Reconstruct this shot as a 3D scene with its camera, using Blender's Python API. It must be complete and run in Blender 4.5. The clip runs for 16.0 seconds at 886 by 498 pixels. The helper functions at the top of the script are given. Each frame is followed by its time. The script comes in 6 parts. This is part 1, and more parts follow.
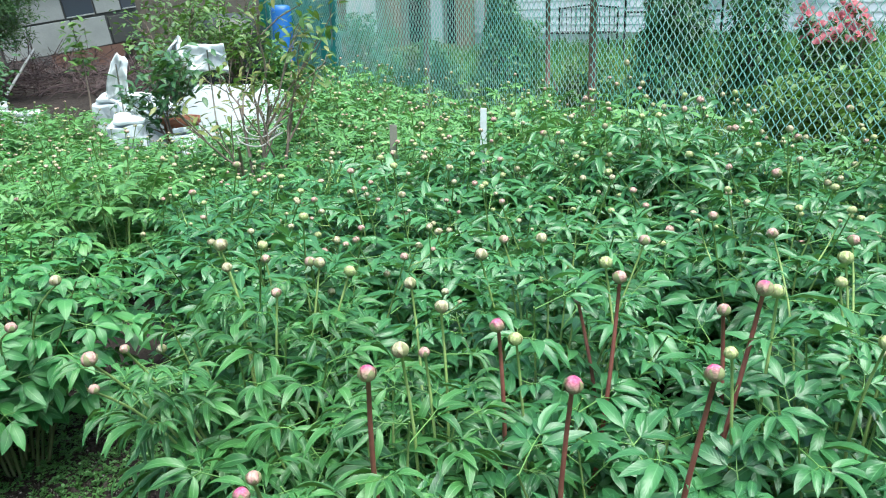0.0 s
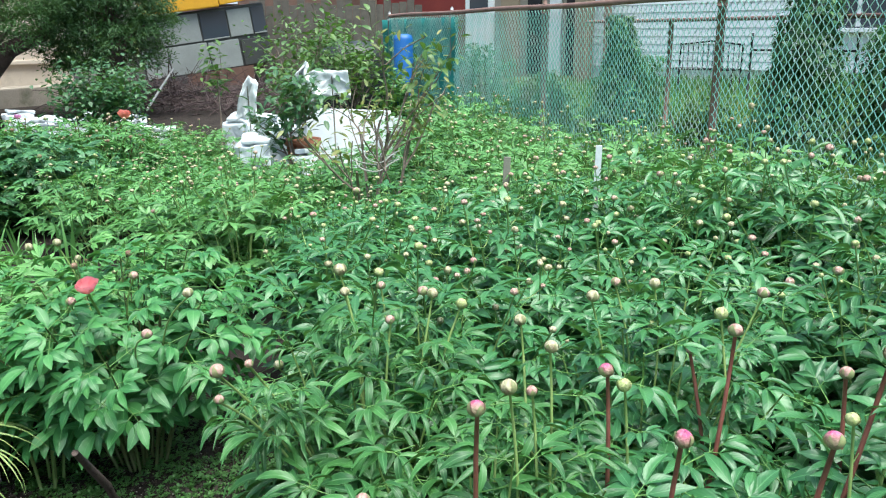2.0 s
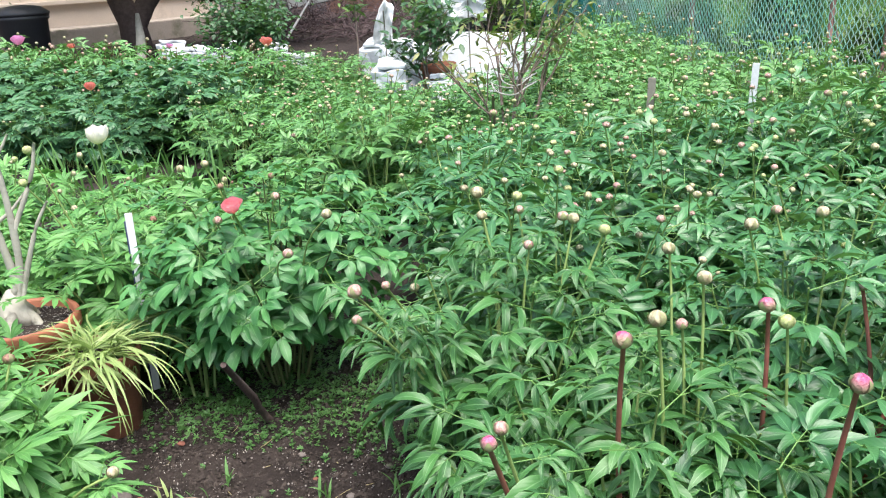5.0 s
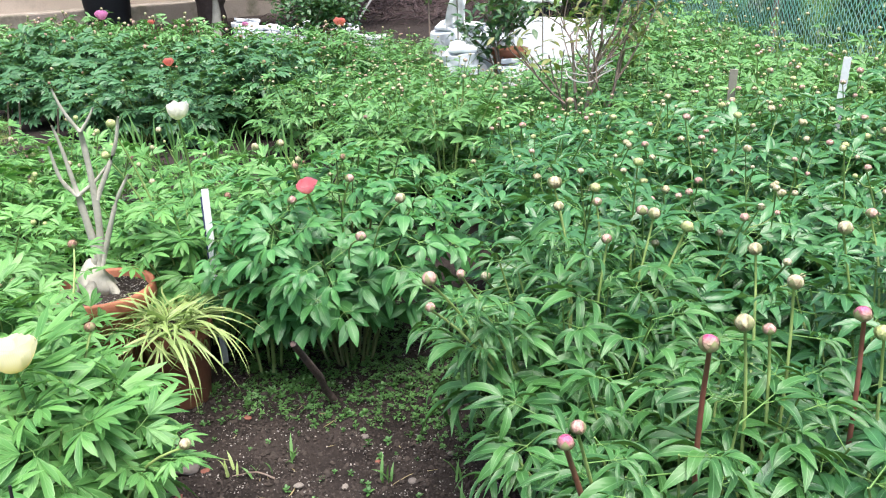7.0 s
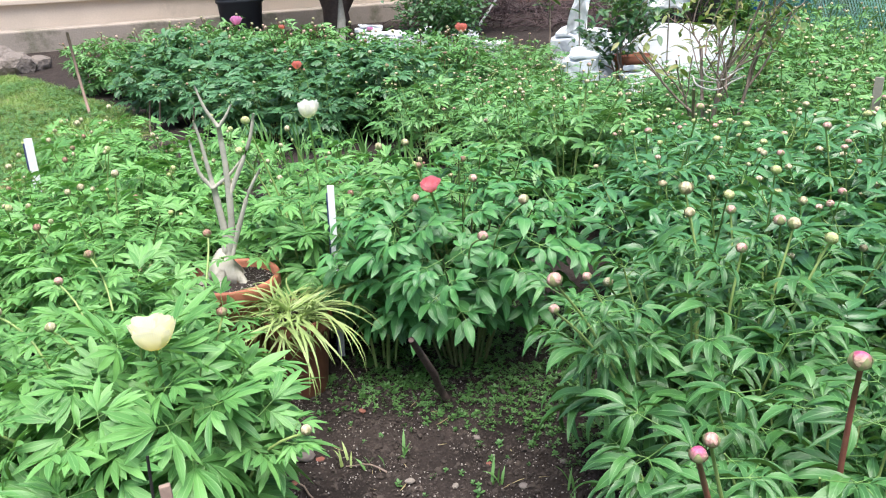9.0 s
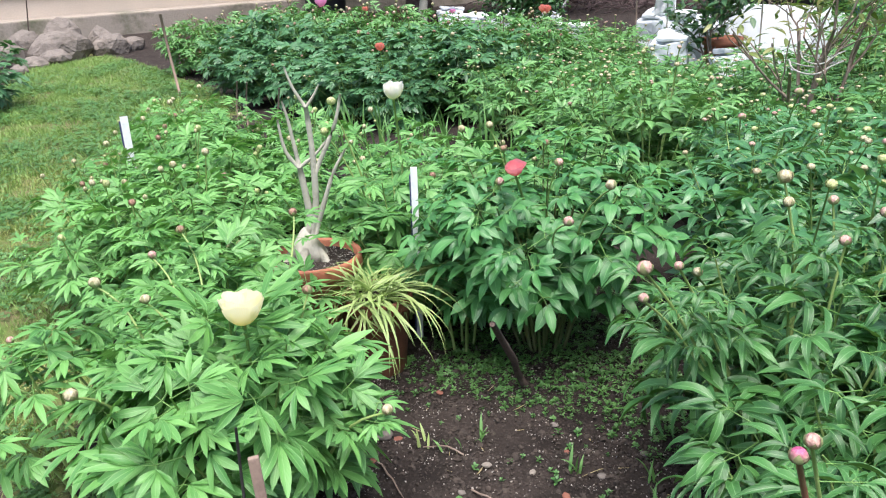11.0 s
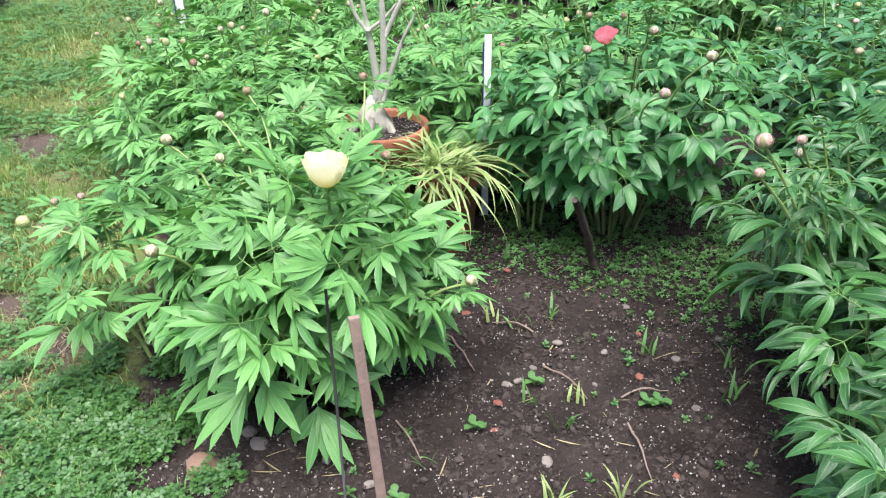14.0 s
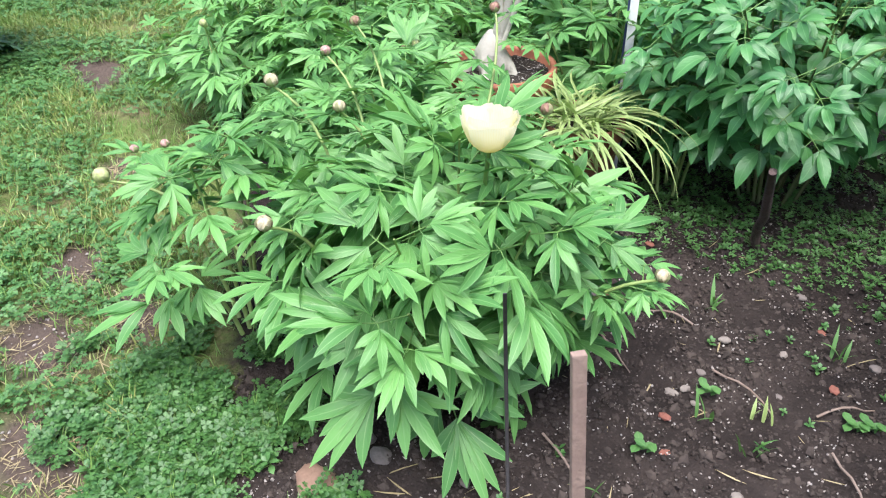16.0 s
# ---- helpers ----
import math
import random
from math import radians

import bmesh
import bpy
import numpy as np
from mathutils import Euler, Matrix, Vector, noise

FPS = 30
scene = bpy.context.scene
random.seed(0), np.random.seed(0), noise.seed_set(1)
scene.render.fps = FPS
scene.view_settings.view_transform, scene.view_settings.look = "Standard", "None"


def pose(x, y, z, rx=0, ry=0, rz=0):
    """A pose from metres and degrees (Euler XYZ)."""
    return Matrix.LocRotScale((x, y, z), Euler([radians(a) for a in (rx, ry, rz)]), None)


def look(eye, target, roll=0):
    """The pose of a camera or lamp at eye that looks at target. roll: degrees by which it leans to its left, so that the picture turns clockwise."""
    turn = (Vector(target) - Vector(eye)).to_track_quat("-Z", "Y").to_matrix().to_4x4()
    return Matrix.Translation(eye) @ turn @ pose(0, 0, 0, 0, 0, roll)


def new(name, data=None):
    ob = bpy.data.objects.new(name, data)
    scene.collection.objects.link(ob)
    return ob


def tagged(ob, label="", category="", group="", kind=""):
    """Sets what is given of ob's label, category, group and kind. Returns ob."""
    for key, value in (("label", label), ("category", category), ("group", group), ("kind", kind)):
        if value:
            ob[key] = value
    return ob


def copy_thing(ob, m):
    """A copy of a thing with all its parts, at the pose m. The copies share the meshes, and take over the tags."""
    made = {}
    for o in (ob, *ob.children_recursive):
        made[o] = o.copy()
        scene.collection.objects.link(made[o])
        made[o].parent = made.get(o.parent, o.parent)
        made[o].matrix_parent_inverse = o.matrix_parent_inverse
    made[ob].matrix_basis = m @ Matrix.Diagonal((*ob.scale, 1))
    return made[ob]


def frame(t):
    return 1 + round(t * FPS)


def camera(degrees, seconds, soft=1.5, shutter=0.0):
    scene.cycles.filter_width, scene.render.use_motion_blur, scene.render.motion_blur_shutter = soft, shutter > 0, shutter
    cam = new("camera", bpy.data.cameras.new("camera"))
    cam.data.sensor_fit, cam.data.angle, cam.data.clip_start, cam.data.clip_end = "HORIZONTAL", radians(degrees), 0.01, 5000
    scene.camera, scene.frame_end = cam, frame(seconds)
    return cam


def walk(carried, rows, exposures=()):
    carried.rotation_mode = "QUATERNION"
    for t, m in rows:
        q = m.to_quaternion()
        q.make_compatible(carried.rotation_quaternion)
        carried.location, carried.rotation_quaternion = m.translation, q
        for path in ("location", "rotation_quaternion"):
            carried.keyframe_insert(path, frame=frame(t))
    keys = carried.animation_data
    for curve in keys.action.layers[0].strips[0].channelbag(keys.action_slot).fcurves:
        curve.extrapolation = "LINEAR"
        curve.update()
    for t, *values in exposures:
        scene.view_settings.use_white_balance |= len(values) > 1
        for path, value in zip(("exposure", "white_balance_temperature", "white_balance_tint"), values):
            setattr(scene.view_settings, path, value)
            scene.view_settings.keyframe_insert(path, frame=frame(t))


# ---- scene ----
cam = camera(59.1, 16.0, soft=1.15)
PATH = [
    (0, (0.476, 0.352, 1.475), (0.202, 2.237, 0.864), -1.9),
    (0.5, (0.489, 0.295, 1.522), (0.151, 2.181, 0.947), -0.2),
    (1, (0.476, 0.312, 1.523), (0.076, 2.198, 0.99), -0.2),
    (1.5, (0.467, 0.323, 1.516), (0.003, 2.2, 1.003), -0.4),
    (2, (0.457, 0.317, 1.509), (-0.077, 2.167, 0.969), -0.5),
    (2.5, (0.446, 0.343, 1.502), (-0.158, 2.162, 0.928), -1.0),
    (3, (0.461, 0.329, 1.504), (-0.207, 2.116, 0.904), -1.6),
    (3.5, (0.433, 0.36, 1.482), (-0.254, 2.127, 0.845), -1.7),
    (4, (0.42, 0.37, 1.473), (-0.314, 2.106, 0.805), -2.0),
    (6.5, (0.389, 0.388, 1.474), (-0.541, 1.999, 0.738), -2.5),
    (7, (0.369, 0.383, 1.474), (-0.591, 1.976, 0.739), -1.9),
    (7.5, (0.367, 0.383, 1.459), (-0.643, 1.951, 0.735), -2.1),
    (8, (0.366, 0.377, 1.473), (-0.703, 1.901, 0.741), -2.7),
    (8.5, (0.351, 0.38, 1.464), (-0.79, 1.855, 0.741), -3.0),
    (9, (0.335, 0.365, 1.454), (-0.855, 1.808, 0.746), -2.5),
    (11.5, (0.3, 0.354, 1.447), (-1.058, 1.621, 0.703), -3.1),
    (12, (0.295, 0.348, 1.444), (-1.093, 1.58, 0.697), -2.7),
    (12.5, (0.294, 0.352, 1.443), (-1.101, 1.567, 0.682), -2.4),
    (13, (0.265, 0.333, 1.418), (-1.099, 1.55, 0.606), -2.5),
    (13.5, (0.225, 0.323, 1.394), (-1.098, 1.507, 0.473), -2.4),
    (14, (0.171, 0.298, 1.379), (-1.124, 1.454, 0.386), -1.9),
    (14.5, (0.099, 0.284, 1.357), (-1.179, 1.419, 0.32), -0.7),
    (15, (0.009, 0.271, 1.333), (-1.268, 1.387, 0.273), -0.1),
    (15.5, (-0.094, 0.291, 1.311), (-1.386, 1.346, 0.208), 0.1),
    (16, (-0.283, 0.346, 1.272), (-1.577, 1.368, 0.139), -1.5),
]
walk(cam, [(t, look(eye, target, roll)) for t, eye, target, roll in PATH], exposures=[(0.0, 0.95, 6000, 0), (1.5, 0.88, 6050, 0), (4.0, 0.97, 6400, 12), (6.5, 1.04, 6420, 14), (9.0, 0.95, 6370, 14), (12.3, 0.83, 6350, 15), (14.2, 1.01, 6200, 17), (16.0, 0.95, 6100, 17)])

# ---- daylight: bright overcast sky ----
world = bpy.data.worlds.new("sky")
scene.world = world
world.use_nodes = True
wn, wl = world.node_tree.nodes, world.node_tree.links
sky = wn.new("ShaderNodeTexSky")
sky.sky_type, sky.sun_disc = "NISHITA", False
SUN_EL, SUN_AZ = 74.0, 128.0
sky.sun_elevation, sky.sun_rotation = radians(SUN_EL), radians(SUN_AZ)
sky.dust_density, sky.ozone_density = 3.0, 0.6
wl.new(sky.outputs[0], wn["Background"].inputs[0])
wn["Background"].inputs[1].default_value = 0.135
sun = new("sun", bpy.data.lights.new("sun", "SUN"))
sun.data.energy, sun.data.angle, sun.data.color = 3.6, radians(58), (1.0, 0.965, 0.9)
sun.matrix_basis = look((0, 0, 0), (-math.sin(radians(SUN_AZ)) * math.cos(radians(SUN_EL)), -math.cos(radians(SUN_AZ)) * math.cos(radians(SUN_EL)), -math.sin(radians(SUN_EL))))
sun.location = (0, 0, 12)

# ---- materials ----
class Nodes:
    """A small wrapper round one node material."""
    def __init__(self, name):
        self.mat = bpy.data.materials.new(name)
        self.mat.use_nodes = True
        self.n, self.l = self.mat.node_tree.nodes, self.mat.node_tree.links
        self.bsdf, self.out = self.n["Principled BSDF"], self.n["Material Output"]

    def put(self, socket, value):
        if hasattr(value, "is_output"):
            self.l.new(value, socket)
        else:
            socket.default_value = value

    def node(self, kind, values=(), **props):
        nd = self.n.new(kind)
        for key, value in props.items():
            setattr(nd, key, value)
        for key, value in dict(values).items():
            self.put(nd.inputs[key], value)
        return nd

    def math(self, op, a, b=0.0, c=0.0):
        return self.node("ShaderNodeMath", {0: a, 1: b, 2: c}, operation=op).outputs[0]

    def mix(self, fac, a, b, blend="MIX"):
        nd = self.node("ShaderNodeMix", data_type="RGBA", blend_type=blend)
        self.put(nd.inputs[0], fac)
        self.put(nd.inputs[6], a if hasattr(a, "is_output") else (*a, 1))
        self.put(nd.inputs[7], b if hasattr(b, "is_output") else (*b, 1))
        return nd.outputs[2]

    def ramp(self, fac, lo, hi):
        return self.node("ShaderNodeMapRange", {0: fac, 1: lo, 2: hi}, clamp=True).outputs[0]

    def coords(self):
        return self.node("ShaderNodeTexCoord").outputs["Object"]

    def noise(self, scale, detail=5.0, rough=0.6, vec=None):
        return self.node("ShaderNodeTexNoise", {"Vector": vec or self.coords(), "Scale": scale, "Detail": detail, "Roughness": rough}).outputs[0]

    def bump(self, height, strength, distance=0.01):
        self.put(self.bsdf.inputs["Normal"], self.node("ShaderNodeBump", {"Height": height, "Strength": strength, "Distance": distance}).outputs[0])

    def set(self, **values):
        for key, value in values.items():
            self.put(self.bsdf.inputs[key.replace("_", " ").title()], value)
        return self


def surface(name, c1, c2, scale=8.0, rough=0.7, bump=0.3, fine=60.0, metal=0.0, spot=None, spot_scale=3.0, spot_at=(0.55, 0.7), dist=0.004):
    """Two tones at a large scale, grain at a fine one, and stains of a third colour."""
    m = Nodes(name)
    pos = m.coords()
    big, small = m.noise(scale, vec=pos), m.noise(fine, 4.0, vec=pos)
    colour = m.mix(m.ramp(big, 0.3, 0.7), c1, c2)
    colour = m.mix(m.math("MULTIPLY", m.ramp(small, 0.35, 0.75), 0.35), colour, tuple(0.55 * v for v in c1))
    if spot:
        colour = m.mix(m.ramp(m.noise(spot_scale, 6.0, 0.7, vec=pos), *spot_at), colour, spot)
    shade = m.node("ShaderNodeObjectInfo").outputs["Random"]
    colour = m.mix(m.math("MULTIPLY", shade, 0.18), colour, tuple(0.6 * v for v in c1))
    m.put(m.bsdf.inputs["Base Color"], colour)
    m.put(m.bsdf.inputs["Roughness"], m.math("MULTIPLY_ADD", small, 0.25, rough - 0.12))
    m.bsdf.inputs["Metallic"].default_value = metal
    if bump:
        m.bump(m.math("ADD", small, big), bump, dist)
    return m.mat


def leaf_material(name, dark, light, rib=(0.2, 0.33, 0.1), rim=None, gloss=0.4, through_light=0.2, spec=0.55):
    """A leaf: tones vary from leaflet to leaflet; UV gives midrib and side veins."""
    m = Nodes(name)
    uv = m.node("ShaderNodeSeparateXYZ", {0: m.node("ShaderNodeUVMap").outputs[0]})
    across = m.math("ABSOLUTE", m.math("SUBTRACT", uv.outputs[0], 0.5))
    island = m.node("ShaderNodeNewGeometry").outputs["Random Per Island"]
    own = m.node("ShaderNodeObjectInfo").outputs["Random"]
    tone = m.math("MULTIPLY_ADD", island, 0.65, m.math("MULTIPLY", own, 0.35))
    blotch = m.noise(9.0, 3.0)
    tone = m.math("ADD", tone, m.math("MULTIPLY_ADD", blotch, 0.5, -0.25))
    colour = m.mix(m.ramp(tone, 0.0, 1.0), dark, light)
    vein = m.math("SINE", m.math("MULTIPLY", m.math("SUBTRACT", uv.outputs[1], m.math("MULTIPLY", across, 0.55)), 52.0))
    colour = m.mix(m.math("MULTIPLY", m.ramp(vein, 0.6, 1.0), 0.07), colour, rib)
    colour = m.mix(m.math("MULTIPLY", m.ramp(across, 0.05, 0.015), 0.7), colour, rib)
    if rim:
        colour = m.mix(m.math("MULTIPLY", m.ramp(across, 0.42, 0.5), 0.42), colour, rim)
    m.put(m.bsdf.inputs["Base Color"], colour)
    m.bsdf.inputs["Roughness"].default_value = gloss
    m.bsdf.inputs["Specular IOR Level"].default_value = spec
    m.bump(m.math("ADD", m.math("MULTIPLY", vein, 0.5), m.math("MULTIPLY", m.noise(140.0, 2.0), 1.5)), 0.22, 0.001)
    trans = m.node("ShaderNodeBsdfTranslucent", {"Color": m.mix(0.6, colour, (0.16, 0.32, 0.03))})
    both = m.node("ShaderNodeMixShader", {0: through_light, 1: m.bsdf.outputs[0], 2: trans.outputs[0]})
    m.l.new(both.outputs[0], m.out.inputs[0])
    return m.mat


def petal_material(name, base, tip, streak, amount=0.35):
    m = Nodes(name)
    uv = m.node("ShaderNodeSeparateXYZ", {0: m.node("ShaderNodeUVMap").outputs[0]})
    colour = m.mix(m.ramp(uv.outputs[1], 0.1, 0.8), base, tip)
    lines = m.node("ShaderNodeTexWave", {"Vector": m.node("ShaderNodeUVMap").outputs[0], "Scale": 6.0, "Distortion": 4.0, "Detail": 2.0}).outputs[1]
    colour = m.mix(m.math("MULTIPLY", m.ramp(lines, 0.5, 1.0), amount), colour, streak)
    m.put(m.bsdf.inputs["Base Color"], colour)
    m.bsdf.inputs["Roughness"].default_value = 0.55
    m.bump(lines, 0.15, 0.001)
    trans = m.node("ShaderNodeBsdfTranslucent", {"Color": colour})
    both = m.node("ShaderNodeMixShader", {0: 0.45, 1: m.bsdf.outputs[0], 2: trans.outputs[0]})
    m.l.new(both.outputs[0], m.out.inputs[0])
    return m.mat


def bud_material(name, tones, flush, skirt=(0.45, 0.15)):
    """A closed bud: sepals green below, petals above, with streaks; every bud a little different."""
    m = Nodes(name)
    uv = m.node("ShaderNodeUVMap").outputs[0]
    sep = m.node("ShaderNodeSeparateXYZ", {0: uv})
    own = m.node("ShaderNodeObjectInfo").outputs["Random"]
    colour = m.mix(own, tones[0], tones[1])
    lines = m.node("ShaderNodeTexWave", {"Vector": uv, "Scale": 1.6, "Distortion": 9.0, "Detail": 3.0}).outputs[1]
    patch = m.noise(3.2, 4.0, 0.7)
    amount = m.math("MULTIPLY", m.ramp(patch, 0.42, 0.68), m.ramp(sep.outputs[1], 0.2, 0.75))
    colour = m.mix(amount, colour, flush)
    colour = m.mix(m.math("MULTIPLY", m.ramp(lines, 0.3, 0.0), 0.45), colour, tuple(0.6 * c for c in flush))
    colour = m.mix(m.math("MULTIPLY", m.ramp(sep.outputs[1], *skirt), 0.85), colour, tones[2])
    m.put(m.bsdf.inputs["Base Color"], colour)
    m.bsdf.inputs["Roughness"].default_value = 0.5
    m.bump(m.math("ADD", lines, patch), 0.3, 0.05)
    return m.mat


M = {}
M["field_leaf"] = leaf_material("peony leaf", (0.026, 0.115, 0.038), (0.088, 0.265, 0.085), rib=(0.15, 0.36, 0.14), gloss=0.33, spec=0.7)
M["curl_leaf"] = leaf_material("curled peony leaf", (0.023, 0.1, 0.028), (0.082, 0.245, 0.056), rib=(0.2, 0.4, 0.16), rim=(0.22, 0.42, 0.16))
M["coral_leaf"] = leaf_material("broad peony leaf", (0.035, 0.155, 0.045), (0.105, 0.31, 0.085), rib=(0.15, 0.37, 0.12))
M["itoh_leaf"] = leaf_material("lobed peony leaf", (0.066, 0.225, 0.053), (0.2, 0.465, 0.125), rib=(0.24, 0.46, 0.16), rim=(0.4, 0.6, 0.26), gloss=0.42, spec=0.5, through_light=0.28)
M["clover_leaf"] = leaf_material("clover leaf", (0.022, 0.09, 0.022), (0.09, 0.22, 0.048), rib=(0.14, 0.28, 0.09))
M["far_leaf"] = leaf_material("small peony leaf", (0.052, 0.17, 0.042), (0.15, 0.355, 0.1), rib=(0.22, 0.4, 0.15))
M["blue_leaf"] = leaf_material("bluish peony leaf", (0.036, 0.125, 0.054), (0.1, 0.265, 0.105), rib=(0.16, 0.32, 0.13))
M["shrub_leaf"] = leaf_material("shrub leaf", (0.035, 0.1, 0.025), (0.13, 0.24, 0.04))
M["rose_leaf"] = leaf_material("rose leaf", (0.03, 0.1, 0.04), (0.075, 0.18, 0.075))
M["bronze_leaf"] = leaf_material("young bronze leaf", (0.1, 0.16, 0.03), (0.21, 0.2, 0.05))
M["ivy_leaf"] = leaf_material("ivy leaf", (0.018, 0.075, 0.03), (0.06, 0.19, 0.06))
M["needle"] = leaf_material("conifer needle", (0.02, 0.07, 0.025), (0.06, 0.15, 0.04), gloss=0.6)
M["weed_leaf"] = leaf_material("weed leaf", (0.04, 0.145, 0.036), (0.13, 0.29, 0.08), rib=(0.16, 0.31, 0.09))
M["grass_blade"] = leaf_material("grass blade", (0.1, 0.22, 0.045), (0.3, 0.44, 0.12), rib=(0.2, 0.3, 0.08))
M["dry_blade"] = leaf_material("yellowing grass blade", (0.24, 0.27, 0.07), (0.42, 0.45, 0.16), rib=(0.3, 0.34, 0.12))
M["bank_blade"] = leaf_material("bank grass blade", (0.045, 0.15, 0.035), (0.1, 0.26, 0.06))
M["straw"] = leaf_material("dry straw", (0.3, 0.24, 0.12), (0.5, 0.42, 0.24), rib=(0.45, 0.36, 0.2))
M["iris_leaf"] = leaf_material("iris leaf", (0.07, 0.2, 0.05), (0.15, 0.32, 0.09), rib=(0.15, 0.28, 0.08))
M["striped_leaf"] = leaf_material("striped leaf", (0.19, 0.33, 0.08), (0.38, 0.47, 0.17), rib=(0.2, 0.34, 0.09), rim=(0.85, 0.8, 0.55))
M["green_stem"] = surface("green stem", (0.24, 0.36, 0.1), (0.33, 0.43, 0.15), 20, 0.5, 0.15)
# darker copy of the green stem: shade under the coral peony's leaves, as colour
M["shaded_stem"] = surface("shaded green stem", (0.1, 0.17, 0.05), (0.16, 0.15, 0.06), 16, 0.6, 0.15)
M["petiole"] = surface("leaf stalk", (0.12, 0.27, 0.06), (0.18, 0.34, 0.09), 20, 0.5, 0.1)
M["red_stem"] = surface("red stem", (0.19, 0.055, 0.045), (0.28, 0.11, 0.075), 16, 0.45, 0.15)
M["bud_cream"] = bud_material("cream bud", ((0.56, 0.52, 0.35), (0.46, 0.46, 0.26), (0.28, 0.36, 0.14)), (0.44, 0.33, 0.2))
M["bud_pink"] = bud_material("pink bud", ((0.56, 0.44, 0.32), (0.5, 0.34, 0.27), (0.3, 0.34, 0.14)), (0.46, 0.19, 0.2))
M["bud_magenta"] = bud_material("magenta bud", ((0.5, 0.06, 0.2), (0.42, 0.05, 0.16), (0.32, 0.3, 0.16)), (0.58, 0.2, 0.3), (0.85, 0.5))
M["bud_green"] = bud_material("green bud", ((0.43, 0.5, 0.19), (0.36, 0.45, 0.15), (0.24, 0.36, 0.1)), (0.52, 0.5, 0.28))
M["bud_brown"] = bud_material("brown bud", ((0.34, 0.2, 0.13), (0.28, 0.22, 0.11), (0.2, 0.2, 0.08)), (0.25, 0.1, 0.1))
M["sepal"] = surface("bud sepal", (0.27, 0.34, 0.13), (0.34, 0.27, 0.16), 2.5, 0.6, 0.2, 9, 0, (0.2, 0.1, 0.08), 3, (0.52, 0.7))
M["petal_yellow"] = petal_material("pale yellow petal", (0.94, 0.8, 0.32), (0.97, 0.94, 0.7), (0.95, 0.88, 0.55))
M["petal_white"] = petal_material("creamy white petal", (0.85, 0.86, 0.6), (0.93, 0.92, 0.84), (0.9, 0.88, 0.76))
M["petal_coral"] = petal_material("coral petal", (0.9, 0.42, 0.43), (0.88, 0.33, 0.37), (0.92, 0.58, 0.58))
M["petal_salmon"] = petal_material("salmon petal", (0.85, 0.4, 0.3), (0.85, 0.3, 0.24), (0.9, 0.5, 0.42))
M["petal_pink"] = petal_material("pink petal", (0.85, 0.42, 0.68), (0.82, 0.34, 0.62), (0.9, 0.62, 0.78))
M["stamen"] = surface("stamen", (0.8, 0.5, 0.06), (0.7, 0.4, 0.05), 40, 0.7, 0)

# ---- geometry helpers ----
class Geo:
    """Triangles gathered from many small pieces, for one mesh."""
    def __init__(self):
        self.v, self.f, self.uv, self.m, self.n = [], [], [], [], 0

    def add(self, piece, at=None, slot=None):
        v, f, uv, m = piece
        if at is not None:
            a = np.array(at)
            v = v @ a[:3, :3].T + a[:3, 3]
        self.v.append(v)
        self.f.append(f + self.n)
        self.uv.append(uv)
        self.m.append(m if slot is None else np.full(len(f), slot))
        self.n += len(v)
        return self

    def piece(self):
        return np.concatenate(self.v), np.concatenate(self.f), np.concatenate(self.uv), np.concatenate(self.m)

    def mesh(self, name, mats, smooth=True):
        v, f, uv, m = self.piece()
        me = bpy.data.meshes.new(name)
        me.vertices.add(len(v))
        me.vertices.foreach_set("co", v.astype(np.float32).ravel())
        me.loops.add(3 * len(f))
        me.loops.foreach_set("vertex_index", f.astype(np.int32).ravel())
        me.polygons.add(len(f))
        me.polygons.foreach_set("loop_start", np.arange(0, 3 * len(f), 3, dtype=np.int32))
        me.polygons.foreach_set("material_index", m.astype(np.int32))
        me.polygons.foreach_set("use_smooth", np.full(len(f), smooth))
        me.uv_layers.new(name="UVMap").data.foreach_set("uv", uv[f.ravel()].astype(np.float32).ravel())
        for mat in mats:
            me.materials.append(mat)
        me.update()
        me.validate()
        return me


def piece_of(v, f, uv=None, slot=0):
    v, f = np.array(v, float), np.array(f, int)
    return v, f, np.array(uv, float) if uv is not None else np.zeros((len(v), 2)), np.full(len(f), slot)


def turn(x=0, y=0, z=0, at=(0, 0, 0)):
    return np.array(pose(*at, x, y, z))


def tube(points, radii, sides=5, slot=0, cap=True):
    """A round bar along points."""
    p = np.array(points, float)
    r = np.broadcast_to(np.array(radii, float), len(p))
    t = np.gradient(p, axis=0)
    t /= np.linalg.norm(t, axis=1)[:, None] + 1e-9
    ref = np.where(np.abs(t[:, 2:3]) > 0.9, [[1.0, 0, 0]], [[0, 0, 1.0]])
    a = np.cross(t, ref)
    a /= np.linalg.norm(a, axis=1)[:, None]
    b = np.cross(t, a)
    th = np.arange(sides) / sides * 2 * np.pi
    ring = np.cos(th)[None, :, None] * a[:, None] + np.sin(th)[None, :, None] * b[:, None]
    v = (p[:, None] + ring * r[:, None, None]).reshape(-1, 3)
    uv = np.stack(np.meshgrid(np.arange(sides) / sides, np.linspace(0, 1, len(p))), -1).reshape(-1, 2)
    f = []
    for i in range(len(p) - 1):
        for j in range(sides):
            q, s = i * sides + j, i * sides + (j + 1) % sides
            f += [(q, s, s + sides), (q, s + sides, q + sides)]
    if cap:
        for base, flip in ((0, 1), ((len(p) - 1) * sides, 0)):
            for j in range(1, sides - 1):
                f.append((base, base + j + 1, base + j) if not flip else (base, base + j, base + j + 1))
    return piece_of(v, f, uv, slot)


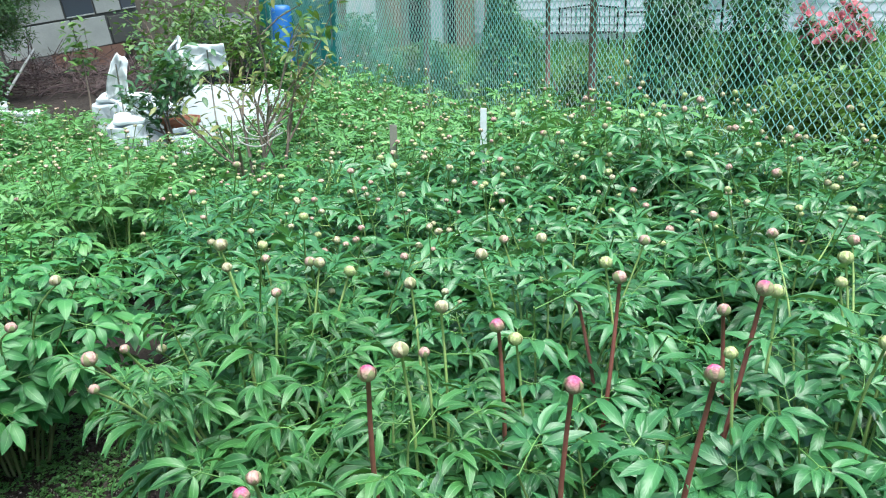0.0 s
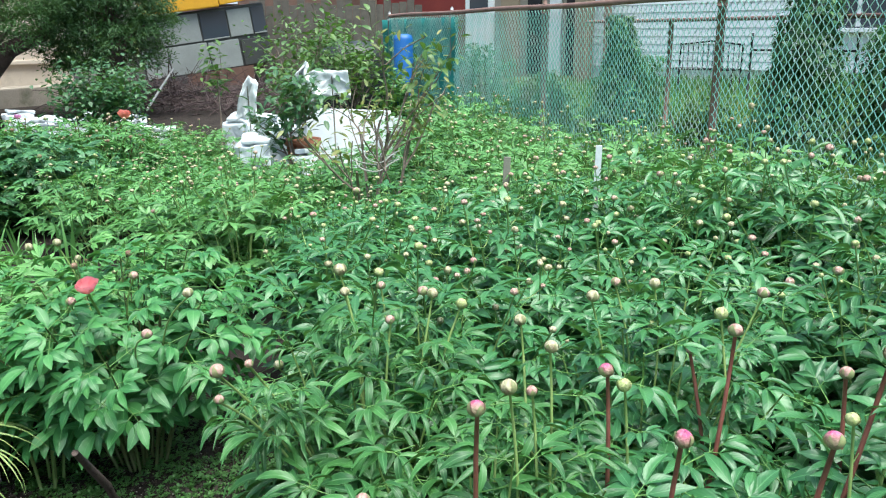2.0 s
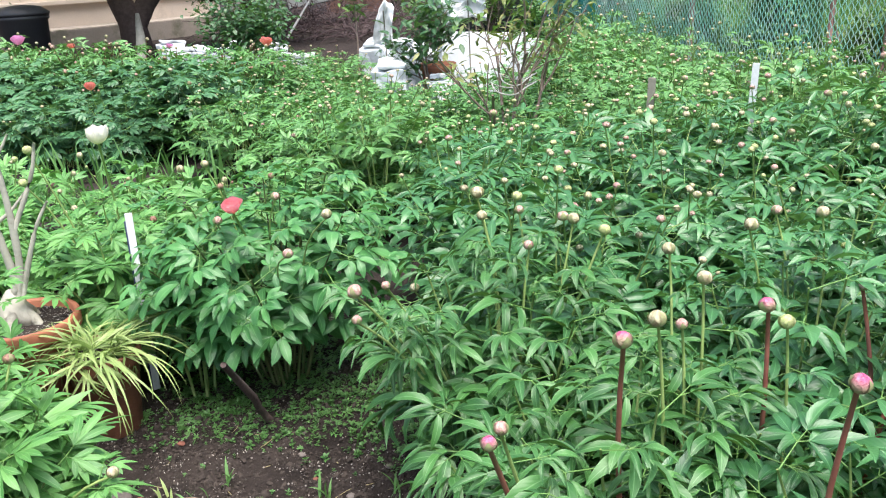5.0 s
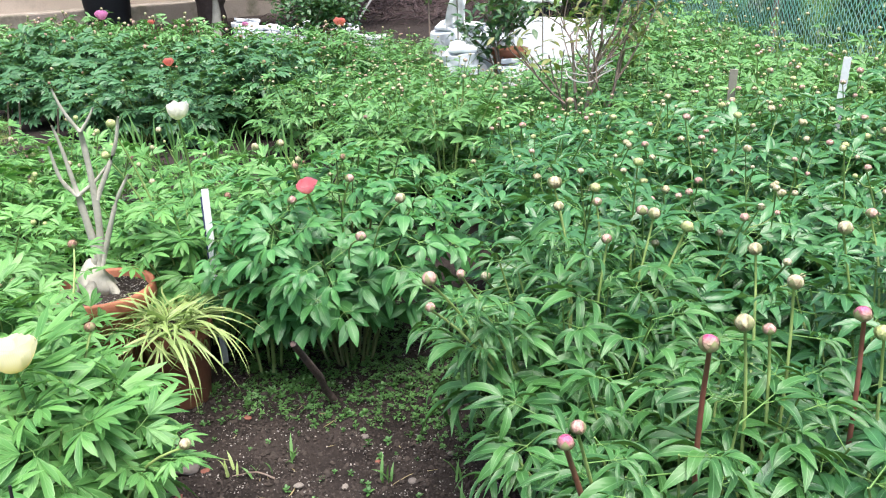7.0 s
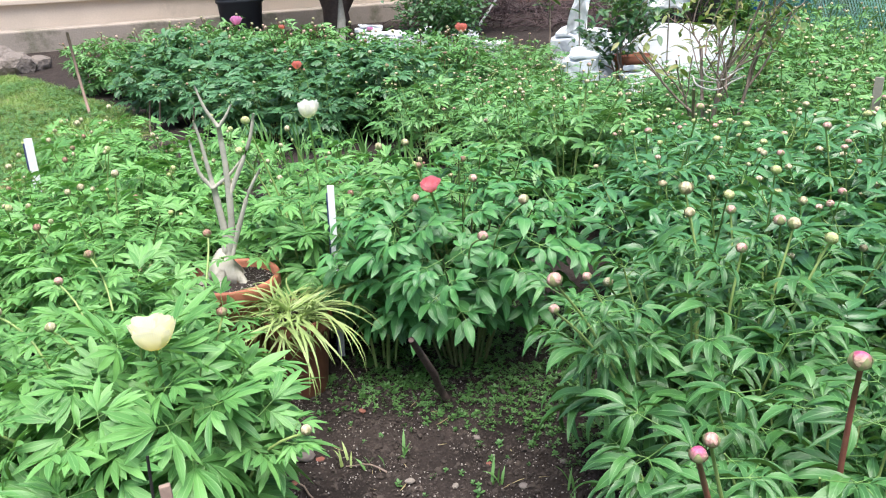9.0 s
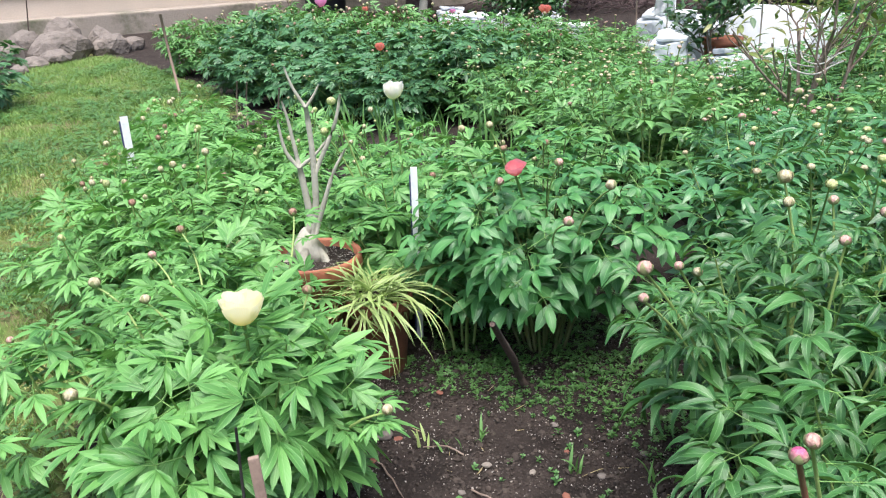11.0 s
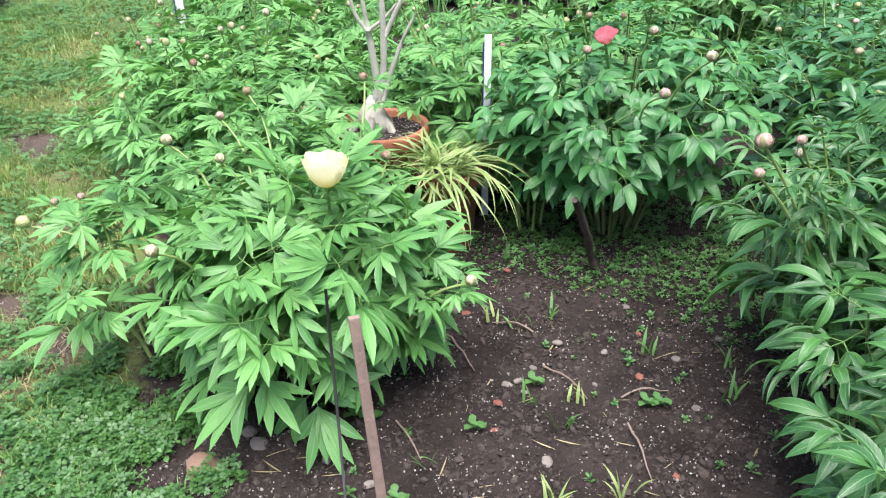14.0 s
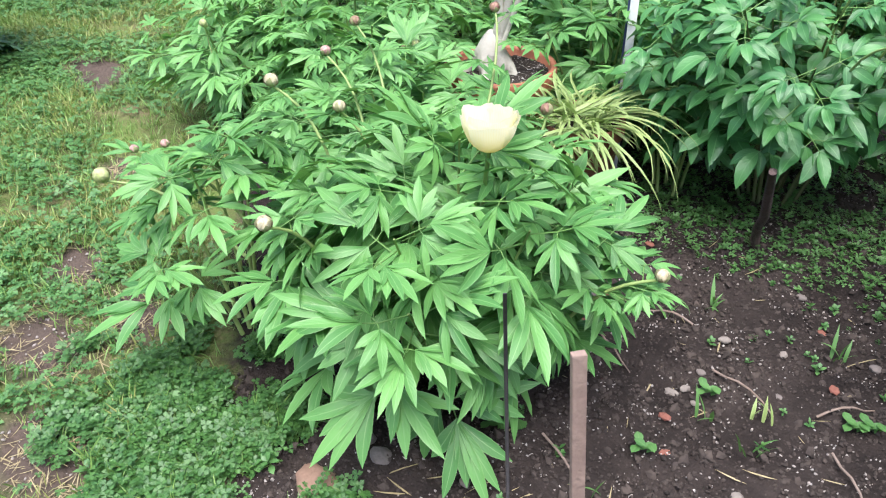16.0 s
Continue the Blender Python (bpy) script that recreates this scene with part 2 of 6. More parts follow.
def leaflet(length, width, segs=7, droop=0.5, fold=0.3, peak=0.42, wave=0.0, slot=0, sweep=(0.0, 0.0)):
    """A pointed blade along +y, folded along its midrib, bent down along an arc and swept sideways."""
    u = np.linspace(0, 1, segs + 1)
    k = math.log(0.5) / math.log(peak)
    w = width / 2 * np.sin(np.pi * u ** k) ** 0.9
    d = droop if abs(droop) > 1e-3 else 1e-3
    run, z = np.sin(d * u) / d, -length * (1 - np.cos(d * u)) / d
    head = sweep[0] + (sweep[1] - sweep[0]) * u ** 0.8
    step = np.diff(run) * length
    mid = (head[1:] + head[:-1]) / 2
    x = np.concatenate([[0], np.cumsum(np.sin(mid) * step)])
    y = np.concatenate([[0], np.cumsum(np.cos(mid) * step)])
    rip = wave * width * np.sin(u * 11.0)
    v, uv = [(0, 0, 0)], [(0.5, 0)]
    for i in range(1, segs):
        rise, half = w[i] * math.sin(fold), w[i] * math.cos(fold)
        for s in (-1, 0, 1):
            v.append((x[i] + s * half * math.cos(head[i]), y[i] - s * half * math.sin(head[i]), z[i] + abs(s) * rise + s * rip[i]))
            uv.append((0.5 + s * 0.5, u[i]))
    v.append((x[-1], y[-1], z[-1]))
    uv.append((0.5, 1))
    f = [(0, 2, 1), (0, 3, 2)]
    for i in range(segs - 2):
        a = 1 + 3 * i
        f += [(a, a + 1, a + 4), (a, a + 4, a + 3), (a + 1, a + 2, a + 5), (a + 1, a + 5, a + 4)]
    a = 1 + 3 * (segs - 2)
    f += [(a, a + 1, a + 3), (a + 1, a + 2, a + 3)]
    return piece_of(v, f, uv, slot)


def ribbon(a, b, r, slot=1):
    return tube([a, b], [r, r * 0.7], 3, slot, cap=False)


# length, width, droop, fold, peak, lobes per leaflet, stalk
KINDS = {
    "field": (0.13, 0.041, 0.95, 0.48, 0.42, 1, 0.085),
    "curl": (0.145, 0.034, 1.25, 0.62, 0.42, 1, 0.085),
    "coral": (0.11, 0.043, 0.75, 0.36, 0.46, 1, 0.09),
    "itoh": (0.15, 0.0285, 0.52, 0.28, 0.55, 3, 0.07),
    "blue": (0.12, 0.033, 0.5, 0.22, 0.58, 3, 0.07),
}


def lobed_leaflet(rng, g, here, length, width, droop, fold, peak, segs, cuts):
    """One leaflet cut deeply into finger lobes that part from a common base."""
    for k, (angle, grow) in enumerate(cuts):
        a = radians(angle + rng.uniform(-5, 5))
        grow *= rng.uniform(0.88, 1.1)
        blade = leaflet(length * grow, width * rng.uniform(0.85, 1.12) * (0.75 + 0.25 * grow), segs, droop * rng.uniform(0.7, 1.3), fold * rng.uniform(0.4, 1.7), peak, rng.uniform(-0.1, 0.1), sweep=(a * 0.55, a * 1.12))
        g.add(blade, here @ turn(rng.uniform(-5, 3), 0, 0, (0, 0, 0.0007 * k)))


def peony_leaf(rng, kind, segs):
    """A compound leaf along +y: a stalk and three leaflets, each cut in three; the cuts go to the base or form lobes."""
    length, width, droop, fold, peak, lobes, stalk = KINDS[kind]
    g = Geo()
    stalk *= rng.uniform(0.8, 1.2)
    sag = rng.uniform(0.0, 0.02)
    joint = np.array((0, stalk, -sag))
    g.add(ribbon((0, 0, 0), joint, 0.0028))
    for side, angle in ((0, 0), (1, 58), (-1, -58)):
        turn_z = -angle * (1.3 if lobes == 3 else 1.0) + rng.uniform(-9, 9)
        arm = (0.035 if side == 0 else 0.02) if lobes == 3 else (0.045 if side == 0 else 0.03)
        here = turn(rng.uniform(-12, 6), rng.uniform(-12, 12) - side * 9, turn_z, joint)
        end = (here @ np.array((0, arm, 0, 1)))[:3]
        g.add(ribbon(joint, end, 0.002))
        if lobes == 3:
            here = here @ turn(0, 0, 0, (0, arm, 0))
            size = rng.uniform(0.9, 1.1) * (1.0 if side == 0 else 0.88)
            cuts = [(0, 1.0), (34, 0.84), (-34, 0.84)]
            if rng.random() < (0.75 if side == 0 else 0.5):
                cuts.append((64, 0.56))
            if rng.random() < (0.75 if side == 0 else 0.5):
                cuts.append((-64, 0.56))
            for angle, grow in cuts[:3]:
                if rng.random() < 0.5:
                    cuts.append((angle + rng.choice((-16, 16)), grow * 0.84))
            lobed_leaflet(rng, g, here, length * size, width * size, droop * rng.uniform(0.5, 1.5), fold, peak, segs, cuts)
            continue
        for sub, spread in ((0, 0), (1, 42), (-1, -42)):
            size = rng.uniform(0.82, 1.14) * (1.0 if sub == 0 else 0.8) * (1.0 if side == 0 else 0.9)
            local = here @ turn(0, 0, 0, (0, arm * (1.0 if sub == 0 else 0.85), 0)) @ turn(rng.uniform(-12, 16), -sub * rng.uniform(0, 18) + rng.uniform(-10, 10), -spread + rng.uniform(-9, 9))
            bend = droop * rng.uniform(0.5, 1.5)
            yaw = rng.uniform(-0.25, 0.25)
            g.add(leaflet(length * size, width * size * rng.uniform(0.85, 1.12), segs, bend, fold * rng.uniform(0.4, 1.5), peak, rng.uniform(-0.12, 0.12), sweep=(-yaw, yaw)), local)
    return g.piece()


def library(kind, count, segs, seed):
    rng = random.Random(seed)
    return [peony_leaf(rng, kind, segs) for _ in range(count)]


def stem_plan(rng, height, reach, stems, leaves, low=0.3, base=0.07, size=1.0, erect=25, face=30):
    """Stems of one clump: a path for each, and the poses of its leaves, which turn their faces outwards."""
    out = []
    for s in range(stems):
        az = (s * 2.399963 + rng.uniform(-0.3, 0.3))
        rho = math.sqrt((s + 0.5) / stems) * rng.uniform(0.85, 1.1)
        tall = height * (1.02 - 0.33 * rho ** 2.2) * rng.uniform(0.9, 1.07)
        d = np.array((math.cos(az), math.sin(az)))
        u = np.linspace(0, 1, 7)
        rad = base * rho + (reach * rho - base * rho) * u ** 1.25
        path = np.stack([d[0] * rad, d[1] * rad, tall * u ** (1 - 0.12 * rho)], 1)
        poses = []
        spin = rng.uniform(0, 360)
        for i in range(leaves):
            fr = low + (0.99 - low) * max(0.0, (i + rng.uniform(-0.2, 0.2)) / max(leaves - 1, 1)) ** 0.8
            fr = min(max(fr, 0.1), 1.0)
            p = np.array([np.interp(fr, u, path[:, k]) for k in range(3)])
            rel = ((spin + i * 137.5 + rng.uniform(-25, 25) + 180) % 360) - 180
            rel *= 1 - 0.45 * rho * (1 - 0.45 * fr)
            out_tilt = face * rho * (1.25 - 0.6 * fr) + rng.uniform(-10, 10)
            lift = erect * (0.15 + 0.9 * fr) + rng.uniform(-14, 14)
            grow = size * (1.12 - 0.42 * fr ** 3) * rng.uniform(0.85, 1.12)
            m = np.array(pose(*p, 0, 0, math.degrees(az) - 90)) @ turn(-out_tilt, 0, 0) @ turn(0, 0, rel) @ turn(lift, rng.uniform(-15, 15), 0)
            poses.append((m @ np.diag((grow, grow, grow, 1)), rng.randrange(1000)))
        out.append((path, poses, az, rho))
    return out


def bud_piece(detail=1):
    """A round bud with green sepals clasping it from below; its base is at the origin."""
    g = Geo()
    nu, nv = (12, 8) if detail else (7, 5)
    v, uv, f = [], [], []
    for i in range(nv + 1):
        th = math.pi * i / nv
        for j in range(nu):
            ph = 2 * math.pi * j / nu
            lump = 1 + 0.06 * math.sin(3 * ph + 2.5 * th) * math.sin(th)
            v.append((0.5 * math.sin(th) * math.cos(ph) * lump, 0.5 * math.sin(th) * math.sin(ph) * lump, 0.46 - 0.46 * math.cos(th)))
            uv.append((j / nu, i / nv))
    for i in range(nv):
        for j in range(nu):
            a, b = i * nu + j, i * nu + (j + 1) % nu
            f += [(a, b, b + nu), (a, b + nu, a + nu)]
    g.add(piece_of(v, f, uv, 0))
    for k in range(5 if detail else 3):
        az = k * (72 if detail else 120) + 17 * (k % 2)
        reach_up = (2.25, 1.6, 2.5, 1.85, 2.05)[k]
        wide = (0.62, 0.5, 0.42, 0.6, 0.36)[k]
        steps = 5 if detail else 3
        v, uv, f = [], [], []
        for i in range(steps + 1):
            u = i / steps
            th = 0.12 + reach_up * u
            half = wide * math.sin(math.pi * min(0.25 + 0.75 * u, 1.0) ** 0.8) ** 0.7 + 0.02
            out = 0.545 + 0.08 * max(0.0, u - 0.6)
            for s in (-1, 0, 1):
                ph = radians(az) + s * half / max(math.sin(th), 0.35)
                v.append((out * math.sin(th) * math.cos(ph), out * math.sin(th) * math.sin(ph), 0.46 - out * 0.93 * math.cos(th)))
                uv.append((0.5 + s / 2, u))
        for i in range(steps):
            a = 3 * i
            f += [(a, a + 1, a + 4), (a, a + 4, a + 3), (a + 1, a + 2, a + 5), (a + 1, a + 5, a + 4)]
        g.add(piece_of(v, f, uv, 1))
    return g.piece()


def link(name, mesh, parent=None, m=None, label="", kind=""):
    ob = new(name, mesh)
    if parent is not None:
        ob.parent = parent
    if m is not None:
        ob.matrix_basis = Matrix([list(map(float, row)) for row in m])
    return tagged(ob, label=label, kind=kind)


def part(name, bm, material, parent, label=""):
    me = bpy.data.meshes.new(name)
    bm.normal_update()
    bm.to_mesh(me)
    bm.free()
    for mat in material if isinstance(material, (list, tuple)) else [material]:
        me.materials.append(mat)
    ob = new(name, me)
    ob.parent = parent
    return tagged(ob, label=label)


def thing(name, at, label, category, group="", kind=""):
    ob = new(name)
    ob.empty_display_size = 0.1
    ob.matrix_basis = at if isinstance(at, Matrix) else Matrix.Translation(at)
    return tagged(ob, label, category, group, kind)


def box_bm(size, at=(0, 0, 0), bevel=0.006, rot=None, bm=None):
    """A bevelled box; its base is centred at the place given."""
    bm = bm or bmesh.new()
    made = bmesh.ops.create_cube(bm, size=1.0)["verts"]
    bmesh.ops.scale(bm, vec=size, verts=made)
    bmesh.ops.translate(bm, vec=(0, 0, size[2] / 2), verts=made)
    if bevel:
        edges = list({e for v in made for e in v.link_edges})
        made = bmesh.ops.bevel(bm, geom=edges, offset=bevel, segments=2, affect="EDGES", profile=0.6)["verts"]
        made = list({v for v in made} | {v for v in bm.verts if v.is_valid and v in made})
    if rot is not None:
        bmesh.ops.transform(bm, matrix=rot, verts=made)
    bmesh.ops.translate(bm, vec=at, verts=made)
    return bm


def lathe(profile, sides=28):
    """A turned body from (radius, height) pairs."""
    bm = bmesh.new()
    rings = []
    for r, z in profile:
        rings.append([bm.verts.new((r * math.cos(2 * math.pi * j / sides), r * math.sin(2 * math.pi * j / sides), z)) for j in range(sides)])
    for a, b in zip(rings, rings[1:]):
        for j in range(sides):
            bm.faces.new((a[j], a[(j + 1) % sides], b[(j + 1) % sides], b[j]))
    bm.faces.new(list(reversed(rings[0])))
    bm.faces.new(rings[-1])
    for f in bm.faces:
        f.smooth = len(f.verts) == 4
    return bm


BUD_FINE, BUD_PLAIN = bud_piece(1), bud_piece(0)
BUD_MESH = {}
for tone in ("cream", "pink", "magenta", "green", "brown"):
    for fine, src in ((1, BUD_FINE), (0, BUD_PLAIN)):
        BUD_MESH[tone, fine] = Geo().add(src).mesh("bud", [M["bud_" + tone], M["sepal"] if tone != "green" else M["bud_green"]])


def add_bud(parent, at, diameter, tone, fine, lean=(0, 0), spin=0.0):
    diameter *= 0.78 if tone == "magenta" else 0.9
    m = np.array(pose(*at, lean[0], lean[1], spin)) @ np.diag((diameter, diameter, diameter, 1))
    return link("bud", BUD_MESH[tone, fine], parent, m)


LEAF_MATERIAL = {"field": "field_leaf", "curl": "curl_leaf", "coral": "coral_leaf", "itoh": "itoh_leaf", "blue": "blue_leaf"}


def peony_by_leaf(name, at, spin, kind, plan, lib, label, group, stem="green_stem", buds=(), category="peony"):
    """A near plant: every stem, leaf and bud is an object."""
    root = thing(name, pose(*at, 0, 0, spin), label, category, group)
    mats = [M[LEAF_MATERIAL[kind]], M["petiole"]]
    meshes = [bpy.data.meshes.get(f"{kind} leaf {i} {stem}") or Geo().add(p).mesh(f"{kind} leaf {i} {stem}", mats) for i, p in enumerate(lib)]
    for path, poses, az, rho in plan:
        link("stem", Geo().add(tube(path, np.linspace(0.006, 0.0022, len(path)), 6)).mesh("stem", [M[stem]]), root)
        for m, pick in poses:
            link("leaf", meshes[pick % len(meshes)], root, m)
    for pos, dia, tone, *rest in buds:
        add_bud(root, pos, dia, tone, 1, rest[0] if rest else (0, 0), spin=40 * pos[0])
    return root


def stalked_bud(root, foot, top, dia, tone, stem="green_stem", thick=0.003, fine=1, bow=0.02, kind=""):
    """A bud on its own long stalk, from the foot to the top, both in the plant's space."""
    a, b = np.array(foot, float), np.array(top, float)
    u = np.linspace(0, 1, 7)[:, None]
    side = np.cross(b - a, (0, 0, 1.0))
    side /= np.linalg.norm(side) + 1e-6
    path = a + (b - a) * u + np.array((0, 0, bow * 2)) * np.sin(np.pi * u) + side * bow * np.sin(np.pi * u)
    link("stem", Geo().add(tube(path, np.linspace(thick * 1.2, thick * 0.8, 7), 6)).mesh("stem", [M[stem]]), root)
    for k, at in enumerate((3, 4, 5) if kind else ()):
        me = bpy.data.meshes.get(f"{kind} leaf {(k + len(root.children)) % 6} green_stem")
        s = random.uniform(0.4, 0.62)
        link("leaf", me, root, np.array(pose(*path[at], 0, 0, random.uniform(0, 360))) @ turn(random.uniform(5, 40), 0, 0) @ np.diag((s, s, s, 1)))
    return add_bud(root, path[-1] - np.array((0, 0, 0.002)), dia, tone, fine, (random.uniform(-14, 14), random.uniform(-14, 14)), random.uniform(0, 360))

# ---- ground: bare bed, lawn path and the bank beyond the fence ----
FENCE_AT, FENCE_WAY = np.array((0.85, 6.5)), np.array((-0.6198, 0.7847))
FENCE_OUT = np.array((0.7847, 0.6198))
LAWN_EDGE = [(-0.9, -3.0), (-1.2, 0.3), (-1.42, 0.68), (-2.1, 1.0), (-2.9, 1.5), (-4.1, 2.2), (-4.9, 2.95), (-5.7, 3.75), (-7.0, 4.6), (-9.3, 5.1), (-14.0, 5.9)]


def lawn_depth(x, y):
    """Metres inside the lawn path (negative: in the beds)."""
    best = 1e9
    side = -1.0
    for (ax, ay), (bx, by) in zip(LAWN_EDGE, LAWN_EDGE[1:]):
        dx, dy = bx - ax, by - ay
        u = min(max(((x - ax) * dx + (y - ay) * dy) / (dx * dx + dy * dy), 0), 1)
        d = math.hypot(x - ax - u * dx, y - ay - u * dy)
        if d < best:
            best = d
            side = 1.0 if dx * (y - ay) - dy * (x - ax) > 0 else -1.0
    other = 0.446 * (x + 10.0) + y - 3.35 if x < -5.9 else 9.0
    return min(best * side, other * 0.9)


def dirt(x, y):
    """Bare trodden patches in the lawn."""
    wob = 0.35 * noise.noise((x * 5, y * 5, 2.0))
    spots = ((-2.06, 0.48, 0.2, 0.11), (-1.7, 0.37, 0.19, 0.1), (-2.34, 0.66, 0.15, 0.1), (-2.0, 0.7, 0.12, 0.07), (-2.8, 1.0, 0.14, 0.1), (-3.8, 1.2, 0.25, 0.14))
    return max(min(1.0, max(0.0, 1.45 + wob - math.hypot((x - a) / c, (y - b) / d))) for a, b, c, d in spots)


def beyond_fence(x, y):
    return (x - FENCE_AT[0]) * FENCE_OUT[0] + (y - FENCE_AT[1]) * FENCE_OUT[1]


def ground_z(x, y):
    z = 0.085 * max(0.0, min(beyond_fence(x, y) - 0.3, 16.0))
    n1 = noise.noise((x * 3, y * 3, 0.0))
    n2 = noise.noise((x * 17, y * 17, 3.0))
    n3 = noise.noise((x * 43, y * 43, 7.0))
    near = 1.0 if -3.5 < x < 2.0 and 0 < y < 3.5 else 0.3
    n4 = noise.noise((x * 75, y * 75, 9.0))
    return z + 0.012 * n1 + near * (0.016 * n2 + 0.012 * max(n3, -0.2) + 0.007 * n4)


def lines(spans):
    out = []
    for lo, hi, step in spans:
        out += list(np.arange(lo, hi, step))
    return np.array(out + [spans[-1][1]])


def build_ground():
    xs = lines([(-900, -60, 120), (-60, -20, 4), (-20, -4, 0.5), (-4, -2.2, 0.1), (-2.2, 0.2, 0.018), (0.2, 3, 0.2), (3, 20, 1), (20, 60, 5), (60, 900, 120)])
    ys = lines([(-900, -60, 120), (-60, -4, 4), (-4, 0.3, 0.3), (0.3, 2.7, 0.018), (2.7, 6, 0.2), (6, 24, 0.6), (24, 60, 5), (60, 900, 120)])
    v = [(x, y, ground_z(x, y)) for y in ys for x in xs]
    nx = len(xs)
    f = [(j * nx + i, j * nx + i + 1, (j + 1) * nx + i + 1, (j + 1) * nx + i) for j in range(len(ys) - 1) for i in range(nx - 1)]
    me = bpy.data.meshes.new("ground")
    me.from_pydata(v, [], f)
    att = me.attributes.new("turf", "FLOAT", "POINT")
    def turf(x, y):
        if abs(x) > 40 or y > 40 or y < -20 or beyond_fence(x, y) > 0.5:
            return 1.0
        return min(max(lawn_depth(x, y) * 4 + 0.5, 0), 1)
    att.data.foreach_set("value", [turf(x, y) for x, y, _ in v])
    me.attributes.new("tread", "FLOAT", "POINT").data.foreach_set("value", [dirt(x, y) if abs(x) < 8 and abs(y) < 4 else 0.0 for x, y, _ in v])
    for p in me.polygons:
        p.use_smooth = True
    m = Nodes("garden soil and turf")
    pos = m.coords()
    soil = m.mix(m.ramp(m.noise(5, 6, 0.65, pos), 0.3, 0.7), (0.015, 0.0118, 0.0104), (0.05, 0.0395, 0.0345))
    grit = m.node("ShaderNodeTexVoronoi", {"Vector": pos, "Scale": 85.0}).outputs["Distance"]
    soil = m.mix(m.math("MULTIPLY", m.ramp(grit, 0.25, 0.05), 0.5), soil, (0.13, 0.105, 0.09))
    turf_soil = m.mix(m.ramp(m.noise(3.5, 6, 0.7, pos), 0.4, 0.62), (0.16, 0.14, 0.072), (0.13, 0.18, 0.05))
    turf_soil = m.mix(m.ramp(m.noise(30, 4, 0.7, pos), 0.45, 0.75), turf_soil, (0.09, 0.17, 0.035))
    amount = m.node("ShaderNodeAttribute", attribute_name="turf").outputs["Fac"]
    edge = m.ramp(m.math("ADD", amount, m.math("MULTIPLY_ADD", m.noise(6, 5, 0.7, pos), 1.0, -0.5)), 0.4, 0.6)
    tread = m.ramp(m.node("ShaderNodeAttribute", attribute_name="tread").outputs["Fac"], 0.2, 0.8)
    turf_soil = m.mix(tread, turf_soil, m.mix(m.noise(40, 5, 0.7, pos), (0.06, 0.045, 0.038), (0.14, 0.108, 0.084)))
    m.put(m.bsdf.inputs["Base Color"], m.mix(edge, soil, turf_soil))
    m.bsdf.inputs["Roughness"].default_value = 0.95
    m.bsdf.inputs["Specular IOR Level"].default_value = 0.2
    m.bump(m.math("ADD", m.noise(110, 6, 0.7, pos), m.math("MULTIPLY", grit, 0.6)), 0.9, 0.008)
    me.materials.append(m.mat)
    return tagged(new("ground", me), "dark bare bed soil meeting a patchy lawn path", "ground", kind="structure")


build_ground()

# ---- chain-link fence ----
M["rust_pipe"] = surface("rusty brown pipe", (0.2, 0.105, 0.085), (0.3, 0.185, 0.15), 9, 0.6, 0.4, 80, 0.0, (0.3, 0.22, 0.17), 5, (0.6, 0.75))
M["grey_pipe"] = surface("galvanised pipe", (0.4, 0.4, 0.4), (0.5, 0.5, 0.5), 9, 0.5, 0.2, 80, 0.6, (0.25, 0.13, 0.08), 4, (0.62, 0.75))
M["wire"] = surface("green coated wire", (0.24, 0.62, 0.52), (0.5, 0.82, 0.74), 2.5, 0.42, 0, 60, 0.0, (0.55, 0.66, 0.6), 2.2, (0.5, 0.62))
M["tarp"] = surface("teal mesh tarp", (0.02, 0.2, 0.18), (0.03, 0.27, 0.24), 2.0, 0.6, 0.5, 220, 0.0, (0.1, 0.35, 0.3), 1.2, (0.6, 0.8))


def fence_point(s, z=0.0, out=0.0):
    p = FENCE_AT + s * FENCE_WAY + out * FENCE_OUT
    return (p[0], p[1], z)


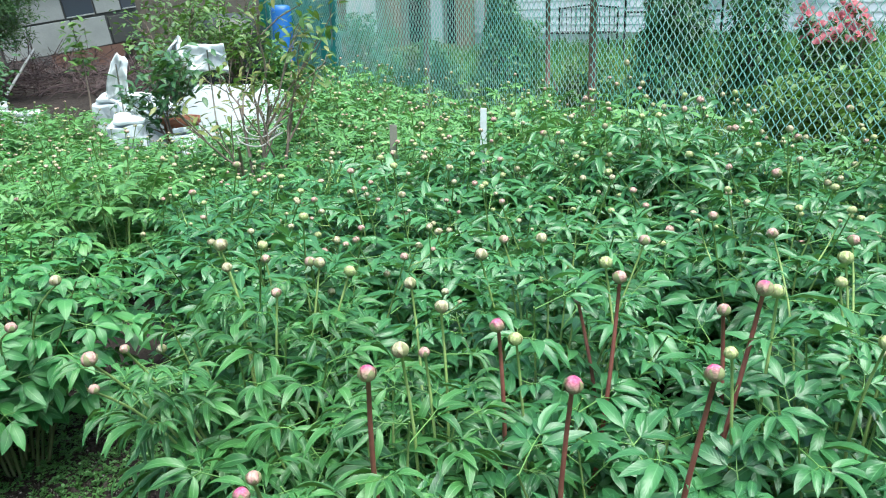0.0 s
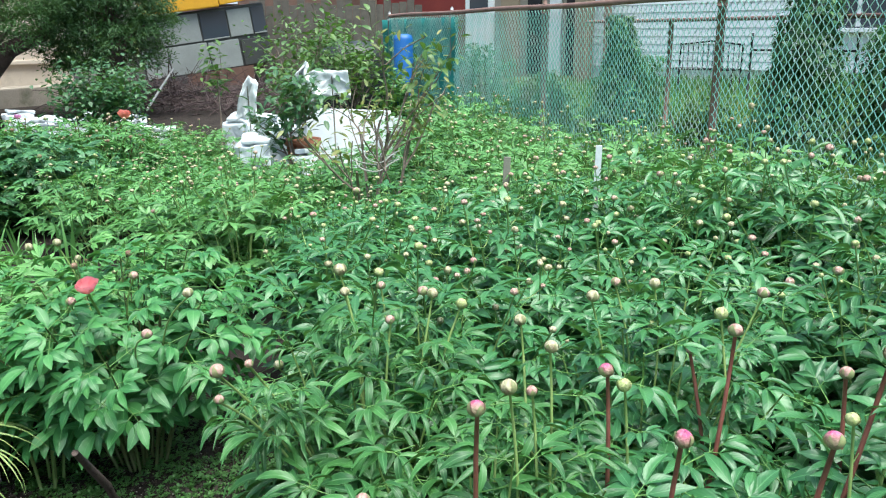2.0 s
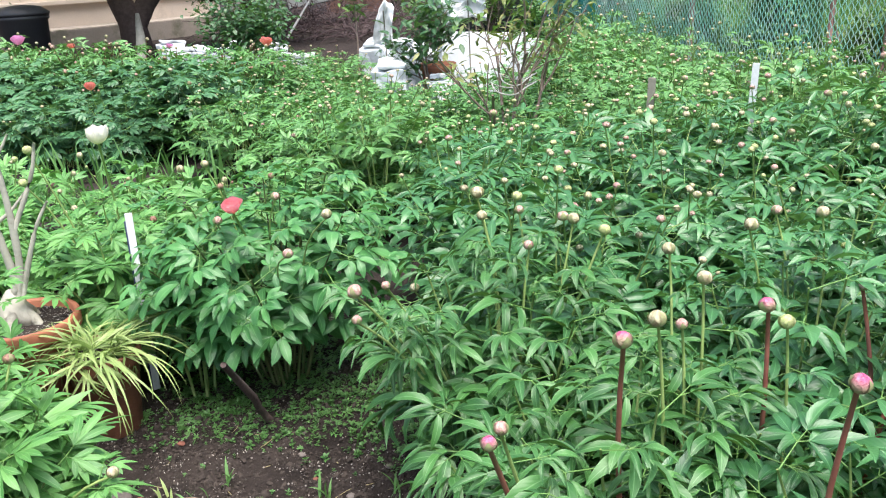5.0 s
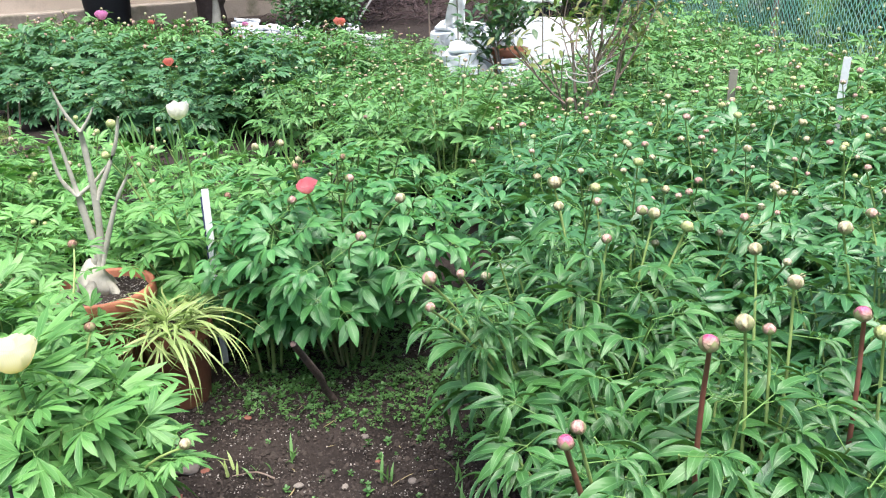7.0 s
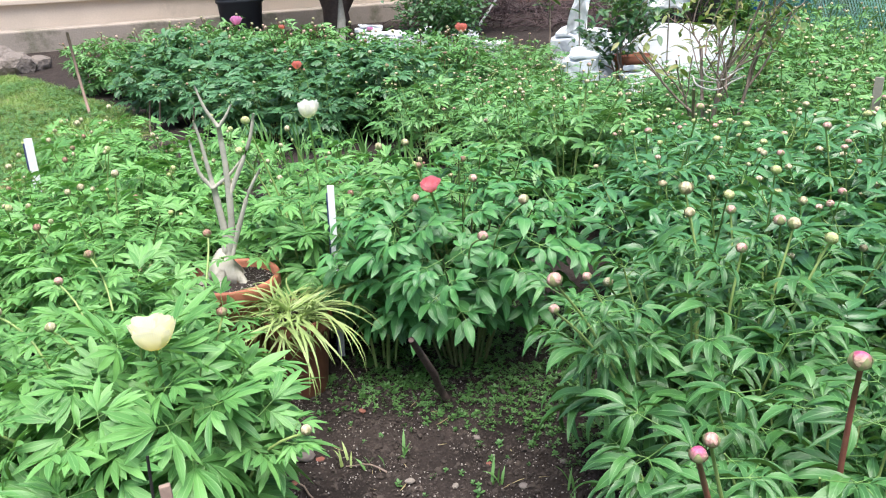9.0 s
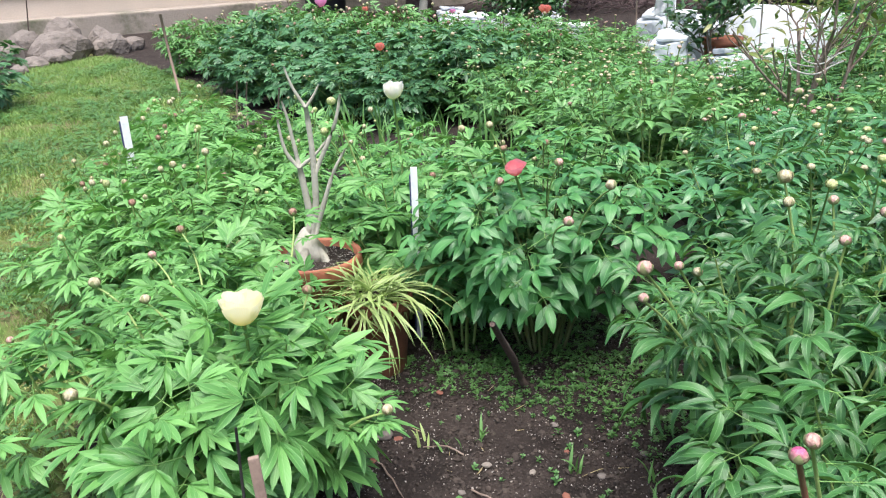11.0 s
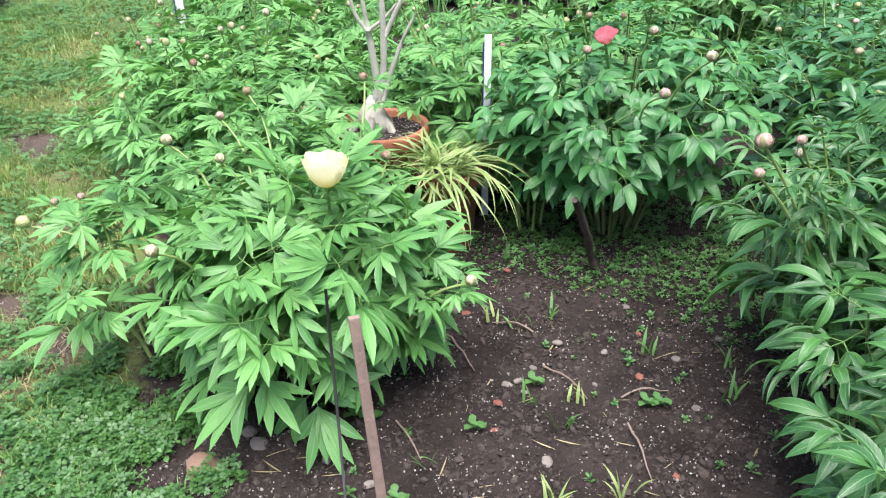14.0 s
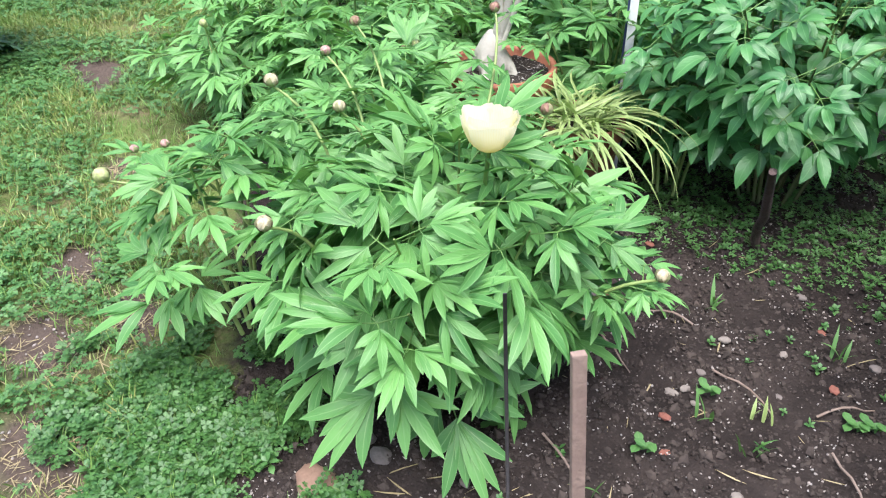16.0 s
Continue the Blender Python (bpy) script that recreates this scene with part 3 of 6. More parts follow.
def build_fence(s0, s1, height, posts):
    root = thing("chain_link_fence", Matrix.Identity(4), "green chain-link fence on rusty pipe posts behind the peonies", "fence")
    for s, kind in posts:
        base = ground_z(*fence_point(s)[:2])
        g = Geo().add(tube([fence_point(s, base - 0.05), fence_point(s, height - 0.02)], 0.03, 12))
        g.add(tube([fence_point(s, height + 0.024), fence_point(s, height + 0.05), fence_point(s, height + 0.07)], [0.02, 0.022, 0.004], 10))
        g.add(tube([fence_point(s, height - 0.07), fence_point(s, height - 0.03)], 0.036, 12))
        link("post", Geo().add(g.piece()).mesh("post", [M[kind]]), root)
    u = np.linspace(s0, s1, 40)
    rail = [fence_point(s, height + 0.006 * math.sin(s * 2.1)) for s in u]
    link("top_rail", Geo().add(tube(rail, 0.026, 10)).mesh("top_rail", [M["rust_pipe"]]), root, label="rust-streaked top rail pipe")
    cell, g = 0.066, Geo()
    count, rows = int((s1 - s0) / (cell / 2)), int((height - 0.04) / (cell / 2) / 1.12)
    for i in range(count):
        s = s0 + i * cell / 2
        if s > 7.6:
            continue
        k = np.arange(rows + 1)
        sway = 0.016 * math.sin(s * 1.7) + 0.01 * math.sin(s * 5.1)
        off = np.where((k + i) % 2 == 0, 0.0, cell / 2 * 0.96)
        z = 0.03 + k * (cell / 2) * 1.12
        out = np.where((k + i) % 2 == 0, -0.004, 0.004) + sway * np.sin(np.pi * z / height)
        pts = np.array([fence_point(s + o, zz, -0.032 + oo) for o, zz, oo in zip(off, z, out)])
        g.add(tube(pts, 0.0042, 3, cap=False))
    link("wire_mesh", g.mesh("wire_mesh", [M["wire"]]), root, label="green coated diamond wire mesh", kind="stuff")
    g = Geo()
    n, rows = 60, 10
    v = [fence_point(4.95 + 3.1 * i / n, 0.15 + 1.52 * j / rows, -0.012 + 0.02 * math.sin(i * 0.9 + j * 0.3) + 0.012 * math.sin(i * 0.37 - j)) for j in range(rows + 1) for i in range(n + 1)]
    f = []
    for j in range(rows):
        for i in range(n):
            a = j * (n + 1) + i
            f += [(a, a + 1, a + n + 2), (a, a + n + 2, a + n + 1)]
    sheet = link("privacy_sheet", Geo().add(piece_of(v, f)).mesh("privacy_sheet", [M["tarp"]]), root, label="teal woven privacy sheet tied to the wires")
    mod = sheet.modifiers.new("thick", "SOLIDIFY")
    mod.thickness = 0.004
    return root


build_fence(-6.0, 7.7, 1.73, [(-5.0, "rust_pipe"), (-2.45, "rust_pipe"), (0.12, "rust_pipe"), (2.72, "rust_pipe"), (5.16, "grey_pipe"), (7.7, "grey_pipe")])

# ---- peony plants ----
LIB = {k: library(k, 6, 7, i + 3) for i, k in enumerate(KINDS)}
MID = library("field", 8, 4, 31)
MID_BLUE = library("blue", 6, 4, 33)
FAR = library("field", 6, 3, 32)


def joined_peony(name, seed, lib, kind, height, reach, stems, leaves, tones, label, group, budded=0.85, stalk=(0.0, 0.09), stem="green_stem", dia=0.033, leaf=""):
    """A plant farther off: leaves joined into one foliage mesh, stems and buds single."""
    rng = random.Random(seed)
    plan = stem_plan(rng, height, reach, stems, leaves, 0.28, 0.09, 1.35 if lib is MID_BLUE else 1.15 if lib is MID else 1.0, 28)
    root = thing(name, Matrix.Identity(4), label, "peony", group)
    g = Geo()
    for path, poses, az, rho in plan:
        for m, pick in poses:
            g.add(lib[pick % len(lib)], m)
    link("foliage", g.mesh("foliage", [M[leaf or LEAF_MATERIAL[kind]], M["petiole"]]), root, kind="stuff")
    for path, poses, az, rho in plan:
        rise, lean_az = rng.uniform(*stalk), rng.uniform(0, 6.283)
        sway = rise * rng.uniform(0.0, 0.7)
        top = path[-1] + np.array((math.cos(az) * 0.02 + math.cos(lean_az) * sway, math.sin(az) * 0.02 + math.sin(lean_az) * sway, rise))
        bud = rng.random() < budded
        pts = np.vstack([path, top[None]]) if bud else path
        pts_used = pts[::2] if len(pts) % 2 else pts[1::2]
        stalks = Geo().add(tube(pts_used, np.linspace(0.005, 0.0026, len(pts_used)), 4))
        if bud:
            add_bud(root, top, dia * rng.uniform(0.8, 1.15), rng.choice(tones), 0, (rng.uniform(-25, 25), rng.uniform(-25, 25)), rng.uniform(0, 360))
            for _ in range(rng.choice((0, 0, 0, 0, 1, 1))):
                a2 = rng.uniform(0, 6.28)
                tip = top + np.array((0.05 * math.cos(a2), 0.05 * math.sin(a2), rng.uniform(-0.06, 0.02)))
                stalks.add(tube([path[-1], (path[-1] + tip) / 2 + np.array((0, 0, -0.01)), tip], 0.0022, 3))
                add_bud(root, tip, dia * rng.uniform(0.5, 0.75), rng.choice(tones), 0, (rng.uniform(-25, 25), rng.uniform(-25, 25)))
        link("stem", stalks.mesh("stem", [M[stem]]), root)
    return root


FIELD_TONES = ["cream", "cream", "pink", "green"]
FIELD_LABEL = "leafy green peony clump with round closed buds"
mid_protos = [joined_peony("peony", 100 + i, MID, "field", 0.76, 0.42, 13, 8, FIELD_TONES, FIELD_LABEL, "peonies in the field", 0.72, (0.03, 0.2), dia=0.031) for i in range(5)]
far_protos = [joined_peony("peony", 200 + i, FAR, "field", 0.8, 0.42, 13, 6, ["cream", "cream", "green", "pink"], "smaller green peony clump with pale buds near the fence", "peonies in the field", 0.9, (0.02, 0.17), dia=0.028, leaf="far_leaf") for i in range(4)]
blue_protos = [joined_peony("peony", 300 + i, MID_BLUE, "blue", 0.7, 0.46, 13, 6, ["pink", "cream", "brown"], "bluish green peony with a few pink buds in the back bed", "peonies in the back bed", 0.22) for i in range(3)]
green_protos = [joined_peony("peony", 350 + i, MID, "field", 0.7, 0.46, 13, 6, ["pink", "cream", "cream", "brown"], "fresh green peony with scattered small buds in the back bed", "peonies in the back bed", 0.6, stem="red_stem", leaf="far_leaf") for i in range(2)]
itoh_protos = [joined_peony("peony", 400 + i, library("itoh", 6, 5, 40 + i), "itoh", 0.52, 0.42, 11, 7, ["cream", "brown", "green"], "low light-green lobed peony beside the lawn path", "peonies beside the lawn path", 0.5, (0.03, 0.12)) for i in range(2)]

FIELD_LEFT = [(-0.25, 1.2), (-0.35, 1.9), (-0.95, 2.95), (-2.4, 4.1), (-4.0, 5.0), (-5.4, 5.7)]


def right_of(line, x, y):
    for (ax, ay), (bx, by) in zip(line, line[1:]):
        if ay <= y <= by:
            return x - (ax + (bx - ax) * (y - ay) / (by - ay))
    return x - line[-1][0] if y > line[-1][1] else -1.0


used = {id(p): False for p in mid_protos + far_protos + blue_protos + green_protos + itoh_protos}


def plant_copy(proto, x, y, spin, size, high):
    m = pose(x, y, ground_z(x, y) - 0.01, 0, 0, spin) @ Matrix.Diagonal((size, size, size * high, 1))
    if not used[id(proto)]:
        used[id(proto)] = True
        proto.matrix_basis = m
        return proto
    return copy_thing(proto, m)


HERO = [(-1.25, 2.5), (-0.3, 2.05), (0.12, 1.72), (0.62, 1.72), (1.08, 1.95), (0.45, 2.3)]
rng = random.Random(5)
spots = []
step = 0.56
for j in range(40):
    for i in range(-18, 18):
        x = (i + 0.5 * (j % 2)) * step + rng.uniform(-0.12, 0.12)
        y = 1.0 + j * step * 0.87 + rng.uniform(-0.12, 0.12)
        if beyond_fence(x, y) > -0.45 or right_of(FIELD_LEFT, x, y) < 0.15 or math.hypot(x - 0.45, y - 0.35) < 1.35:
            continue
        if x > 4.2 or y > 8.8 + 0.55 * (x + 3.4) and x < -0.4:
            continue
        if any(math.hypot(x - hx, y - hy) < 0.4 for hx, hy in HERO):
            continue
        bearing, reach = math.degrees(math.atan2(x - 0.45, y - 0.35)), math.hypot(x - 0.45, y - 0.35)
        if -46 < bearing < -17 and reach > 7.2 + 2.3 * min(max((-31 - bearing) / 2, 0), 1):
            continue
        spots.append((x, y))
for x, y in spots:
    d = math.hypot(x - 0.45, y - 0.35)
    young = min(max((-0.5 - x) * 1.2, 0), 1) * min(max((y - 3.2) * 0.6, 0), 1)
    tall = min(max((beyond_fence(x, y) + 2.6) / 1.4, 0), 1)
    mid = 0.8 + 0.28 * tall if d > 3.4 else 1.0 - 0.2 * min(max((d - 1.9) / 1.5, 0), 1) * (1 - tall)
    if d < 4.3:
        plant_copy(rng.choice(mid_protos), x, y, rng.uniform(0, 360), rng.uniform(0.92, 1.08), rng.uniform(0.92, 1.06) * mid * (1 - 0.18 * young))
    else:
        plant_copy(rng.choice(far_protos), x, y, rng.uniform(0, 360), rng.uniform(0.95, 1.1), rng.uniform(0.92, 1.08) * mid * (1 - 0.04 * young))

# the back bed along the far edge of the lawn
for k in range(15):
    u = k / 14
    x, y = -9.2 + 5.0 * u, 5.35 + 0.1 * math.sin(9 * u) + (0.35 if u > 0.7 else 0) * (u - 0.7)
    plant_copy(rng.choice(blue_protos if x > -7.8 else green_protos), x, y, rng.uniform(0, 360), rng.uniform(0.95, 1.1), rng.uniform(0.9, 1.05))
    plant_copy(rng.choice(green_protos), x + rng.uniform(-0.2, 0.3), y + 0.75, rng.uniform(0, 360), rng.uniform(0.95, 1.1), rng.uniform(0.92, 1.06))
for x, y in ((-8.4, 6.9), (-7.6, 7.0), (-6.8, 6.9), (-6.0, 7.0), (-5.3, 7.0)):
    plant_copy(rng.choice(green_protos), x, y, rng.uniform(0, 360), 1.0, 0.78)
for x, y in ((-7.1, 4.8), (-6.3, 4.7), (-5.6, 4.65), (-5.0, 4.6), (-4.5, 4.75)):
    plant_copy(rng.choice(blue_protos), x, y, rng.uniform(0, 360), 0.85, 0.9)
# single bushes on the other side of the lawn
for x, y, s in ((-8.85, 2.75, 1.05), (-9.45, 2.4, 1.1), (-7.35, 1.75, 0.95), (-6.4, 1.1, 1.05), (-4.3, 0.66, 0.95), (-5.2, 0.4, 1.0)):
    plant_copy(rng.choice(blue_protos), x, y, rng.uniform(0, 360), s, 1.0)
# low lobed plants between pot and lawn
for x, y, s in ((-2.5, 1.75, 1.0), (-3.05, 2.05, 1.0), (-2.45, 2.4, 0.9), (-3.55, 2.3, 1.0), (-4.15, 2.75, 1.0), (-3.1, 2.75, 0.95), (-3.75, 1.98, 0.72), (-3.3, 1.8, 0.95), (-2.85, 1.55, 0.9), (-4.6, 2.75, 0.9), (-2.6, 3.0, 0.95), (-1.95, 2.95, 1.0), (-3.65, 2.95, 0.9)):
    plant_copy(rng.choice(itoh_protos), x, y, rng.uniform(0, 360), s, rng.uniform(0.95, 1.1))

# near plants, leaf by leaf
rng = random.Random(11)
side = peony_by_leaf("peony", (-1.8, 0.93, 0.0), 40, "itoh", stem_plan(rng, 0.5, 0.22, 8, 4, 0.74, 0.06, 0.95, 24, 45), LIB["itoh"], "small light-green lobed peony beside the yellow-flowered one", "peonies round the bare soil")
behind = peony_by_leaf("peony", (-1.84, 1.47, 0.0), 80, "itoh", stem_plan(rng, 0.47, 0.33, 15, 7, 0.3, 0.08, 1.0, 30, 40), LIB["itoh"], "light-green lobed peony in front of the terracotta pot", "peonies beside the lawn path")
peony_by_leaf("peony", (-2.27, 1.6, 0.0), 30, "itoh", stem_plan(rng, 0.5, 0.3, 12, 6, 0.3, 0.08, 1.0, 30, 40), LIB["itoh"], "light-green lobed peony between the terracotta pot and lawn", "peonies beside the lawn path")
yellow = peony_by_leaf("peony", (-1.335, 1.195, 0.0), 0, "itoh", stem_plan(rng, 0.58, 0.33, 22, 8, 0.42, 0.1, 1.05, 34, 42), LIB["itoh"], "light-green lobed peony with one pale yellow bloom", "peonies round the bare soil")
coral = peony_by_leaf("peony", (-1.31, 2.46, 0.0), 0, "coral", stem_plan(rng, 0.76, 0.49, 23, 10, 0.48, 0.1, 1.0, 16, 38), LIB["coral"], "broad-leaved green peony with one coral bloom", "peonies round the bare soil", "shaded_stem")
peony_by_leaf("peony", (-1.53, 2.25, 0.0), 0, "coral", stem_plan(rng, 0.42, 0.16, 6, 4, 0.78, 0.06, 0.85, 20, 40), LIB["coral"], "low broad-leaved peony shoots beside the tall white stake", "peonies round the bare soil")
corner = peony_by_leaf("peony", (-0.25, 2.09, 0.0), 0, "curl", stem_plan(rng, 0.72, 0.42, 18, 8, 0.46, 0.1, 1.0, 26), LIB["curl"], "peony with narrow curled leaves and cream buds beside bare soil", "peonies round the bare soil")
front = peony_by_leaf("peony", (0.14, 1.7, 0.0), 0, "curl", stem_plan(rng, 0.66, 0.4, 18, 8, 0.34, 0.1, 1.0, 26), LIB["curl"], "peony with narrow curled leaves and pink-tipped buds", "peonies round the bare soil")
red_a = peony_by_leaf("peony", (0.62, 1.72, 0.0), 0, "field", stem_plan(rng, 0.62, 0.42, 18, 8, 0.22, 0.1, 1.05, 26), LIB["field"], "peony with magenta buds on tall dark red stems", "peonies round the bare soil")
red_b = peony_by_leaf("peony", (1.1, 1.95, 0.0), 0, "field", stem_plan(rng, 0.7, 0.42, 18, 8, 0.22, 0.1, 1.05, 26), LIB["field"], "peony with green buds on long pale stems", "peonies round the bare soil")
rear = peony_by_leaf("peony", (0.45, 2.3, 0.0), 0, "field", stem_plan(rng, 0.72, 0.42, 17, 8, 0.22, 0.1, 1.05, 26), LIB["field"], "dark green peony with cream buds behind taller red stems", "peonies round the bare soil")


def cup_petal(across, flare, grow, seed, half):
    """One petal of a cup: round below, broad above, its rim bent and a little ragged."""
    r0, tall = 0.6 * across * grow, 0.92 * across * (0.9 + 0.1 * grow) * (1 - 0.2 * flare)
    v, uv, f = [], [], []
    n, end = 8, 1.75 - 0.5 * flare
    for i in range(n + 1):
        u = (i / n) ** 0.85
        th = end * u
        r, z = r0 * math.sin(th), tall * (1 - math.cos(th)) / (1 - math.cos(end))
        for j in range(n + 1):
            s = 2 * j / n - 1
            ph = s * half * min(1.0, 0.45 + 0.75 * u)
            rag = noise.noise((s * 1.7, u * 2.0, seed * 3.7)) * 0.22 + noise.noise((s * 5.0, seed * 2.1, 0.0)) * 0.07
            out = r * (1 + rag * u + 0.05 * abs(s) * u)
            v.append((out * math.sin(ph), out * math.cos(ph), z * (1 - 0.11 * s * s * u ** 2 + 0.7 * rag * u)))
            uv.append((0.5 + s / 2, u))
    for i in range(n):
        for j in range(n):
            a = i * (n + 1) + j
            f += [(a, a + 1, a + n + 2), (a, a + n + 2, a + n + 1)]
    return piece_of(v, f, uv)


def bloom(root, at, petal, across, foot, rows=((6, 0.2, 1.0), (6, 0.55, 0.9)), face=(0, 0)):
    """A cupped flower of broad single petals on its stalk."""
    flower = new("flower")
    flower.parent = root
    flower.matrix_basis = pose(*at, face[0], face[1], 0)
    for count, open_, grow in rows:
        for k in range(count):
            az = 360 * k / count + 31 * open_ + random.uniform(-8, 8)
            me = Geo().add(cup_petal(across, open_, grow * random.uniform(0.95, 1.03), k + 10 * open_, 1.25 * math.pi / count)).mesh("petal", [M[petal]])
            link("petal", me, flower, turn(0, 0, az) @ turn(random.uniform(-5, 4) * (1 + 3 * max(0.0, open_ - 0.9)), 0, 0))
    path = np.array([foot, (np.array(foot) + at) / 2 + np.array((0.01, 0.0, 0.02)), at])
    link("stem", Geo().add(tube(path, 0.0045, 6)).mesh("stem", [M["green_stem"]]), root)
    return flower


def local(root, p):
    return np.array(root.matrix_basis.inverted() @ Vector(p))


bloom(yellow, local(yellow, (-1.195, 1.175, 0.635)), "petal_yellow", 0.08, (0.03, 0.03, 0.3), ((5, 0.6, 1.06), (5, 0.45, 0.95), (4, 0.2, 0.78)))
for x, y, z, dia, tone in ((-1.43, 0.84, 0.5, 0.035, "cream"), (-1.60, 1.12, 0.59, 0.03, "cream"), (-1.80, 1.07, 0.6, 0.035, "cream"), (-1.30, 1.43, 0.59, 0.03, "brown"), (-1.93, 0.70, 0.44, 0.04, "green"), (-0.93, 1.36, 0.41, 0.03, "cream"), (-2.1, 0.83, 0.4, 0.025, "pink"), (-2.06, 0.89, 0.41, 0.025, "pink"), (-2.0, 1.33, 0.55, 0.03, "pink"), (-2.06, 1.47, 0.58, 0.032, "brown"), (-1.82, 1.76, 0.61, 0.032, "brown")):
    p = local(yellow, (x, y, z))
    stalked_bud(yellow, (p[0] * 0.6, p[1] * 0.6, p[2] * 0.6), p, dia, tone, "green_stem", 0.0036, kind="itoh")
bloom(coral, local(coral, (-1.16, 2.13, 0.77)), "petal_coral", 0.046, (0.02, -0.1, 0.45), ((4, 0.7, 1.1), (3, 0.25, 0.85), (4, 1.9, 1.2)), (16, 10))
for x, y, z, dia, tone in ((-1.2, 2.1, 0.74, 0.03, "pink"), (-0.87, 2.0, 0.71, 0.032, "pink"), (-0.85, 2.18, 0.77, 0.034, "cream"), (-1.05, 2.2, 0.8, 0.03, "pink"), (-1.35, 2.3, 0.78, 0.025, "brown"), (-1.5, 2.4, 0.82, 0.03, "cream")):
    p = local(coral, (x, y, z))
    stalked_bud(coral, (p[0] * 0.5, p[1] * 0.5, 0.45), p, dia, tone, "green_stem", 0.003)
for x, y, z, dia, tone, stem in ((-0.445, 1.68, 0.79, 0.036, "pink", "green_stem"), (-0.40, 1.733, 0.795, 0.022, "pink", "green_stem"), (-0.44, 1.665, 0.735, 0.024, "pink", "green_stem"), (-0.403, 2.25, 0.85, 0.04, "cream", "green_stem"), (-0.37, 2.2, 0.81, 0.03, "cream", "green_stem"), (-0.13, 2.24, 0.81, 0.034, "cream", "green_stem"), (-0.035, 2.18, 0.81, 0.032, "green", "green_stem"), (-0.3, 2.3, 0.8, 0.028, "pink", "green_stem"), (-0.2, 2.1, 0.78, 0.028, "pink", "green_stem")):
    p = local(corner, (x, y, z))
    stalked_bud(corner, (p[0] * 0.45, p[1] * 0.45, 0.38), p, dia, tone, stem, 0.0034, kind="curl")
for x, y, z, dia, tone, stem in ((0.158, 1.567, 0.835, 0.042, "magenta", "red_stem"), (0.186, 1.731, 0.805, 0.038, "cream", "green_stem"), (0.219, 1.81, 0.77, 0.026, "pink", "green_stem"), (0.24, 1.913, 0.825, 0.034, "cream", "green_stem"), (0.131, 2.153, 0.79, 0.034, "cream", "green_stem"), (0.0, 1.345, 0.735, 0.034, "magenta", "red_stem"), (0.002, 1.39, 0.735, 0.028, "pink", "green_stem")):
    p = local(front, (x, y, z))
    stalked_bud(front, (p[0] * 0.6 + 0.03, p[1] * 0.5, 0.15), p, dia, tone, stem, 0.0056 if stem == "red_stem" else 0.0038, kind="" if stem == "red_stem" else "curl")
for x, y, z, fx, dia, tone, stem in ((0.368, 1.874, 0.802, 0.37, 0.04, "magenta", "red_stem"), (0.514, 1.567, 0.83, 0.50, 0.042, "magenta", "red_stem"), (0.755, 1.601, 0.84, 0.68, 0.042, "magenta", "red_stem"), (0.89, 1.858, 0.90, 0.76, 0.044, "magenta", "red_stem"), (0.633, 2.076, 0.84, 0.56, 0.036, "pink", "red_stem"), (0.846, 1.981, 0.805, 0.83, 0.032, "pink", "red_stem"), (0.545, 2.214, 0.735, 0.62, 0.03, "pink", "red_stem"), (0.405, 1.888, 0.765, 0.42, 0.034, "green", "green_stem"), (0.61, 2.21, 0.83, 0.66, 0.036, "green", "green_stem"), (0.831, 1.812, 0.785, 0.83, 0.03, "green", "green_stem"), (0.93, 1.9, 0.88, 0.86, 0.034, "green", "green_stem")):
    p = local(red_a, (x, y, z))
    stalked_bud(red_a, (fx - 0.62, p[1] * 0.7, 0.2), p, dia, tone, stem, 0.0056 if stem == "red_stem" else 0.0038, bow=0.012, kind="" if stem == "red_stem" else "field")
for x, y, z, dia, tone in ((1.154, 2.176, 0.86, 0.038, "green"), (1.092, 1.772, 0.83, 0.034, "green"), (1.073, 2.477, 0.83, 0.034, "pink"), (1.255, 2.421, 0.83, 0.034, "pink"), (1.12, 2.1, 0.83, 0.03, "green")):
    p = local(red_b, (x, y, z))
    stalked_bud(red_b, (p[0] * 0.4, p[1] * 0.4, 0.3), p, dia, tone, "green_stem", 0.0034, kind="field")
for x, y, z, dia, tone in ((0.723, 2.403, 0.83, 0.034, "pink"), (0.295, 2.265, 0.83, 0.036, "cream"), (0.45, 2.45, 0.82, 0.034, "cream"), (0.34, 2.5, 0.8, 0.03, "pink")):
    p = local(rear, (x, y, z))
    stalked_bud(rear, (p[0] * 0.4, p[1] * 0.4, 0.35), p, dia, tone, "green_stem", 0.0034, kind="field")

# ---- pots, stakes and single things among the plants ----
M["terracotta"] = surface("terracotta", (0.4, 0.135, 0.07), (0.47, 0.19, 0.11), 10, 0.75, 0.3, 90, 0, (0.5, 0.3, 0.2), 6, (0.62, 0.8))
M["dark_clay"] = surface("dark clay", (0.16, 0.06, 0.035), (0.28, 0.11, 0.06), 10, 0.8, 0.3, 90)
M["potting_soil"] = surface("potting soil", (0.02, 0.015, 0.012), (0.05, 0.035, 0.025), 60, 0.95, 1.0, 200, 0, (0.6, 0.57, 0.52), 110, (0.58, 0.62), 0.01)
M["caudex"] = surface("pale smooth bark", (0.5, 0.48, 0.4), (0.33, 0.32, 0.255), 14, 0.75, 0.5, 70, 0, (0.13, 0.14, 0.1), 20, (0.55, 0.75))
M["white_plastic"] = surface("white plastic strip", (0.86, 0.87, 0.88), (0.8, 0.81, 0.83), 10, 0.5, 0.1, 60, 0, (0.35, 0.33, 0.3), 9, (0.66, 0.8))
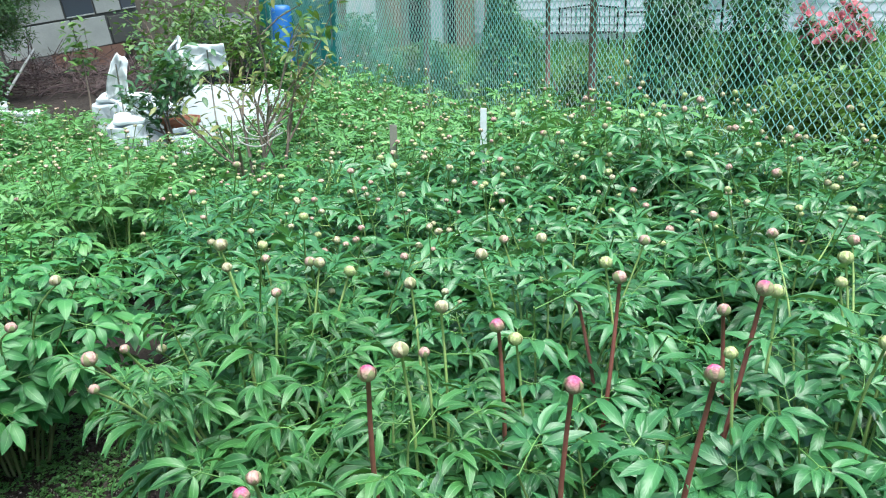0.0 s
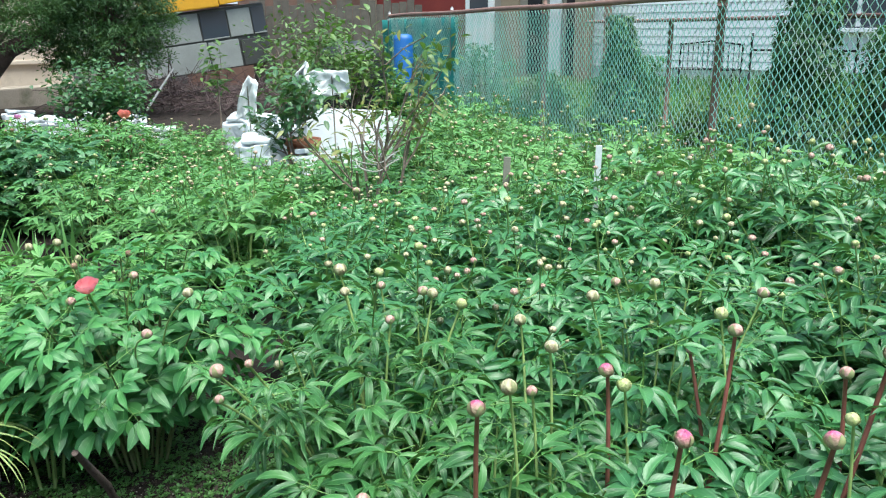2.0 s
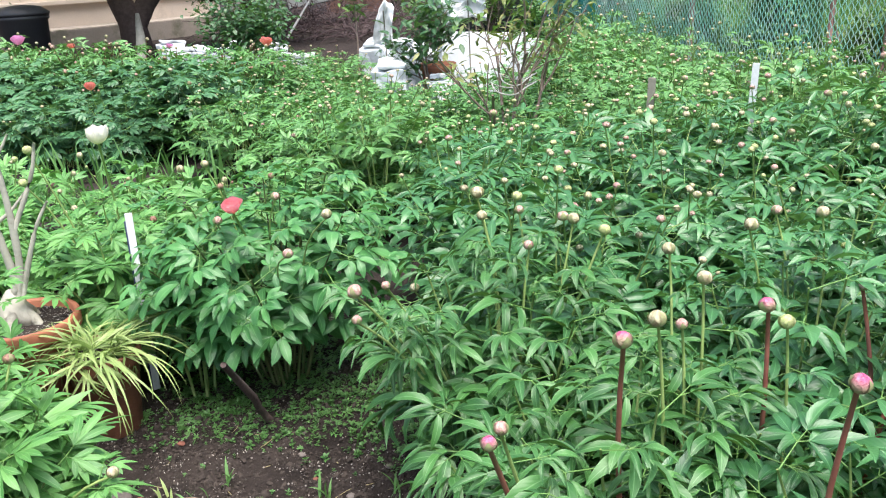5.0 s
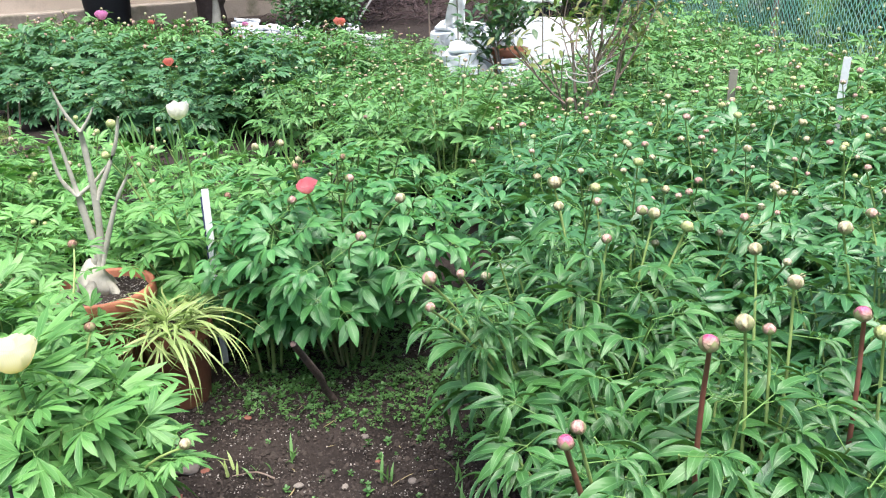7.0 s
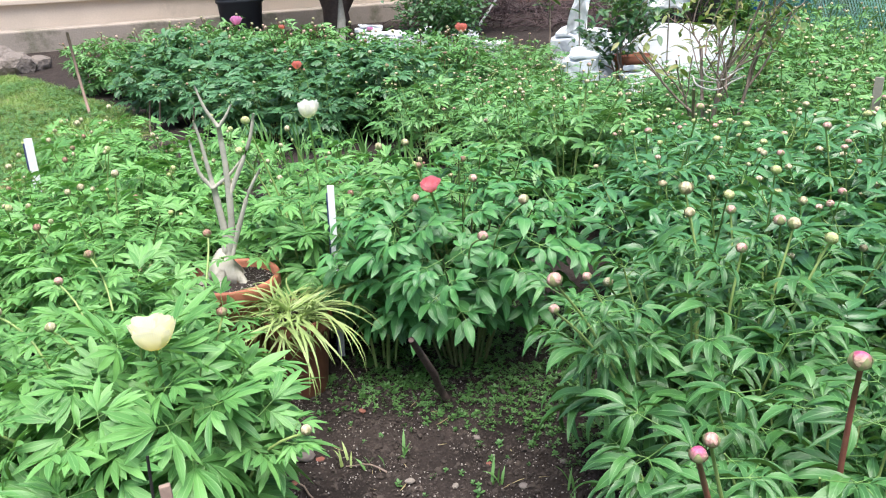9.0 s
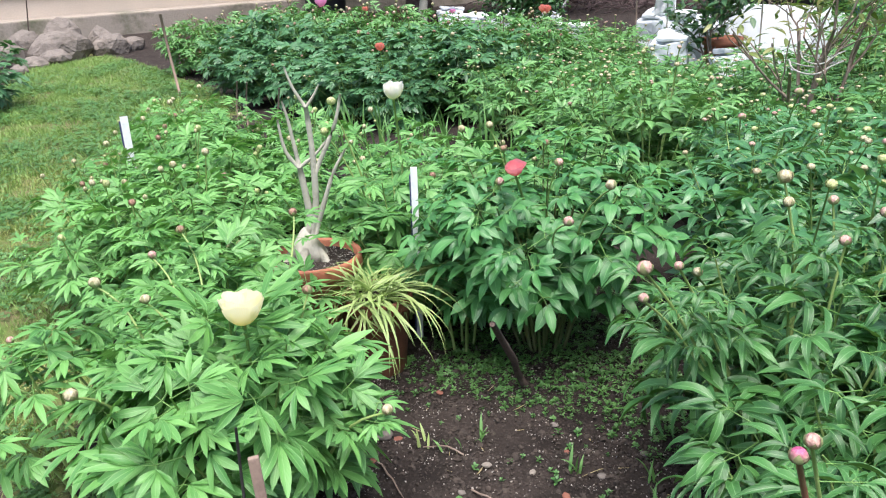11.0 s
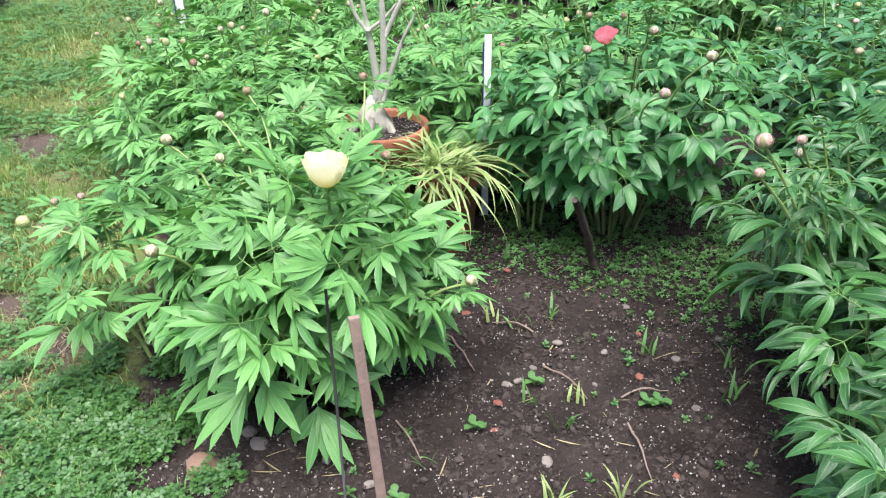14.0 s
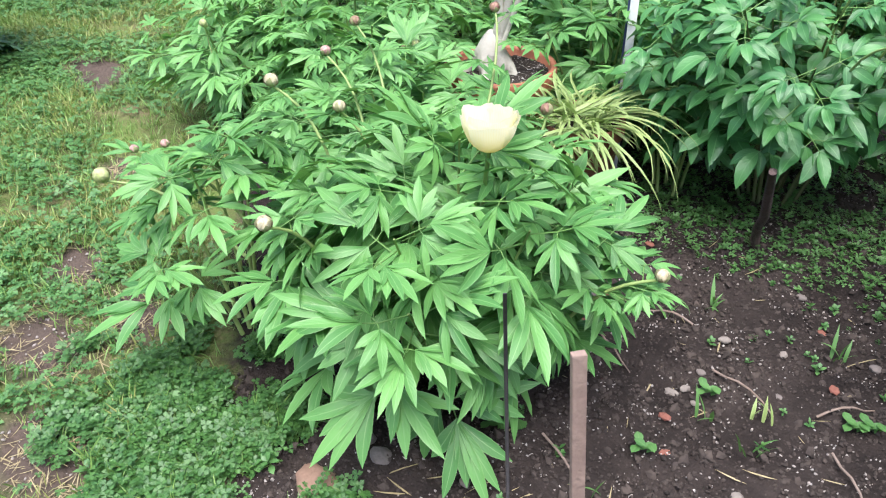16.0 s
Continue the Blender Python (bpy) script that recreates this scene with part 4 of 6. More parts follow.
M["navy_tape"] = surface("navy backing", (0.03, 0.04, 0.12), (0.05, 0.06, 0.16), 10, 0.6, 0.1)
M["brown_wood"] = surface("weathered brown wood", (0.24, 0.165, 0.13), (0.35, 0.26, 0.2), 12, 0.85, 0.6, 110, 0, (0.1, 0.06, 0.05), 8, (0.55, 0.75))
M["grey_wood"] = surface("grey wood", (0.25, 0.23, 0.19), (0.34, 0.31, 0.26), 12, 0.85, 0.6, 110)
M["dark_metal"] = surface("dark metal rod", (0.09, 0.085, 0.085), (0.15, 0.14, 0.135), 20, 0.55, 0.3, 100, 0.6)
M["dark_bark"] = surface("dark bark", (0.06, 0.04, 0.035), (0.12, 0.085, 0.07), 14, 0.9, 1.0, 60, dist=0.01)
M["grey_bark"] = surface("grey twig bark", (0.22, 0.16, 0.12), (0.3, 0.24, 0.2), 14, 0.85, 0.5, 60)
M["rope"] = surface("pale cord", (0.6, 0.58, 0.54), (0.5, 0.46, 0.42), 30, 0.8, 0.4, 160)
M["foam"] = surface("white foam", (0.74, 0.78, 0.8), (0.64, 0.68, 0.7), 5, 0.8, 0.3, 150, 0, (0.5, 0.5, 0.46), 5, (0.66, 0.85))
M["film"] = surface("cloudy plastic film", (0.82, 0.85, 0.86), (0.72, 0.75, 0.76), 9, 0.35, 0.6, 40)
M["stone"] = surface("grey stone", (0.15, 0.13, 0.115), (0.23, 0.2, 0.18), 7, 0.9, 0.8, 60, 0, (0.16, 0.14, 0.12), 9, (0.5, 0.75))
M["boulder_stone"] = surface("rugged rock", (0.26, 0.225, 0.195), (0.15, 0.13, 0.115), 2.2, 0.95, 1.0, 14, 0, (0.1, 0.085, 0.07), 3, (0.52, 0.66), 0.06)
M["ochre_stone"] = surface("ochre stone", (0.23, 0.14, 0.095), (0.3, 0.2, 0.14), 9, 0.9, 0.7, 60, 0, (0.2, 0.13, 0.08), 9, (0.55, 0.75))
M["pale_stone"] = surface("pale stone", (0.27, 0.24, 0.205), (0.19, 0.165, 0.145), 25, 0.95, 0.8, 120, 0, (0.09, 0.07, 0.06), 30, (0.5, 0.7))
M["brick_chip"] = surface("brick chip", (0.22, 0.08, 0.055), (0.3, 0.13, 0.09), 14, 0.9, 0.6, 90)


def strip_stake(at, top, width, label, mat, back=None, thick=0.006, name="garden_stake"):
    """A flat strip pushed into the ground, perhaps leaning."""
    a, b = Vector(at), Vector(top)
    up, back_way = (b - a).normalized(), Vector((a.x - 0.3, a.y - 0.35, 0)).normalized()
    across = back_way.cross(up).normalized()
    turned = Matrix((across, up.cross(across), up)).transposed().to_4x4()
    root = thing(name, Matrix.Translation(a) @ turned, label, "stake")
    part("strip", box_bm((width, thick, (b - a).length), bevel=min(thick, width) * 0.2), M[mat], root)
    if back:
        part("backing", box_bm((width * 0.6, 0.004, (b - a).length * 0.96), (-width * 0.42, thick / 2 + 0.0035, 0), bevel=0.0008), M[back], root, "navy backing strip")
    return root


strip_stake((-1.715, 2.2, -0.05), (-1.73, 2.238, 0.677), 0.025, "tall white plastic stake beside the broad-leaved peony", "white_plastic", "navy_tape")
strip_stake((-4.07, 2.19, -0.05), (-4.09, 2.21, 0.6), 0.042, "white plastic stake with navy edge among low peonies", "white_plastic", "navy_tape")
strip_stake((0.07, 4.83, -0.05), (0.085, 4.83, 0.87), 0.036, "white plastic stake standing in the peony field", "white_plastic")
strip_stake((-0.52, 5.1, -0.05), (-0.5, 5.1, 0.74), 0.045, "weathered grey wooden stake in the peony field", "grey_wood", thick=0.015)
strip_stake((-0.65, 0.882, -0.05), (-0.726, 0.896, 0.645), 0.019, "weathered brown wooden stake leaning in bare soil", "brown_wood", thick=0.012, name="wooden_stake")


def rod(name, points, radii, mat, label, category, sides=8):
    root = thing(name, Matrix.Identity(4), label, category)
    link("shaft", Geo().add(tube(points, radii, sides)).mesh("shaft", [M[mat]]), root)
    return root


rod("metal_rod", [(-0.79, 0.868, -0.04), (-0.872, 0.93, 0.28), (-0.946, 0.984, 0.56)], 0.0031, "dark_metal", "thin dark metal rod beside the yellow peony", "rod")
rod("stick", [(-1.18, 2.2, -0.03), (-1.125, 2.08, 0.12), (-1.085, 2.02, 0.2), (-1.04, 1.92, 0.32), (-0.995, 1.82, 0.44)], [0.014, 0.012, 0.0125, 0.011, 0.009], "dark_bark", "crooked dark stick leaning in weedy soil", "stick")
rod("bamboo_cane", [(-7.6, 4.35, -0.05), (-7.75, 4.38, 0.4), (-7.85, 4.4, 0.85)], 0.015, "brown_wood", "brown cane standing at the lawn edge", "cane")
for x, y, h in ((-5.5, 3.84, 0.42), (-5.2, 3.95, 0.38), (-5.75, 3.9, 0.4)):
    rod("garden_cane", [(x, y, -0.05), (x + 0.02, y, h * 0.5), (x + 0.05, y + 0.02, h)], 0.007, "brown_wood", "thin brown garden cane by the back bed", "cane")


def clay_pot(at, radius, height, mat, label, soil=True, name="plant_pot"):
    root = thing(name, at, label, "pot")
    r = radius
    lip = height * 0.16
    body = lathe([(r * 0.66, 0), (r * 0.68, 0.004), (r * 0.9, height - lip), (r * 0.91, height - lip + 0.002), (r * 0.985, height - lip + 0.003), (r, height - lip + 0.008), (r, height - 0.006), (r * 0.985, height), (r * 0.9, height), (r * 0.88, height - 0.008), (r * 0.86, height - 0.06)], 40)
    part("body", body, M[mat], root)
    if soil:
        bm = bmesh.new()
        bmesh.ops.create_circle(bm, cap_ends=True, cap_tris=True, segments=40, radius=r * 0.87)
        bmesh.ops.subdivide_edges(bm, edges=bm.edges[:], cuts=4, use_grid_fill=True)
        for v in bm.verts:
            v.co.z = height - 0.028 + 0.006 * noise.noise((v.co * 60))
        part("soil", bm, M["potting_soil"], root, "dark potting soil with white grit")
    return root


clay_pot((-2.0, 1.95, 0.0), 0.178, 0.36, "terracotta", "round terracotta pot of gritty soil among the peonies")
clay_pot((-1.65, 1.95, 0.0), 0.125, 0.3, "dark_clay", "dark clay pot under a striped spider plant")


def desert_rose():
    """Bare swollen-based succulent: a lobed caudex and forking leafless branches."""
    root = thing("desert_rose", (-2.045, 1.95, 0.33), "bare grey succulent with swollen base in terracotta pot", "plant")
    bm = bmesh.new()
    bmesh.ops.create_uvsphere(bm, u_segments=24, v_segments=16, radius=1.0)
    for v in bm.verts:
        az, z = math.atan2(v.co.y, v.co.x), v.co.z
        r = 0.055 * (1 + 0.28 * math.sin(az * 5 + 1) * max(0, 0.4 - z)) * (1.15 if z < 0 else 1 - 0.45 * z)
        v.co = Vector((v.co.x * r, v.co.y * r, 0.045 + 0.085 * z)) * 1.0
    for f in bm.faces:
        f.smooth = True
    part("caudex", bm, M["caudex"], root)
    for k in range(5):
        az = 72 * k + 20
        c, s = math.cos(radians(az)), math.sin(radians(az))
        link("root", Geo().add(tube([(0.03 * c, 0.03 * s, 0.05), (0.065 * c, 0.065 * s, 0.018), (0.09 * c, 0.09 * s, -0.012)], [0.024, 0.02, 0.012], 8)).mesh("root", [M["caudex"]]), root)
    # across the view runs x', up is z
    ax = Vector((0.75, 0.66, 0)).normalized()
    def q(a, z, b=0.0):
        p = ax * a + Vector((-ax.y, ax.x, 0)) * b
        return (p.x, p.y, z)
    limbs = [
        ([q(0.0, 0.08), q(0.031, 0.14), q(0.019, 0.253), q(0.008, 0.363)], 0.021, 0.014),
        ([q(0.008, 0.36), q(-0.038, 0.415), q(-0.048, 0.486), q(-0.053, 0.542)], 0.011, 0.005),
        ([q(0.008, 0.36), q(-0.006, 0.471), q(-0.014, 0.541), q(-0.029, 0.61)], 0.011, 0.005),
        ([q(0.008, 0.363), q(0.069, 0.406), q(0.12, 0.462)], 0.009, 0.005),
        ([q(0.02, 0.08), q(0.055, 0.2), q(0.063, 0.427), q(0.056, 0.585)], 0.019, 0.011),
        ([q(0.056, 0.582), q(0.02, 0.643), q(0.004, 0.69), q(-0.006, 0.73)], 0.009, 0.004),
        ([q(0.056, 0.582), q(0.087, 0.621), q(0.111, 0.661)], 0.008, 0.004),
        ([q(0.063, 0.34), q(0.13, 0.468), q(0.163, 0.537), q(0.184, 0.625)], 0.012, 0.006),
        ([q(0.03, 0.08), q(0.1, 0.267), q(0.136, 0.354), q(0.183, 0.425)], 0.014, 0.005),
    ]
    for pts, r0, r1 in limbs:
        u = np.linspace(0, 1, 9)
        p = np.array(pts)
        t = np.linspace(0, 1, len(p))
        smooth = np.stack([np.interp(u, t, p[:, i]) for i in range(3)], 1)
        smooth[1:-1] = 0.25 * smooth[:-2] + 0.5 * smooth[1:-1] + 0.25 * smooth[2:]
        link("branch", Geo().add(tube(smooth, np.linspace(r0, r1, 9) * 0.8 * (1 + 0.08 * np.sin(u * 30)), 8)).mesh("branch", [M["caudex"]]), root)
    return root


desert_rose()


def strap_leaf(rng, length, width, rise, arch, slot=0, segs=7):
    """A long strap-shaped leaf that rises and arches over."""
    u = np.linspace(0, 1, segs + 1)
    ang = radians(rise) - arch * u ** 1.3
    step = length / segs
    y = np.concatenate([[0], np.cumsum(np.cos(ang[:-1]) * step)])
    z = np.concatenate([[0], np.cumsum(np.sin(ang[:-1]) * step)])
    w = width / 2 * np.minimum(1, np.minimum(0.7 + u * 2, (1 - u) * 2.2 + 0.02))
    v, uv, f = [], [], []
    for i in range(segs + 1):
        for s in (-1, 0, 1):
            v.append((s * w[i], y[i], z[i] + abs(s) * w[i] * 0.35))
            uv.append((0.5 + s / 2, u[i]))
    for i in range(segs):
        a = 3 * i
        f += [(a, a + 1, a + 4), (a, a + 4, a + 3), (a + 1, a + 2, a + 5), (a + 1, a + 5, a + 4)]
    return piece_of(v, f, uv, slot)


def spider_plant():
    rng = random.Random(21)
    root = thing("spider_plant", (-1.66, 1.93, 0.285), "cream-striped arching spider plant spilling from its pot", "plant")
    shapes = [Geo().add(strap_leaf(rng, rng.uniform(0.13, 0.25), 0.0085, rng.uniform(5, 68), rng.uniform(0.8, 2.8))).mesh("strap leaf", [M["striped_leaf"]]) for _ in range(12)]
    for k in range(190):
        az = rng.uniform(0, 360)
        link("leaf", rng.choice(shapes), root, turn(0, 0, az) @ turn(rng.uniform(-45, 30), rng.uniform(-60, 60), rng.uniform(-80, 80), (0, rng.uniform(0, 0.11), rng.uniform(0.0, 0.04))))
    for k in range(46):
        az = rng.uniform(240, 350)
        shape = Geo().add(strap_leaf(rng, rng.uniform(0.3, 0.46), 0.008, rng.uniform(20, 55), rng.uniform(1.9, 2.35), segs=9)).mesh("trailing leaf", [M["striped_leaf"]])
        link("leaf", shape, root, turn(0, 0, az) @ turn(0, rng.uniform(-20, 20), 0, (rng.uniform(-0.05, 0.05), 0.04, 0.0)))
    root.matrix_basis = root.matrix_basis @ Matrix.Diagonal((1.0, 1.0, 0.9, 1.0))
    return root


spider_plant()


def iris_clump(x, y, count, height, seed, label="pale upright iris leaves in the bed"):
    rng = random.Random(seed)
    root = thing("iris", (x, y, ground_z(x, y)), label, "iris", "irises along the bed")
    shapes = [Geo().add(strap_leaf(rng, height * rng.uniform(0.6, 1.15), 0.018, rng.uniform(76, 88), rng.uniform(0.1, 0.9))).mesh("iris leaf", [M["iris_leaf"]]) for _ in range(4)]
    for k in range(count):
        link("leaf", rng.choice(shapes), root, turn(0, 0, rng.uniform(0, 360), (rng.uniform(-0.15, 0.15), rng.uniform(-0.1, 0.1), 0)) @ turn(rng.uniform(-14, 18), rng.uniform(-8, 8), 0))
    return root


for k in range(11):
    u = k / 10
    iris_clump(-4.6 + 1.35 * u + 0.05 * math.sin(k * 7), 3.65 + 0.55 * u, 7, 0.44, 50 + k)
for k in range(3):
    iris_clump(-3.1 + 0.25 * k, 3.7 + 0.2 * k, 5, 0.4, 80 + k)

# lobed plant behind the pot, leaning over the white stake, and the white-flowered one farther back
peony_by_leaf("peony", (-1.92, 2.33, 0.0), 15, "itoh", stem_plan(random.Random(76), 0.62, 0.27, 11, 6, 0.35, 0.08, 0.95, 26, 35), LIB["itoh"], "light-green lobed peony behind the terracotta pot", "peonies beside the lawn path")
rng = random.Random(77)
white_plant = peony_by_leaf("peony", (-2.15, 2.62, 0.0), 0, "coral", stem_plan(rng, 0.55, 0.36, 9, 5, 0.3, 0.08, 1.0, 24), LIB["coral"], "dark green peony with one white bloom on a tall stem", "peonies beside the lawn path")
bloom(white_plant, local(white_plant, (-1.945, 2.355, 0.885)), "petal_white", 0.064, (0.1, -0.15, 0.35), ((5, 0.05, 1.0), (5, -0.1, 0.92), (4, -0.2, 0.8)))
for x, y, z, dia in ((-2.27, 2.3, 0.84, 0.04), (-2.28, 2.26, 0.725, 0.036)):
    p = local(white_plant, (x, y, z))
    stalked_bud(white_plant, (p[0] * 0.6, p[1] * 0.6, 0.4), p, dia, "green", "green_stem", 0.004)

# far single blooms stand on plants of the back bed
for x, y, z, tone, size in ((-7.1, 5.95, 0.8, "petal_pink", 0.11), (-4.66, 4.66, 0.62, "petal_salmon", 0.07), (-4.65, 6.85, 0.7, "petal_salmon", 0.1), (-6.4, 6.0, 0.76, "petal_salmon", 0.06), (-5.3, 6.2, 0.75, "petal_pink", 0.05), (-8.0, 6.2, 0.72, "petal_white", 0.05)):
    root = thing("peony", (x, y, 0.0), "single tall peony stem in bloom in the back bed", "peony", "blooms in the back bed")
    bloom(root, np.array((0, 0, z)), tone, size, (0.05, 0.02, 0.0), ((6, 1.3, 1.05), (6, 0.9, 0.9), (5, 0.4, 0.7)))


# ---- stones and loose bits ----
def stone_mesh(seed, size, flat=0.6, rough=0.25, detail=2):
    bm = bmesh.new()
    bmesh.ops.create_icosphere(bm, subdivisions=detail, radius=0.5)
    for v in bm.verts:
        n = noise.noise(v.co * 2.2 + Vector((seed * 3.1, seed, 0))) * rough + noise.noise(v.co * 6 + Vector((seed, 0, seed))) * rough * 0.35
        v.co *= 1 + n
        v.co.z *= flat
        v.co = Vector((v.co.x * size[0], v.co.y * size[1], v.co.z * size[2]))
    me = bpy.data.meshes.new("stone")
    bm.to_mesh(me)
    bm.free()
    for p in me.polygons:
        p.use_smooth = detail > 2
    return me


def stone(name, x, y, size, mat, label, seed, sink=0.35, flat=0.7, rot=0.0, group="", detail=3):
    me = stone_mesh(seed, size, flat, 0.28, detail)
    me.materials.append(M[mat])
    ob = new(name, me)
    ob.matrix_basis = pose(x, y, ground_z(x, y) + size[2] * flat * (0.5 - sink), 0, 0, rot)
    return tagged(ob, label, "stone" if name != "brick_fragment" else "brick", group)


stone("stone", -1.25, 0.775, (0.09, 0.08, 0.06), "ochre_stone", "rounded ochre stone at the edge of the bed", 1)
stone("stone", -1.15, 0.64, (0.085, 0.06, 0.04), "pale_stone", "pale flat stone half sunk in the soil", 2)
stone("stone", -1.35, 1.66, (0.11, 0.07, 0.05), "stone", "grey stone lying under the lobed peony", 3)
for k, (x, y, s) in enumerate(((-1.22, 0.91, 0.06), (-1.29, 0.92, 0.05), (-1.06, 1.0, 0.03), (-0.7, 1.94, 0.035), (-0.55, 1.8, 0.03), (-0.66, 2.1, 0.03), (-0.95, 1.62, 0.028), (-0.95, 2.05, 0.03), (-0.8, 1.7, 0.022))):
    stone("stone", x, y, (s * 0.9, s * 0.75, s * 0.6), "stone", "small grey-brown stone lying on the soil", 10 + k, 0.3, group="stones on the soil", detail=2)
for k, (x, y, s) in enumerate(((-1.36, 1.95, 0.035), (-1.288, 1.689, 0.04), (-1.25, 1.55, 0.04), (-0.727, 1.804, 0.035), (-0.916, 1.444, 0.036), (-0.859, 1.373, 0.032), (-0.45, 1.55, 0.03), (-0.85, 1.98, 0.03))):
    stone("brick_fragment", x, y, (s * 0.95, s * 0.7, s * 0.5), "brick_chip", "small red brick fragment on the dark soil", 30 + k, 0.3, group="brick fragments", rot=k * 47, detail=1)
for k, (x, y, n) in enumerate(((-0.957, 1.52, 0.034), (-0.94, 1.545, 0.026), (-0.693, 1.38, 0.036), (-0.985, 1.765, 0.03), (-0.868, 1.833, 0.026), (-1.024, 2.161, 0.03), (-0.935, 1.031, 0.03), (-1.035, 1.026, 0.02), (-0.9, 1.53, 0.024))):
    stone("stone", x, y, (n, n * 0.8, n * 0.6), "pale_stone", "small pale stone lying on the dark soil", 45 + k, 0.3, group="stones on the soil", rot=70 * k, detail=2)
# the rockery before the house wall
for k, (x, y, sx, sz) in enumerate(((-12.6, 4.25, 0.62, 0.62), (-12.5, 4.95, 0.95, 0.75), (-12.9, 5.2, 0.7, 1.0), (-12.1, 4.75, 0.6, 0.35), (-12.4, 5.75, 0.62, 0.55), (-11.9, 4.4, 0.4, 0.3), (-12.8, 5.75, 0.5, 0.7), (-12.9, 4.65, 0.6, 0.85), (-12.5, 6.15, 0.45, 0.4), (-11.4, 4.0, 0.32, 0.25), (-13.2, 4.35, 0.5, 0.5))):
    stone("boulder", x, y, (sx, sx * 0.8, sz * 0.95), "boulder_stone", "rugged grey-brown boulder in the rockery by the wall", 60 + k, 0.25, 0.8, k * 61, "boulders by the wall", 2)
for x, y, n, h in ((-12.9, 4.1, 0.02, 0.95), (-12.8, 4.75, 0.012, 0.95)):
    rod("bare_branch", [(x, y, 0.0), (x - 0.06, y - 0.02, h * 0.5), (x - 0.02, y + 0.04, h)], [n, n * 0.9, n * 0.7], "caudex" if n > 0.015 else "dark_bark", "bare branch standing upright in the rockery", "branch")

# ---- the far corner: foam boxes, bags, shrubs ----
def foam_box(x, y, w, d, h, rz, tilt=0.0, label="white foam box standing behind the peonies", lift=0.0):
    root = thing("foam_box", pose(x, y, lift, tilt, 0, rz), label, "box", "foam boxes")
    def worn(bm, amount):
        bmesh.ops.subdivide_edges(bm, edges=[e for e in bm.edges if e.calc_length() > 0.1], cuts=5, use_grid_fill=True)
        bmesh.ops.triangulate(bm, faces=[f for f in bm.faces if len(f.verts) > 4])
        for v in bm.verts:
            p = v.co * 7 + Vector((x * 5, y * 5, 0))
            v.co += Vector((noise.noise(p), noise.noise(p + Vector((9, 0, 0))), noise.noise(p + Vector((0, 9, 0))) * (1 if v.co.z > 0.1 else 0))) * amount
        return bm
    part("body", worn(box_bm((w, d, h), bevel=0.02), 0.045), M["foam"], root)
    part("lid", worn(box_bm((w * 0.9, d * 0.95, 0.04), (w * 0.08, 0, h + 0.012), 0.012, Matrix.Rotation(radians(5), 4, "Y")), 0.03), M["foam"], root, "broken crooked lid")
    return root


foam_box(-3.45, 7.2, 0.32, 0.26, 0.46, 20, 4)
foam_box(-4.0, 8.5, 0.5, 0.4, 0.5, 34, -7)
foam_box(-4.55, 8.9, 0.4, 0.3, 0.47, 8, 6)
foam_box(-3.55, 8.2, 0.36, 0.3, 0.48, -12, 9)
foam_box(-2.9, 7.3, 0.26, 0.22, 0.34, 48, -8)
foam_box(-5.9, 8.9, 0.55, 0.3, 0.3, 25, label="low white foam box half hidden by plants")
slab = thing("foam_sheet", pose(-3.0, 8.45, 0.0, -18, 3, 22), "large white foam panel leaning behind the peonies", "panel")
part("board", box_bm((0.95, 0.06, 0.68), bevel=0.012), M["foam"], slab)
slab = thing("foam_sheet", pose(-2.45, 8.45, 0.0, -12, -4, 15), "white foam panel leaning behind the bare shrub", "panel")
part("board", box_bm((0.26, 0.05, 0.6), bevel=0.012), M["foam"], slab)
for k, (x, y, z, s) in enumerate(((-3.5, 7.2, 0.52, 0.14), (-3.95, 8.4, 0.56, 0.2), (-4.5, 8.85, 0.54, 0.2), (-3.6, 8.15, 0.55, 0.16), (-4.6, 8.95, 0.53, 0.18))):
    me = stone_mesh(90 + k, (s * 1.3, s, s * 0.8), 0.7, 0.4, 2)
    me.materials.append(M["foam"])
    ob = new("foam_chunk", me)
    ob.matrix_basis = pose(x, y, z, 0, 0, 50 * k)
    tagged(ob, "broken white foam chunk lying on a foam box", "foam", "foam chunks")
crate = thing("clay_planter", (-3.2, 7.75, 0.0), "brown clay planter between foam boxes", "pot")
part("body", lathe([(0.12, 0), (0.13, 0.01), (0.17, 0.36), (0.19, 0.37), (0.19, 0.43), (0.165, 0.43), (0.155, 0.38)], 24), M["terracotta"], crate)


def film_bag(at, size, bend, rz, label):
    """A crumpled sheet of cloudy film hung over a stake."""
    root = thing("plastic_bag", pose(*at, 0, 0, rz), label, "plastic bag", "film covers")
    n, g = 16, Geo()
    v, f = [], []
    for j in range(n + 1):
        for i in range(n + 1):
            a, b = i / n - 0.5, j / n
            fold = noise.noise((a * 5 + at[0], b * 4, at[1]))
            v.append((a * size[0] * (1 - 0.3 * b * bend) + bend * 0.3 * size[0] * b * b, 0.08 * fold + 0.16 * math.cos(a * 3.0), b * size[1] + 0.05 * noise.noise((a * 3, b * 3, at[0])) - 0.25 * a * a * size[1]))
    for j in range(n):
        for i in range(n):
            q = j * (n + 1) + i
            f += [(q, q + 1, q + n + 2), (q, q + n + 2, q + n + 1)]
    sheet = link("film", Geo().add(piece_of(v, f)).mesh("film", [M["film"]]), root)
    sheet.modifiers.new("thick", "SOLIDIFY").thickness = 0.004
    link("support", Geo().add(tube([(0.03, 0.12, -at[2]), (0.02, 0.1, size[1] * 0.8)], 0.008, 6)).mesh("support", [M["grey_wood"]]), root)
    return root


